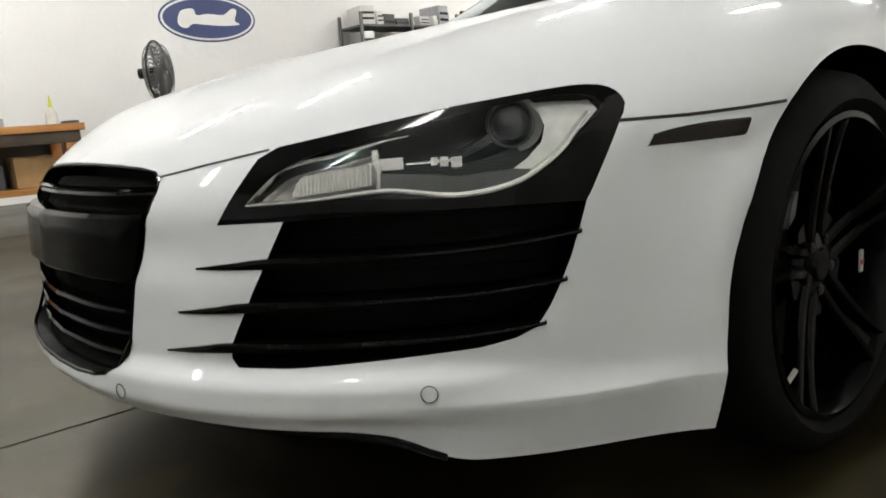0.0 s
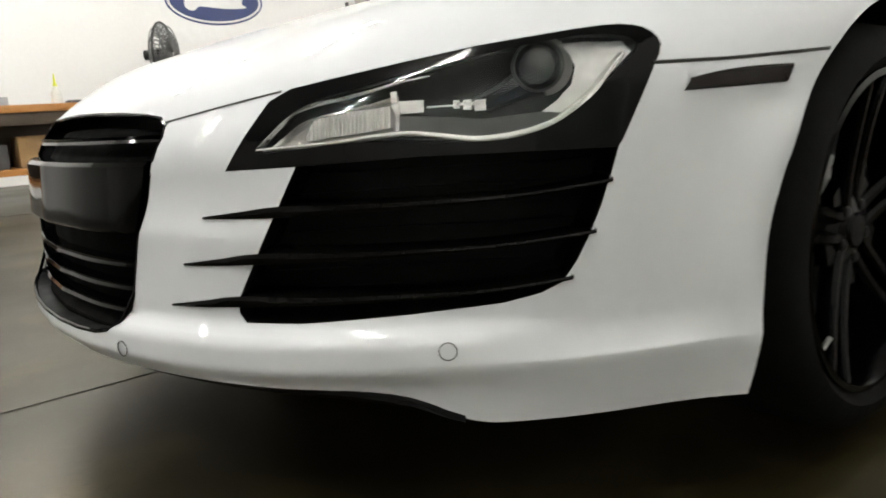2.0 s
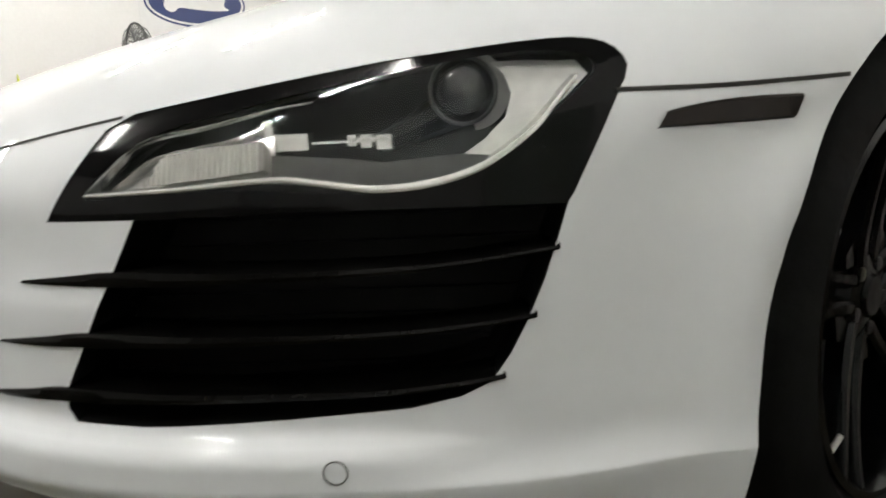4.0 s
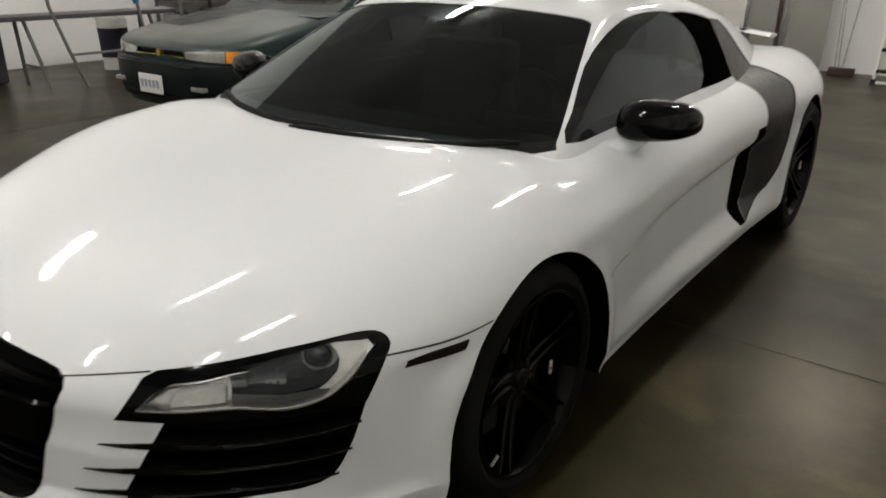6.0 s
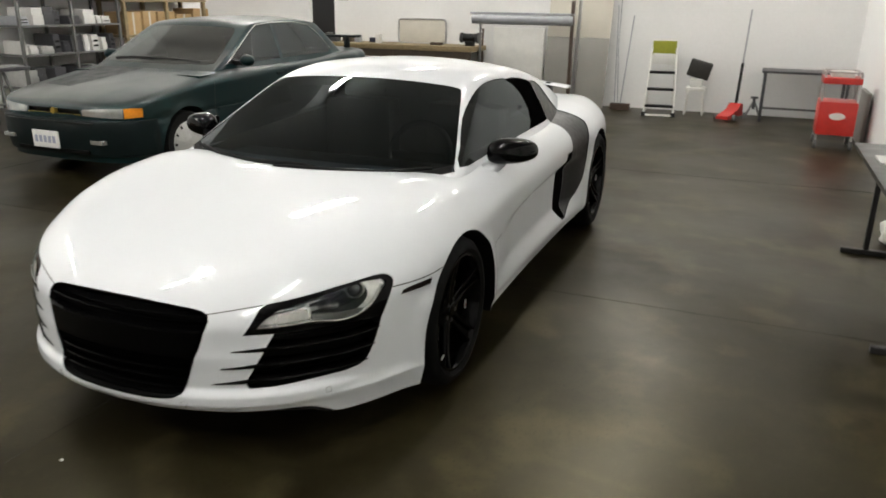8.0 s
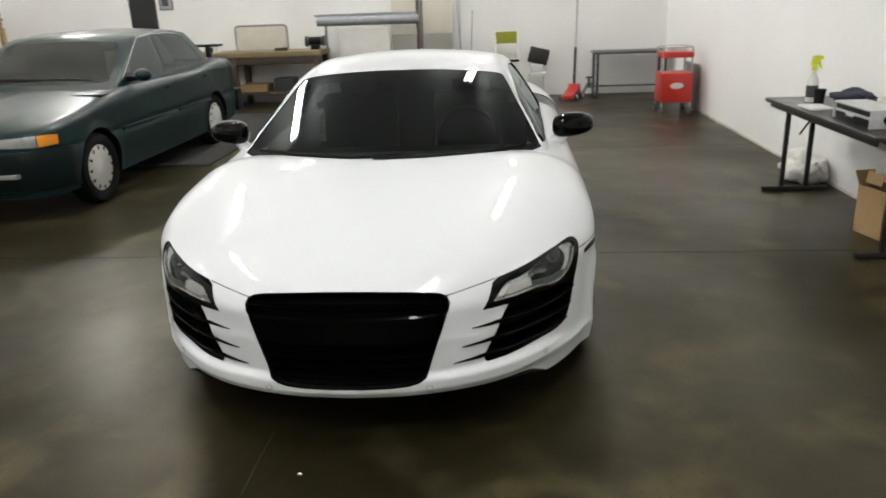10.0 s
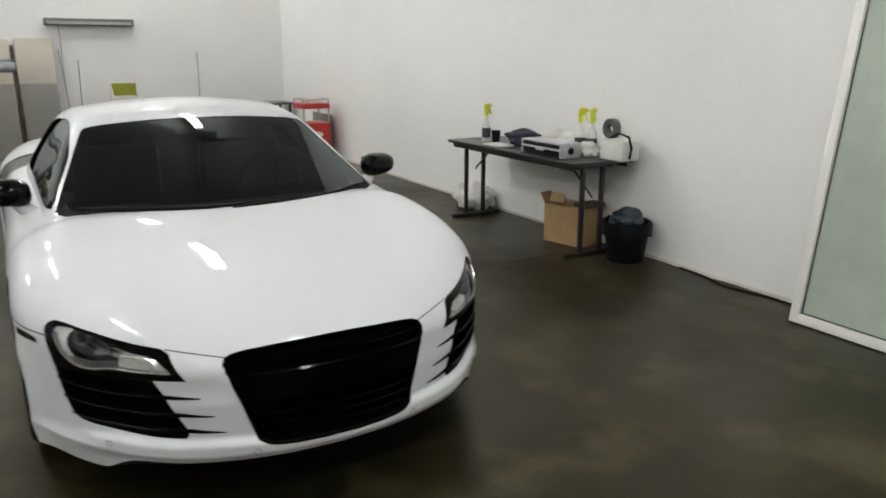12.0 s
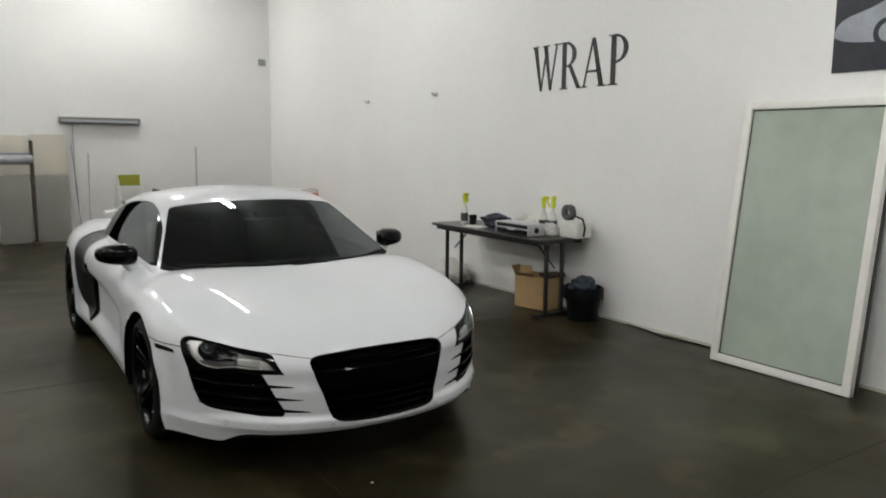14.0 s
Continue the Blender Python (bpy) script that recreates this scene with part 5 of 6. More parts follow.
# a crumbled line of filler along the foot of the white wall
for y0, y1 in ((-6.0, 1.0), (1.02, 4.2), (4.22, 9.4)):
    bm = bmesh.new()
    n = int((y1 - y0) / 0.06)
    rows = []
    for i in range(n + 1):
        y = y0 + (y1 - y0) * i / n
        w = 0.012 + 0.016 * noise.noise((y * 3, 1, 0)) ** 2 * 4 + 0.006 * noise.noise((y * 11, 5, 0))
        rows.append([bm.verts.new((3.255, y, 0.0)), bm.verts.new((3.26 - max(0.006, w), y, 0.0)), bm.verts.new((3.26 - max(0.004, w * 0.6), y, 0.012)), bm.verts.new((3.255, y, 0.02))])
    for p, q in zip(rows, rows[1:]):
        for j in range(3):
            bm.faces.new((p[j], p[j + 1], q[j + 1], q[j]))
    tagged(part("trim", bm, BEIGE), "rough pale filler line at the foot of the wall", "trim", kind="structure")


# ---------------------------------------------------------------- ceiling lights, all out of view, some added as fill
def ceiling_light(x, y, length=1.5):
    lamp = thing("ceiling_light", "white twin-tube fluorescent strip light fixed under the ceiling", "ceiling light", (x, y, 0), 0, "strip lights")
    zt = LIGHT_Z
    box_part("housing", (-0.09, 0, zt + 0.03), (0.09, length, zt + 0.10), FRAME_WHITE, lamp, bevel=0.01)
    for dx in (-0.05, 0.05):
        tube_part("tube", [(dx, 0.04, zt), (dx, length - 0.04, zt)], 0.019, TUBE, lamp, "glowing white tube")
    for dy in (0.3, length - 0.3):
        tube_part("hanger", [(0, dy, zt + 0.1), (0, dy, ROOM_Z)], 0.006, STEEL, lamp, n=6)
    return lamp


LIGHT_Z = 4.40
# (-6.2, -0.9) and (0.78, -5.0) are unseen fill, brightening the left side and coupe's flank
for x, y in ((0.78, -2.6), (0.78, 3.15), (0.78, 7.3), (-2.75, -0.9), (-2.75, 3.1), (-2.75, 7.2), (-6.2, 7.2), (-6.2, -0.9), (0.78, -5.0), (-2.75, -5.0), (-6.2, -5.0)):
    ceiling_light(x, y)


# ---------------------------------------------------------------- along the lettered wall
def serif_letters():
    """The word WRAP in tall roman capitals, each letter built of stems, serifs and bowls."""
    sign = thing("wall_lettering", "tall black roman capital letters reading WRAP on the white wall", "lettering", (3.258, 1.87, 2.12))
    H = 0.44

    def stroke(bm, p, q, w0, w1=None):
        w1 = w0 if w1 is None else w1
        lo = [(p[0] - w0 / 2, p[1]), (p[0] + w0 / 2, p[1]), (q[0] + w1 / 2, q[1]), (q[0] - w1 / 2, q[1])]
        prism(bm, lo)

    def prism(bm, poly):
        a = [bm.verts.new((0, -u, v)) for u, v in poly]
        b = [bm.verts.new((-0.004, -u, v)) for u, v in poly]
        bm.faces.new(a)
        bm.faces.new(b[::-1])
        for i in range(len(poly)):
            bm.faces.new((a[i], b[i], b[(i + 1) % len(poly)], a[(i + 1) % len(poly)]))

    def serif(bm, x, z, w):
        s = 0.012
        prism(bm, [(x - w / 2, z - s / 2), (x + w / 2, z - s / 2), (x + w / 2, z + s / 2), (x - w / 2, z + s / 2)])

    def bowl(bm, x0, x1, z0, z1, w):
        n = 18
        for i in range(n):
            quad = []
            for t, k in ((i / n, 0), ((i + 1) / n, 0), ((i + 1) / n, 1), (i / n, 1)):
                a = math.pi / 2 - math.pi * t
                rx, rz = (x1 - x0), (z1 - z0) / 2
                if k:
                    rx, rz = rx - w * (0.35 + 0.65 * abs(math.cos(a))), rz - w * 0.33
                quad.append((x0 + rx * math.cos(a), (z0 + z1) / 2 + rz * math.sin(a)))
            prism(bm, quad)
    thick, thin = 0.058, 0.022
    # W
    bm = bmesh.new()
    stroke(bm, (0.035, H), (0.125, 0.0), thick, 0.03)
    stroke(bm, (0.205, H * 0.98), (0.125, 0.0), thin, 0.022)
    stroke(bm, (0.185, H * 0.98), (0.265, 0.0), thick, 0.03)
    stroke(bm, (0.35, H), (0.265, 0.0), thin)
    for x, w in ((0.035, 0.10), (0.195, 0.10), (0.35, 0.08)):
        serif(bm, x, H - 0.006, w)
    part("letter", bm, LETTER, sign, smooth=False)
    # R
    bm = bmesh.new()
    stroke(bm, (0.46, 0), (0.46, H), thick)
    bowl(bm, 0.47, 0.625, H * 0.46, H, 0.055)
    prism(bm, [(0.46, H - 0.018), (0.53, H - 0.018), (0.53, H), (0.46, H)])
    stroke(bm, (0.54, H * 0.5), (0.665, 0), 0.05, 0.05)
    serif(bm, 0.455, 0.006, 0.11)
    serif(bm, 0.45, H - 0.006, 0.10)
    serif(bm, 0.675, 0.006, 0.07)
    part("letter", bm, LETTER, sign, smooth=False)
    # A
    bm = bmesh.new()
    stroke(bm, (0.73, 0), (0.845, H), thin, 0.02)
    stroke(bm, (0.96, 0), (0.85, H), thick, 0.045)
    prism(bm, [(0.765, H * 0.30), (0.93, H * 0.30), (0.925, H * 0.35), (0.78, H * 0.35)])
    serif(bm, 0.73, 0.006, 0.09)
    serif(bm, 0.965, 0.006, 0.11)
    part("letter", bm, LETTER, sign, smooth=False)
    # P
    bm = bmesh.new()
    stroke(bm, (1.10, 0), (1.10, H), thick)
    bowl(bm, 1.11, 1.275, H * 0.43, H, 0.055)
    prism(bm, [(1.10, H - 0.018), (1.16, H - 0.018), (1.16, H), (1.10, H)])
    serif(bm, 1.10, 0.006, 0.12)
    serif(bm, 1.09, H - 0.006, 0.10)
    part("letter", bm, LETTER, sign, smooth=False)
    return sign


serif_letters()


TAPE_GREY = material("tape_grey", (0.075, 0.075, 0.078), 0.5, vary=0.2, scale=30)


def folding_table():
    t = thing("folding_table", "long dark-topped folding table on black steel legs, against the white wall", "table", (2.92, 1.865, 0))
    box_part("tabletop", (-0.30, -0.90, 0.712), (0.30, 0.90, 0.74), BLACK_TOP, t, "dark laminate top", 0.006)
    box_part("edge_rail", (-0.27, -0.85, 0.675), (-0.25, 0.85, 0.712), BLACK_METAL, t)
    box_part("edge_rail", (0.25, -0.85, 0.675), (0.27, 0.85, 0.712), BLACK_METAL, t)
    for y in (-0.80, 0.86):
        for x in (-0.12, 0.07):
            box_part("leg", (x - 0.016, y - 0.016, 0.03), (x + 0.016, y + 0.016, 0.70), BLACK_METAL, t)
        box_part("foot_bar", (-0.27, y - 0.02, 0.0), (0.24, y + 0.02, 0.035), BLACK_METAL, t)
        box_part("leg_plate", (-0.2, y - 0.03, 0.68), (0.15, y + 0.03, 0.71), BLACK_METAL, t)
        tube_part("brace", [(-0.02, y, 0.45), (-0.02, y + (0.3 if y < 0 else -0.3), 0.69)], 0.008, BLACK_METAL, t, n=6)


folding_table()


def spray_bottle(at, rz, h=0.30, body=CLEAR_PLASTIC):
    b = thing("spray_bottle", "milky plastic spray bottle with a bright yellow trigger head", "bottle", at, rz, "spray bottles")
    bm = bmesh.new()
    r = 0.12 * h
    bm_lathe(bm, [(0.003, 0), (r * 0.95, 0), (r, 0.01), (r, h * 0.42), (r * 0.8, h * 0.52), (0.016, h * 0.60), (0.014, h * 0.70), (0.003, h * 0.70)], 24, "z")
    part("flask", bm, body, b)
    bm = bmesh.new()
    bm_lathe(bm, [(r + 0.0008, h * 0.10), (r + 0.0008, h * 0.36)], 24, "z")
    rim_open(bm)
    part("label_band", bm, DARK_GREY, b)
    bm = bmesh.new()
    bm_lathe(bm, [(0.003, h * 0.68), (0.02, h * 0.68), (0.02, h * 0.78), (0.014, h * 0.80), (0.003, h * 0.80)], 16, "z")
    head = smooth_poly([(0.018, 0.78), (0.024, 0.84), (0.020, 0.95), (0.004, 0.99), (-0.040, 0.985), (-0.058, 0.95), (-0.056, 0.90), (-0.036, 0.89), (-0.046, 0.80), (-0.058, 0.72), (-0.050, 0.715), (-0.034, 0.79), (-0.020, 0.87), (-0.012, 0.78)], 2)
    bm_prism(bm, head, -0.011, 0.011, lambda u, v, w: Vector((w, u, h * v)))
    part("trigger_head", bm, YELLOW, b, "bright yellow trigger")


spray_bottle((2.85, 2.47, 0.74), 100, 0.335)
spray_bottle((3.04, 1.40, 0.74), 60, 0.36)
spray_bottle((3.06, 1.29, 0.74), 115, 0.365)

cup = thing("cup", "black plastic cup standing on the dark table", "cup", (2.84, 2.30, 0.74))
bm = bmesh.new()
bm_lathe(bm, [(0.003, 0), (0.032, 0), (0.042, 0.11), (0.039, 0.11), (0.03, 0.006), (0.003, 0.006)], 24, "z")
part("wall", bm, BLACK_SATIN, cup)
sheet = tagged(box_part("paper_sheets", (2.68, 2.02, 0.74), (2.84, 2.26, 0.752), PAPER, bevel=0.002), "small stack of white paper sheets on the table", "paper")


def lump(name, at, size, mat, label, category, seed, amp=0.35, n=3, flat=True):
    """A soft crumpled heap."""
    bm = bmesh.new()
    bmesh.ops.create_icosphere(bm, subdivisions=n + 1, radius=1)
    for v in bm.verts:
        d = 1 + amp * noise.noise(v.co * 1.6 + Vector((seed, 0, 0))) + amp * 0.5 * noise.noise(v.co * 4 + Vector((0, seed, 0)))
        c = v.co * d
        v.co = Vector((c.x * size[0], c.y * size[1], max(c.z, -0.75 if flat else -9) * size[2] + (0.75 * size[2] if flat else 0)))
    ob = part(name, bm, mat, angle=60)
    ob.location = at
    return tagged(ob, label, category)


lump("cloth", (2.97, 2.05, 0.74), (0.13, 0.2, 0.075), CLOTH, "crumpled navy work cloth lying on the table", "cloth", 3)
lump("cloth", (3.05, 1.80, 0.74), (0.10, 0.12, 0.05), CLOTH, "crumpled navy work cloth lying on the table", "cloth", 7)
lump("plastic_bag", (3.08, 1.55, 0.74), (0.10, 0.12, 0.09), BAG_WHITE, "crumpled white plastic bag on the table", "bag", 9)
lump("rag", (3.09, 1.70, 0.74), (0.10, 0.13, 0.085), BEIGE, "crumpled beige rag heaped on the table", "rag", 21)
lump("rag", (3.00, 1.24, 0.74), (0.07, 0.09, 0.06), BAG_WHITE, "crumpled white rag beside the spray bottles", "rag", 23)
lump("plastic_bag", (3.08, 3.02, 0), (0.15, 0.26, 0.145), BAG_WHITE, "crumpled white plastic bag on the floor beside the wall", "bag", 4)

case = thing("tool_case", "silver-framed black two-drawer tool case with a round dial", "case", (2.80, 1.47, 0.74))
box_part("body", (-0.088, -0.238, 0.004), (0.10, 0.238, 0.098), BLACK_SATIN, case, "black drawers", 0.002)
box_part("lid", (-0.102, -0.25, 0.098), (0.105, 0.25, 0.110), SILVER_BOX, case, "pale silver lid", 0.005)
for y in (-0.252, 0.238):
    box_part("end_plate", (-0.102, y, 0.0), (0.102, y + 0.014, 0.098), SILVER_BOX, case, "silver end plate", 0.004)
box_part("cross_bar", (-0.104, -0.238, 0.052), (-0.088, 0.238, 0.066), SILVER_BOX, case, "silver cross bar", 0.003)
box_part("drawer_pull", (-0.112, -0.05, 0.040), (-0.102, 0.05, 0.056), SILVER_BOX, case, "", 0.003)
bm = bmesh.new()
bm_lathe(bm, [(0.003, -0.262), (0.022, -0.262), (0.027, -0.258), (0.027, -0.250), (0.003, -0.250)], 24, "y", (0.0, 0, 0.052))
part("dial", bm, BLACK_SATIN, case)

roll = thing("tape_roll", "grey roll of tape standing on its edge", "tape", (3.09, 1.10, 0.885))
bm = bmesh.new()
bm_lathe(bm, [(0.035, -0.025), (0.075, -0.025), (0.075, 0.025), (0.035, 0.025)], 32, "x", (0, 0, 0.075), closed=True)
part("tape", bm, TAPE_GREY, roll)
jug = thing("white_container", "square white plastic container with a black strap", "container", (3.06, 0.97, 0.74))
box_part("body", (-0.09, -0.12, 0), (0.09, 0.12, 0.15), CLEAR_PLASTIC, jug, "", 0.02)
tube_part("strap", [(-0.02, -0.13, 0.02), (-0.02, -0.145, 0.1), (-0.02, -0.11, 0.18), (-0.02, 0.0, 0.20), (-0.02, 0.08, 0.16)], 0.009, BLACK_SATIN, jug)

carton = thing("cardboard_box", "open brown cardboard box on the floor under the table", "box", (3.055, 1.458, 0), 13.5)
for lo, hi in (((-0.14, -0.19, 0), (0.14, 0.19, 0.006)), ((-0.14, -0.19, 0), (-0.134, 0.19, 0.315)), ((0.134, -0.19, 0), (0.14, 0.19, 0.315)), ((-0.14, -0.19, 0), (0.14, -0.184, 0.315)), ((-0.14, 0.184, 0), (0.14, 0.19, 0.315))):
    box_part("panel", lo, hi, CARD, carton, bevel=0)
box_part("flap", (-0.14, -0.005, 0), (-0.134, 0.14, 0.075), CARD, carton, bevel=0, m=Matrix.Translation((0, 0, 0.313)) @ Matrix.Rotation(radians(12), 4, "Y"))
box_part("flap", (-0.14, 0.0, 0), (0.0, 0.005, 0.10), CARD, carton, bevel=0, m=Matrix.Translation((0, 0.185, 0.313)) @ Matrix.Rotation(radians(-30), 4, "X"))
tagged(box_part("dark_box", (2.99, 1.24, 0.316), (3.20, 1.38, 0.352), DARK_WOOD), "flat dark brown box lying across the carton", "box")

bin_ = thing("waste_bin", "round black waste bin lined with a dark bag", "bin", (3.05, 0.83, 0))
bm = bmesh.new()
bm_lathe(bm, [(0.003, 0), (0.135, 0), (0.172, 0.295), (0.177, 0.30), (0.167, 0.295), (0.13, 0.01), (0.003, 0.01)], 32, "z")
part("tub", bm, BAG_BLACK, bin_)
bm = bmesh.new()
rows = []
for k, (r, z) in enumerate(((0.155, 0.22), (0.180, 0.305), (0.186, 0.27), (0.184, 0.20))):
    rows.append([bm.verts.new((r * (1 + 0.05 * noise.noise((3 * math.cos(a), 3 * math.sin(a), k))) * math.cos(a), r * (1 + 0.05 * noise.noise((3 * math.cos(a), 3 * math.sin(a), k))) * math.sin(a), z + 0.03 * noise.noise((4 * math.cos(a), 4 * math.sin(a), k + 5)))) for a in np.linspace(0, 2 * math.pi, 41)[:-1]])
for p, q in zip(rows, rows[1:]):
    for j in range(40):
        bm.faces.new((p[j], p[(j + 1) % 40], q[(j + 1) % 40], q[j]))
part("liner", bm, BAG_BLACK, bin_, "crumpled liner")
lump("rubbish", (3.05, 0.83, 0.26), (0.12, 0.13, 0.075), BAG_BLUE, "crumpled dark blue plastic in the bin", "rubbish", 12)


def leaning_panel():
    p = new("glazed_panel")
    p.matrix_basis = Matrix.Translation((2.958, -0.65, 0.004)) @ Matrix.Rotation(radians(7.4), 4, "Y") @ Matrix.Rotation(radians(1), 4, "Z")
    tagged(p, "white-framed pale green glass panel leaning on the wall", "panel")
    W, Hh, f = 1.035, 1.915, 0.058
    box_part("bottom_rail", (-0.025, -W, 0), (0.03, 0, f), FRAME_WHITE, p, bevel=0.008)
    box_part("top_rail", (-0.025, -W, Hh - f), (0.03, 0, Hh), FRAME_WHITE, p, bevel=0.008)
    box_part("stile", (-0.027, -f, 0.0), (0.032, 0, Hh), FRAME_WHITE, p, bevel=0.008)
    box_part("stile", (-0.027, -W, 0.0), (0.032, -W + f, Hh), FRAME_WHITE, p, bevel=0.008)
    box_part("pane", (-0.003, -W + f - 0.005, f - 0.005), (0.005, -f + 0.005, Hh - f + 0.005), FROST, p, "pale green glass", bevel=0)
    for lo, hi in (((-0.008, -W + f, f), (0.0, -f, f + 0.008)), ((-0.008, -W + f, Hh - f - 0.008), (0.0, -f, Hh - f)), ((-0.008, -f - 0.008, f), (0.0, -f, Hh - f)), ((-0.008, -W + f, f), (0.0, -W + f + 0.008, Hh - f))):
        box_part("gasket", lo, hi, DARK_GREY, p, bevel=0)
    box_part("edge_strip", (0.032, -W - 0.004, 0.0), (0.075, -W + 0.03, Hh - 0.02), BLACK_METAL, p)


leaning_panel()

poster = thing("poster", "dark glossy poster showing a pale car shape, fixed to the wall", "poster", (3.255, -1.23, 2.07))
box_part("sheet", (-0.004, -1.5, 0), (0.0, 0, 1.0), POSTER, poster, bevel=0)
bm = bmesh.new()
bm_prism(bm, smooth_poly([(-0.06, 0.20), (-0.05, 0.33), (-0.3, 0.42), (-0.6, 0.62), (-1.1, 0.66), (-1.45, 0.5), (-1.45, 0.22), (-0.7, 0.17)], 4), -0.0065, -0.0045, lambda u, v, w: Vector((w, u, v)))
part("car_shape", bm, POSTER_LIGHT, poster)
bm = bmesh.new()
bm_lathe(bm, [(0.003, -0.009), (0.095, -0.009), (0.095, -0.007), (0.003, -0.007)], 28, "x", (0, -0.35, 0.23))
part("wheel_shape", bm, POSTER, poster)
bm = bmesh.new()
bm_lathe(bm, [(0.003, -0.011), (0.06, -0.011), (0.06, -0.0092), (0.003, -0.0092)], 28, "x", (0, -0.35, 0.23))
part("rim_shape", bm, POSTER_LIGHT, poster)
for y, z in ((3.70, 2.19), (5.49, 2.18)):
    hook = thing("wall_hook", "small grey metal hook screwed to the white wall", "hook", (3.26, y, z))
    box_part("plate", (-0.012, -0.03, -0.02), (0, 0.03, 0.02), PALE_BIN, hook)
    tube_part("prong", [(-0.01, 0, 0), (-0.05, 0, -0.01), (-0.06, 0, 0.02)], 0.006, PALE_BIN, hook, n=6)
alarm = thing("wall_siren", "small pale box fixed high in the wall corner", "sensor", (3.10, 9.45, 3.06))
box_part("case", (-0.06, -0.07, -0.06), (0.06, 0, 0.06), PALE_BIN, alarm, bevel=0.012)
tube_part("snout", [(0, -0.07, 0), (0, -0.10, -0.02)], 0.03, PALE_BIN, alarm)
cable = tagged(tube_part("cable", [(3.22, -0.62, 0.006), (3.2, -0.3, 0.006), (3.15, 0.0, 0.006), (3.21, 0.2, 0.006), (3.23, 0.45, 0.006)], 0.006, BLACK_SATIN), "thin black cable lying along the wall", "cable")
tagged(lump("scrap", (-0.16, -1.14, 0.0), (0.008, 0.006, 0.003), PAPER, "", "", 2, n=2), "tiny pale paper scrap on the concrete floor", "scrap")

# ---------------------------------------------------------------- along the back wall
shade = thing("wall_lamp", "long grey metal lamp housing fixed to the back wall", "lamp", (0.32, 9.45, 1.93))
box_part("housing", (-0.61, -0.13, -0.04), (0.61, 0.0, 0.055), GREY_METAL, shade, bevel=0.012)
box_part("diffuser", (-0.57, -0.136, -0.03), (0.57, -0.128, 0.012), PALE_BIN, shade, "pale diffuser")
tube_part("cord", [(-0.42, -0.01, -0.04), (-0.42, -0.01, -1.0), (-0.36, -0.01, -1.9)], 0.006, PALE_BIN, shade, n=6)


def leaning_board(x0, x1, top, y_top, label):
    b = new("board")
    a = math.atan2(0.28, top)
    b.matrix_basis = Matrix.Translation((0, y_top - 0.28, 0)) @ Matrix.Rotation(-a, 4, "X")
    tagged(b, label, "board", group="leaning boards")
    ln = math.hypot(0.28, top)
    box_part("upper_panel", (x0, -0.012, 1.07), (x1, 0.012, ln), BEIGE, b, "beige upper part")
    box_part("lower_panel", (x0, -0.016, 0.0), (x1, 0.012, 1.066), BOARD_GREY, b, "grey lower part")


leaning_board(-1.22, -0.76, 1.68, 9.42, "tall two-tone beige and grey board leaning on the wall")
leaning_board(-0.70, -0.22, 1.70, 9.42, "tall two-tone beige and grey board leaning on the wall")

stand = thing("roll_stand", "grey metal roll bar on dark brown posts", "stand", (-1.55, 8.95, 0))
tube_part("roll", [(-0.82, 0, 1.31), (0.82, 0, 1.31)], 0.075, PALE_BIN, stand, "pale grey roll", 20)
box_part("rail", (-0.86, -0.03, 1.385), (0.84, 0.05, 1.42), PALE_BIN, stand)
box_part("post", (0.78, -0.03, 0), (0.83, 0.03, 1.60), BROWN, stand, "dark brown post")
box_part("post", (-0.70, -0.02, 0), (-0.67, 0.02, 1.36), GREY_METAL, stand)
box_part("foot", (-0.74, -0.25, 0), (-0.64, 0.25, 0.04), BROWN, stand)
box_part("foot", (0.76, -0.25, 0), (0.85, 0.25, 0.04), BROWN, stand)
white_panel = tagged(box_part("white_sheet", (-2.1, 9.22, 0.1), (-1.26, 9.26, 1.18), FRAME_WHITE), "plain white panel standing behind the roll stand", "panel")
box_part("foot_block", (-2.0, 9.2, 0.0), (-1.36, 9.3, 0.1), DARK_WOOD, white_panel)
rod = tagged(tube_part("dark_rod", [(-2.28, 9.1, 0.0), (-2.33, 9.35, 1.15)], 0.018, BROWN), "dark wooden rod leaning on the bench end", "rod")


def workbench():
    b = thing("workbench", "long wooden workbench with dark legs and a low shelf", "workbench", (-3.75, 9.05, 0))
    L = 1.45
    box_part("benchtop", (-L, -0.32, 0.80), (L, 0.38, 0.88), WOOD, b, "worn wooden top")
    box_part("apron", (-L + 0.03, -0.30, 0.68), (L - 0.03, -0.27, 0.80), DARK_WOOD, b)
    for x in (-L + 0.08, 0.0, L - 0.08):
        for y in (-0.27, 0.33):
            box_part("leg", (x - 0.045, y - 0.04, 0), (x + 0.045, y + 0.04, 0.80), DARK_WOOD, b)
    box_part("shelf", (-L + 0.04, -0.28, 0.20), (L - 0.04, 0.34, 0.24), DARK_WOOD, b)


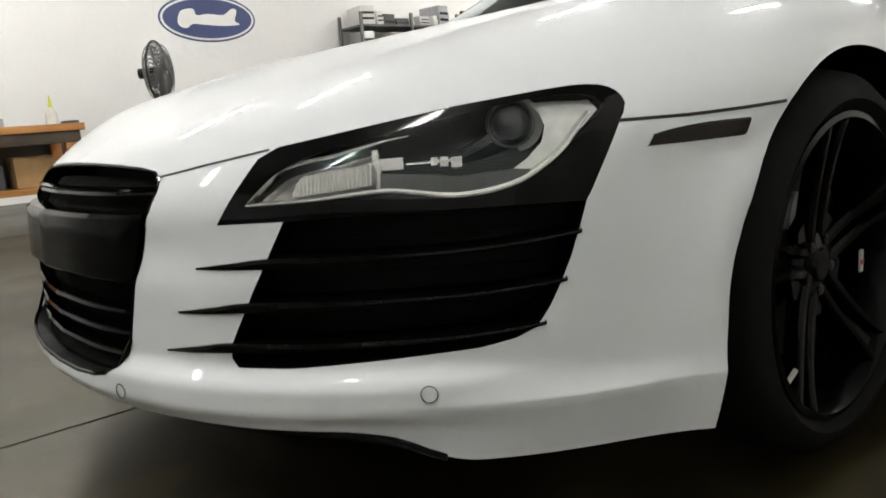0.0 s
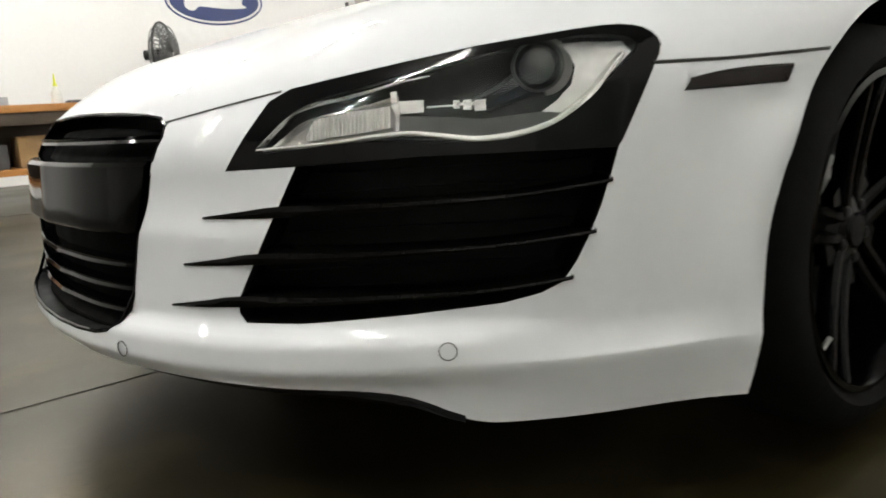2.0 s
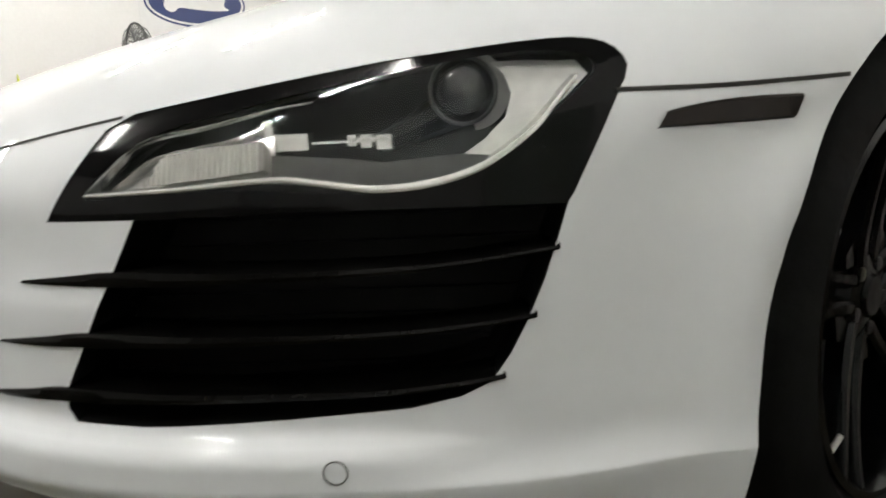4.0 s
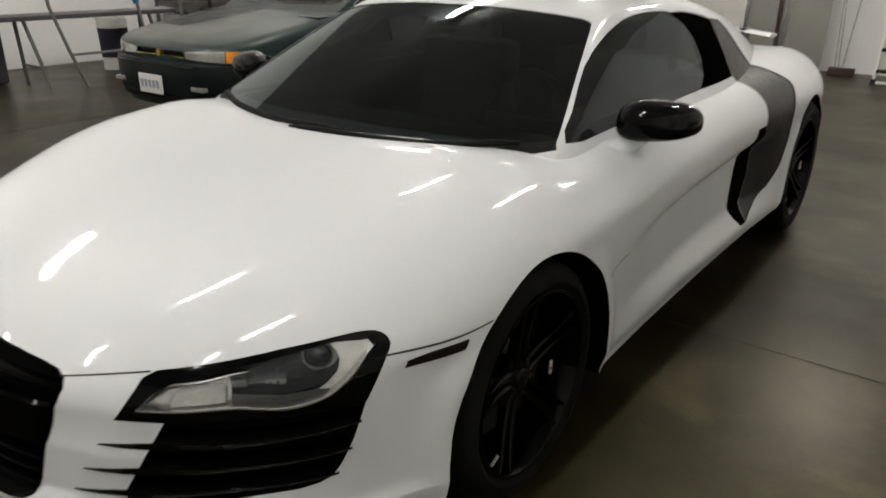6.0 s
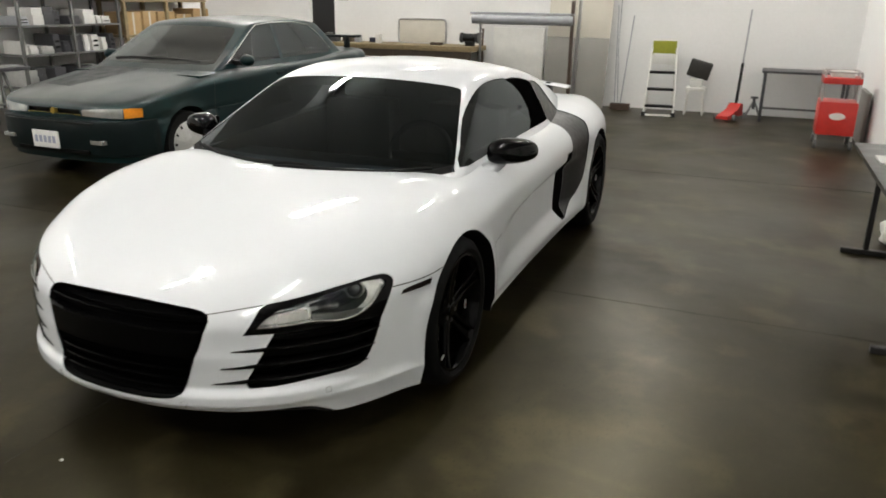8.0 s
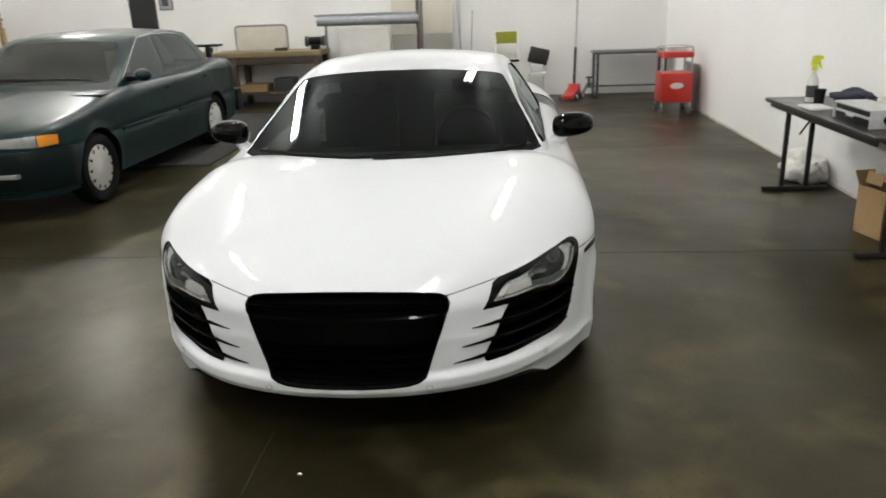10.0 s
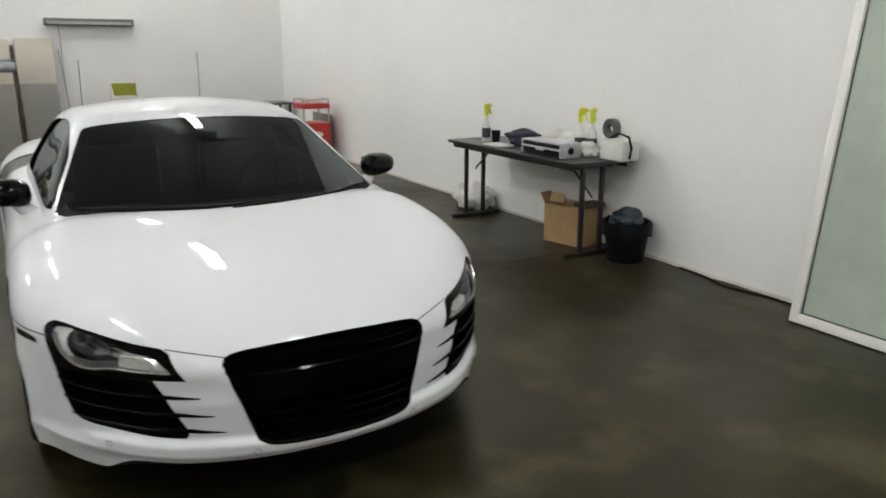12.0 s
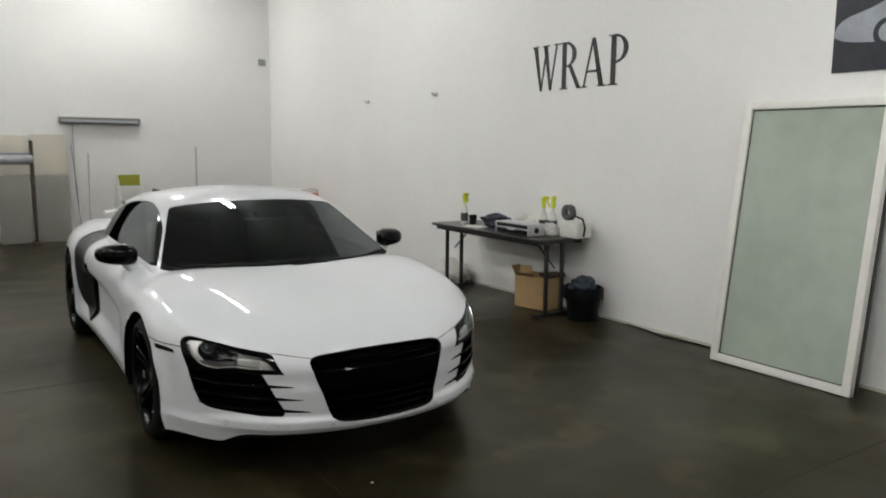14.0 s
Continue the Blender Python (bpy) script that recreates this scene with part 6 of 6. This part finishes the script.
workbench()
fr = thing("chrome_frame", "rounded chrome tube frame round a cream panel", "frame", (-3.40, 9.25, 0.88))
pts = []
for cx, cz, a0 in ((0.38, 0.34, 0), (-0.38, 0.34, 90), (-0.38, 0.06, 180), (0.38, 0.06, 270)):
    pts += [(cx + 0.06 * math.cos(radians(a0 + a)), 0, cz + 0.06 * math.sin(radians(a0 + a))) for a in (0, 30, 60, 90)]
tube_part("tube_frame", pts, 0.016, STEEL, fr, closed=True)
box_part("panel", (-0.42, -0.004, 0.02), (0.42, 0.004, 0.385), CREAM, fr, bevel=0.002)
random.seed(5)
for x, y, s, m, nm in ((-4.75, 9.1, (0.09, 0.07, 0.06), BROWN, "brown"), (-4.5, 9.0, (0.05, 0.05, 0.08), PALE_BIN, "grey"), (-4.28, 9.15, (0.06, 0.05, 0.05), CLOTH, "dark"), (-4.1, 9.0, (0.045, 0.045, 0.09), PAPER, "white"), (-3.0, 8.95, (0.10, 0.05, 0.03), DARK_WOOD, "brown"), (-4.95, 9.0, (0.06, 0.08, 0.05), DARK_GREY, "dark")):
    o = tagged(box_part("small_box", (x - s[0], y - s[1], 0.88), (x + s[0], y + s[1], 0.88 + s[2] * 1.6), m, bevel=0.008), f"small {nm} box among clutter on the bench", "box")
grinder = thing("bench_grinder", "black bench grinder bolted to the bench end", "grinder", (-2.45, 9.05, 0.88))
tube_part("motor", [(-0.10, 0, 0.13), (0.10, 0, 0.13)], 0.07, BLACK_SATIN, grinder, n=18)
box_part("base", (-0.07, -0.06, 0), (0.07, 0.06, 0.08), BLACK_SATIN, grinder)
for x in (-0.14, 0.14):
    tube_part("wheel", [(x - 0.015, 0, 0.13), (x + 0.015, 0, 0.13)], 0.085, DARK_GREY, grinder, n=22)
for x, w, h, m, lab in ((-4.8, 0.18, 0.2, DARK_GREY, "dark plastic crate on the low shelf"), (-4.3, 0.2, 0.14, DARK_WOOD, "brown wooden box on the low shelf"), (-3.5, 0.22, 0.12, CARD, "flat cardboard box on the low shelf"), (-3.0, 0.16, 0.2, DARK_GREY, "dark plastic crate on the low shelf"), (-2.65, 0.1, 0.16, PALE_BIN, "grey plastic tub on the low shelf")):
    tagged(box_part("stored_box", (x - w, 8.86, 0.24), (x + w, 9.25, 0.24 + h), m, bevel=0.01), lab, "box")
pic = thing("framed_picture", "small grey picture hung on the white wall", "picture", (-5.04, 9.45, 1.72))
box_part("frame", (-0.12, -0.015, -0.15), (0.12, 0, 0.15), GREY_METAL, pic)
box_part("image", (-0.10, -0.018, -0.13), (0.10, -0.0155, 0.13), PALE_BIN, pic, bevel=0)
box_part("dark_shape", (-0.07, -0.0205, -0.08), (0.05, -0.0185, 0.03), DARK_GREY, pic, bevel=0)


def step_ladder():
    l = thing("step_ladder", "white metal step ladder with black treads and a yellow top cloth", "ladder", (0.66, 8.95, 0), 6)
    for x in (-0.21, 0.21):
        tube_part("front_rail", [(x, -0.32, 0.0), (x * 0.82, 0.10, 1.05)], 0.016, FRAME_WHITE, l)
        tube_part("back_leg", [(x * 0.95, 0.36, 0.0), (x * 0.80, 0.12, 1.0)], 0.013, FRAME_WHITE, l)
        tube_part("foot", [(x, -0.34, 0.0), (x, -0.31, 0.045)], 0.034, BLACK_SATIN, l)
    for k in range(3):
        z = 0.08 + 0.235 * k
        y = -0.32 + 0.42 * z / 1.05
        box_part("tread", (-0.20 + 0.01 * k, y - 0.05, z + 0.05), (0.20 - 0.01 * k, y + 0.07, z + 0.085), BLACK_SATIN, l, "black rubber tread")
    box_part("front_panel", (-0.155, 0.048, 0.72), (0.155, 0.062, 0.88), FRAME_WHITE, l)
    tube_part("base_bar", [(-0.24, -0.33, 0.02), (0.24, -0.33, 0.02)], 0.016, FRAME_WHITE, l)
    box_part("cloth", (-0.17, 0.05, 0.86), (0.17, 0.085, 1.06), OLIVE, l, "bright yellow cloth", 0.01)
    box_part("top_tray", (-0.18, 0.06, 1.04), (0.18, 0.16, 1.065), FRAME_WHITE, l)


step_ladder()


def broom(x, lean, z, head):
    b = thing("broom", "broom with brown head and pale pole leaning on wall", "broom", (x, 9.12, 0))
    tube_part("pole", [(0, 0.0, 0.08), (lean, 0.29, z)], 0.010, PALE_BIN, b)
    box_part("head", (-0.15, -0.05, 0.05), (0.15, 0.05, 0.10), head, b, bevel=0.015)
    box_part("bristles", (-0.15, -0.045, 0.0), (0.15, 0.045, 0.055), BROWN, b, bevel=0.01)


broom(0.05, 0.06, 1.4, BROWN)
tagged(tube_part("pole", [(-0.05, 9.2, 0.0), (-0.14, 9.42, 1.55)], 0.008, PALE_BIN), "thin pale pole leaning on the wall", "pole")

stool = thing("tool_caddy", "white wire stool carrying a black tilted case", "stool", (1.15, 9.15, 0))
for x in (-0.13, 0.13):
    for y in (-0.1, 0.1):
        tube_part("leg", [(x, y, 0), (x * 0.85, y * 0.85, 0.36)], 0.011, FRAME_WHITE, stool)
box_part("seat", (-0.14, -0.12, 0.35), (0.14, 0.12, 0.40), FRAME_WHITE, stool)
tub = tagged(box_part("plastic_tub", (1.06, 9.06, 0.40), (1.24, 9.24, 0.53), CLEAR_PLASTIC, bevel=0.02), "milky plastic tub on the white stool", "tub")
DARK_CASE = material("dark_case", (0.022, 0.019, 0.016), 0.5, vary=0.6, scale=14, bump=0.3)
blackcase = thing("black_case", "black hard case tilted on top of the tub", "case", (1.14, 9.15, 0.52))
box_part("shell", (-0.16, -0.07, 0.02), (0.16, 0.07, 0.27), DARK_CASE, blackcase, bevel=0.02, m=Matrix.Rotation(radians(14), 4, "Y"))

jack = thing("floor_jack", "red hydraulic floor jack with an upright handle", "jack", (1.70, 8.90, 0), -18)
bm = bmesh.new()
bm_prism(bm, [(-0.36, 0.03), (-0.36, 0.075), (-0.20, 0.10), (0.0, 0.14), (0.10, 0.22), (0.17, 0.21), (0.2, 0.12), (0.22, 0.04)], -0.085, 0.085, lambda u, v, w: Vector((w, u, v)))
part("frame", bm, RED, jack)
for x in (-0.13, 0.13):
    for y in (-0.24, 0.18):
        tube_part("wheel", [(x - 0.02, y, 0.045), (x + 0.02, y, 0.045)], 0.045, GREY_METAL, jack, n=18)
tube_part("grip", [(0.0, 0.13, 0.2), (0.0, 0.19, 0.78)], 0.022, BLACK_SATIN, jack)
tube_part("handle", [(0.0, 0.188, 0.76), (0.0, 0.27, 1.52)], 0.011, PALE_BIN, jack)
js = thing("axle_stand", "small grey steel axle stand on the floor", "axle stand", (1.98, 9.05, 0))
for dx, dy in ((-0.11, -0.1), (0.11, -0.1), (-0.11, 0.1), (0.11, 0.1)):
    tube_part("leg", [(dx, dy, 0), (dx * 0.2, dy * 0.2, 0.22)], 0.013, GREY_METAL, js)
tube_part("column", [(0, 0, 0.14), (0, 0, 0.30)], 0.022, DARK_GREY, js)
box_part("saddle", (-0.05, -0.025, 0.29), (0.05, 0.025, 0.32), DARK_GREY, js)

mt = thing("metal_table", "plain grey metal table in the corner of the room", "table", (2.58, 9.05, 0))
box_part("tabletop", (-0.55, -0.30, 0.68), (0.60, 0.30, 0.71), DARK_GREY, mt)
for x in (-0.50, 0.55):
    for y in (-0.26, 0.26):
        box_part("leg", (x - 0.02, y - 0.02, 0), (x + 0.02, y + 0.02, 0.68), DARK_GREY, mt)
box_part("lower_rail", (-0.50, 0.25, 0.12), (0.55, 0.27, 0.15), GREY_METAL, mt)
tagged(box_part("grey_board", (3.19, 7.2, 0.0), (3.235, 7.9, 0.62), BOARD_GREY), "short brown-grey board standing against the wall", "board")

cart = thing("tool_cart", "red two-tier tool cart on castors", "cart", (2.88, 7.1, 0))
for x in (-0.185, 0.185):
    for y in (-0.20, 0.20):
        tube_part("post", [(x, y, 0.10), (x, y, 0.86)], 0.013, ALU, cart)
        tube_part("castor", [(x - 0.018, y, 0.05), (x + 0.018, y, 0.05)], 0.05, GREY_METAL, cart, n=16)
box_part("top_tray", (-0.20, -0.22, 0.74), (0.20, 0.22, 0.81), RED, cart, "red tray", 0.01)
box_part("drawer_box", (-0.20, -0.22, 0.16), (0.20, 0.22, 0.54), RED, cart, "red drawer box", 0.012)
bm = bmesh.new()
bm_prism(bm, [(0.085 * math.cos(a), 0.38 + 0.04 * math.sin(a)) for a in np.linspace(0, 2 * math.pi, 25)[:-1]], -0.2245, -0.2215, lambda u, v, w: Vector((u, w, v)))
part("emblem", bm, PAPER, cart, "pale oval emblem")
for p0, p1 in (((-0.185, -0.20), (0.185, -0.20)), ((-0.185, 0.20), (0.185, 0.20)), ((-0.185, -0.20), (-0.185, 0.20)), ((0.185, -0.20), (0.185, 0.20))):
    tube_part("guard_rail", [(*p0, 0.87), (*p1, 0.87)], 0.009, ALU, cart)
tagged(box_part("clear_tray", (2.76, 6.98, 0.81), (3.0, 7.2, 0.875), CLEAR_PLASTIC, bevel=0.01), "shallow pale plastic tray on the red cart", "tray")

# ---------------------------------------------------------------- the far side of the workshop
tagged(box_part("floor_mat", (-4.9, 4.15, 0.0), (-2.5, 8.0, 0.012), MAT_RUBBER), "black rubber mat under the saloon's rear wheels", "mat")
bm = bmesh.new()
sign = thing("oval_sign", "white sheet bearing a blue oval with a white rim", "sign", (-8.195, 2.92, 2.10))
box_part("sheet", (0, -0.72, -0.52), (0.004, 0.72, 0.45), SIGN_WHITE, sign, bevel=0)
for nm, ry, rz, x0, mat in (("oval_edge", 0.66, 0.30, 0.0045, BLUE_SIGN), ("oval_rim", 0.635, 0.275, 0.008, SIGN_WHITE), ("oval_field", 0.605, 0.25, 0.0115, BLUE_SIGN)):
    bm = bmesh.new()
    bm_prism(bm, [(ry * math.cos(a), rz * math.sin(a)) for a in np.linspace(0, 2 * math.pi, 49)[:-1]], x0, x0 + 0.003, lambda u, v, w: Vector((w, u, v)))
    part(nm, bm, mat, sign)
# a plain white flourish in place of the script
bm = bmesh.new()
bm_prism(bm, smooth_poly([(-0.42, -0.04), (-0.36, 0.09), (-0.2, 0.12), (-0.16, 0.04), (0.0, 0.06), (0.2, 0.05), (0.33, 0.13), (0.40, 0.11), (0.36, -0.02), (0.42, -0.07), (0.2, -0.09), (-0.05, -0.08), (-0.22, -0.07), (-0.3, -0.12), (-0.38, -0.11)], 4), 0.015, 0.018, lambda u, v, w: Vector((w, u, v)))
part("flourish", bm, SIGN_WHITE, sign)

fan = thing("pedestal_fan", "black pedestal fan with a round wire guard", "fan", (-6.9, 1.66, 0), 50)
tube_part("pole", [(0, 0, 0.03), (0, 0, 1.1)], 0.02, BLACK_METAL, fan)
bm = bmesh.new()
bm_lathe(bm, [(0.003, 0), (0.22, 0), (0.22, 0.02), (0.05, 0.05), (0.003, 0.05)], 28, "z")
part("base", bm, BLACK_METAL, fan)
guard = tube_part("guard_ring", [(0.05, 0.33 * math.cos(a), 1.32 + 0.33 * math.sin(a)) for a in np.linspace(0, 2 * math.pi, 33)[:-1]], 0.012, BLACK_METAL, fan, closed=True)
for dx in (0.0, 0.11):
    for r in (0.06, 0.11, 0.155, 0.20, 0.245, 0.29):
        tube_part("guard_wire", [(dx + 0.03 * (1 - r / 0.33) * (1 if dx else -1), r * math.cos(a), 1.32 + r * math.sin(a)) for a in np.linspace(0, 2 * math.pi, 25)[:-1]], 0.006, GREY_METAL, fan, n=5, closed=True)
for k in range(44):
    a = 2 * math.pi * k / 44
    tube_part("guard_spoke", [(0.15, 0.03 * math.cos(a), 1.32 + 0.03 * math.sin(a)), (0.13, 0.20 * math.cos(a), 1.32 + 0.20 * math.sin(a)), (0.05, 0.33 * math.cos(a), 1.32 + 0.33 * math.sin(a)), (-0.04, 0.20 * math.cos(a), 1.32 + 0.20 * math.sin(a))], 0.0045, GREY_METAL, fan, n=4)
for k in range(4):
    bm = bmesh.new()
    bm_prism(bm, smooth_poly([(0.03, -0.02), (0.27, -0.09), (0.28, 0.07), (0.05, 0.03)], 3), 0.0, 0.004, lambda u, v, w: Vector((w + 0.05 + 0.25 * v, u, v)))
    bmesh.ops.transform(bm, matrix=Matrix.Translation((0, 0, 1.32)) @ Matrix.Rotation(k * math.pi / 2 + 0.5, 4, "X"), verts=bm.verts[:])
    part("blade", bm, DARK_GREY, fan)
tube_part("motor", [(-0.16, 0, 1.32), (0.02, 0, 1.32)], 0.055, BLACK_SATIN, fan, n=18)

wb = thing("orange_workbench", "orange-brown timber workbench with a low shelf", "workbench", (-5.75, -0.75, 0))
box_part("benchtop", (-0.35, -1.25, 0.74), (0.35, 1.24, 0.80), ORANGE_WOOD, wb)
box_part("apron", (0.30, -1.2, 0.64), (0.33, 1.2, 0.74), DARK_WOOD, wb)
for x in (-0.28, 0.28):
    for y in (-1.15, 0.0, 1.12):
        box_part("leg", (x - 0.045, y - 0.045, 0), (x + 0.045, y + 0.045, 0.74), ORANGE_WOOD, wb)
box_part("shelf", (-0.32, -1.2, 0.24), (0.34, 1.2, 0.29), ORANGE_WOOD, wb)
box_part("back_panel", (-0.33, -1.2, 0.29), (-0.30, 1.2, 0.74), DARK_WOOD, wb)
bt = thing("glue_bottle", "white bottle with a thin yellow-green nozzle", "bottle", (-5.65, 0.30, 0.80))
bm = bmesh.new()
bm_lathe(bm, [(0.003, 0), (0.045, 0), (0.047, 0.01), (0.047, 0.10), (0.02, 0.14), (0.016, 0.15), (0.003, 0.15)], 20, "z")
part("flask", bm, CLEAR_PLASTIC, bt)
bm = bmesh.new()
bm_lathe(bm, [(0.003, 0.15), (0.02, 0.15), (0.012, 0.18), (0.005, 0.25), (0.003, 0.25)], 16, "z")
part("nozzle", bm, YELLOW, bt)
tagged(box_part("small_box", (-5.9, -0.25, 0.80), (-5.75, -0.05, 0.88), PALE_BIN, bevel=0.01), "small grey box on the orange bench", "box")
tagged(box_part("dark_tray", (-5.65, 0.36, 0.80), (-5.48, 0.47, 0.825), DARK_GREY, bevel=0.006), "flat dark tray on the orange bench", "tray")
for y, h, m in ((-0.3, 0.2, DARK_GREY), (0.1, 0.26, CARD), (-0.9, 0.2, DARK_WOOD)):
    tagged(box_part("stored_box", (-5.95, y - 0.16, 0.29), (-5.6, y + 0.16, 0.29 + h), m, bevel=0.01), "box stored on the bench's low shelf", "box")

pt = thing("padded_stand", "steel work stand with a blue foam-padded rail", "stand", (-6.3, 3.2, 0))
tube_part("blue_rail", [(0.0, -0.76, 1.045), (0.0, -0.71, 1.075), (0.0, -0.60, 1.10), (0.0, -0.25, 1.112), (0.0, 0.08, 1.11), (0.0, 0.16, 1.08), (0.0, 0.215, 1.01), (0.0, 0.26, 0.84)], 0.034, BLUE_PAD, pt, "blue foam-padded rail", 14)
tube_part("steel_leg", [(0.0, -0.75, 1.05), (0.0, -0.73, 0.84), (0.05, -0.62, 0.4), (0.1, -0.5, 0.0)], 0.018, GREY_METAL, pt)
tube_part("steel_leg", [(0.0, 0.27, 0.84), (0.05, 0.3, 0.4), (0.1, 0.34, 0.0)], 0.018, GREY_METAL, pt)
tube_part("cross_bar", [(0.06, -0.60, 0.35), (0.06, 0.30, 0.35)], 0.014, GREY_METAL, pt)
bt2 = thing("trestle_bench", "narrow dark trestle bench with grey steel legs", "bench", (-6.65, 3.0, 0))
box_part("benchtop", (-0.22, -1.1, 0.70), (0.22, 1.05, 0.745), DARK_GREY, bt2, "dark grey top")
for y in (-0.7, 0.75):
    for x in (-0.2, 0.2):
        tube_part("leg", [(x * 0.5, y, 0.70), (x * 1.3, y + 0.1, 0.0)], 0.02, GREY_METAL, bt2)
    tube_part("stretcher", [(-0.2, y + 0.06, 0.22), (0.2, y + 0.06, 0.22)], 0.014, GREY_METAL, bt2)
tagged(box_part("steel_offcut", (-6.7, 3.55, 0.745), (-6.5, 4.0, 0.76), ALU, bevel=0.003), "flat bright metal offcut on the trestle bench", "offcut")
bk = thing("white_bucket", "tall white plastic bucket with a dark printed label", "bucket", (-7.3, 3.7, 0))
bm = bmesh.new()
bm_lathe(bm, [(0.003, 0), (0.155, 0), (0.178, 0.60), (0.185, 0.62), (0.172, 0.62), (0.15, 0.01), (0.003, 0.01)], 30, "z")
part("tub", bm, CLEAR_PLASTIC, bk)
bm = bmesh.new()
bm_lathe(bm, [(0.163, 0.15), (0.1765, 0.5)], 30, "z")
part("label_band", rim_open(bm), CLOTH, bk)
dl = thing("hand_truck", "dark hand truck carrying a black box", "hand truck", (-7.2, 2.05, 0))
tube_part("frame", [(0, -0.16, 0.1), (0, -0.16, 0.9), (0, -0.08, 1.0), (0, 0.08, 1.0), (0, 0.16, 0.9), (0, 0.16, 0.1)], 0.016, BLACK_METAL, dl)
box_part("toe_plate", (0, -0.18, 0.02), (0.2, 0.18, 0.04), BLACK_METAL, dl)
for y in (-0.2, 0.2):
    tube_part("wheel", [(-0.05, y - 0.02, 0.1), (-0.05, y + 0.02, 0.1)], 0.1, RUBBER, dl, n=18)
tagged(box_part("black_box", (-7.18, 1.87, 0.04), (-6.95, 2.23, 0.62), DARK_GREY, bevel=0.015), "tall black box standing on the hand truck", "box")


def wire_rack(y0, y1, zs):
    r = thing("wire_rack", "grey metal rack packed with bins and parts", "rack", (-7.85, 0, 0))
    for y in (y0, (y0 + y1) / 2, y1):
        for x in (-0.28, 0.28):
            box_part("upright", (x - 0.02, y - 0.02, 0), (x + 0.02, y + 0.02, 2.15), GREY_METAL, r)
    for z in zs:
        box_part("shelf", (-0.3, y0, z), (0.3, y1, z + 0.03), GREY_METAL, r)


wire_rack(4.9, 6.7, (0.3, 0.75, 1.15, 1.55, 1.95))
random.seed(11)
for z in (0.33, 0.78, 1.18, 1.58, 1.98):
    y = 4.94
    while y < 6.55:
        w = random.uniform(0.09, 0.26)
        h = random.uniform(0.10, 0.33)
        m, lab = random.choice(((PALE_BIN, "grey plastic parts bin on the metal rack"), (DARK_GREY, "dark plastic parts bin on the metal rack"), (PAPER, "white box on the metal rack"), (ALU, "bright metal tray on the rack"), (DARK_GREY, "dark plastic parts bin on the metal rack"), (PAPER, "white box on the metal rack")))
        bn = thing("parts_bin", lab, "bin", (-7.83 + random.uniform(-0.04, 0.05), y + w / 2, z), random.uniform(-8, 8))
        box_part("front", (0.2, -w / 2 + 0.006, 0), (0.215, w / 2 - 0.006, h * 0.6), m, bn, bevel=0.003)
        box_part("tray", (-0.22, -w / 2 + 0.006, 0), (0.2, w / 2 - 0.006, h), m, bn, bevel=0.01)
        for k in range(random.choice((0, 0, 1, 2))):
            zz = h * (0.25 + 0.3 * k)
            box_part("slot", (0.2152, -w / 2 + 0.02, zz), (0.2165, w / 2 - 0.02, zz + h * 0.12), BLACK_SATIN, bn, bevel=0)
        y += w + random.uniform(0.0, 0.06)
ws = thing("wooden_shelf", "pale timber shelf unit stacked with cardboard boxes", "shelf", (-7.8, 7.75, 0))
for y in (-0.95, 0.0, 0.95):
    for x in (-0.26, 0.26):
        box_part("upright", (x - 0.03, y - 0.03, 0), (x + 0.03, y + 0.03, 2.2), WOOD, ws)
for z in (0.35, 0.95, 1.5, 2.0):
    box_part("shelf_board", (-0.3, -1.0, z), (0.3, 1.0, z + 0.04), WOOD, ws)
for z in (0.39, 0.99, 1.54):
    y = 6.82
    while y < 8.5:
        w, h = random.uniform(0.28, 0.45), random.uniform(0.28, 0.40)
        cb = thing("cardboard_box", "brown cardboard box on the timber shelf", "box", (-7.8, y + w / 2, z), 0, "stored cartons")
        box_part("carton", (-0.22, -w / 2 + 0.01, 0), (0.24, w / 2 - 0.01, h), CARD, cb, bevel=0.004)
        box_part("tape", (0.2405, -0.02, 0), (0.2415, 0.02, h), BEIGE, cb, bevel=0)
        y += w + 0.03
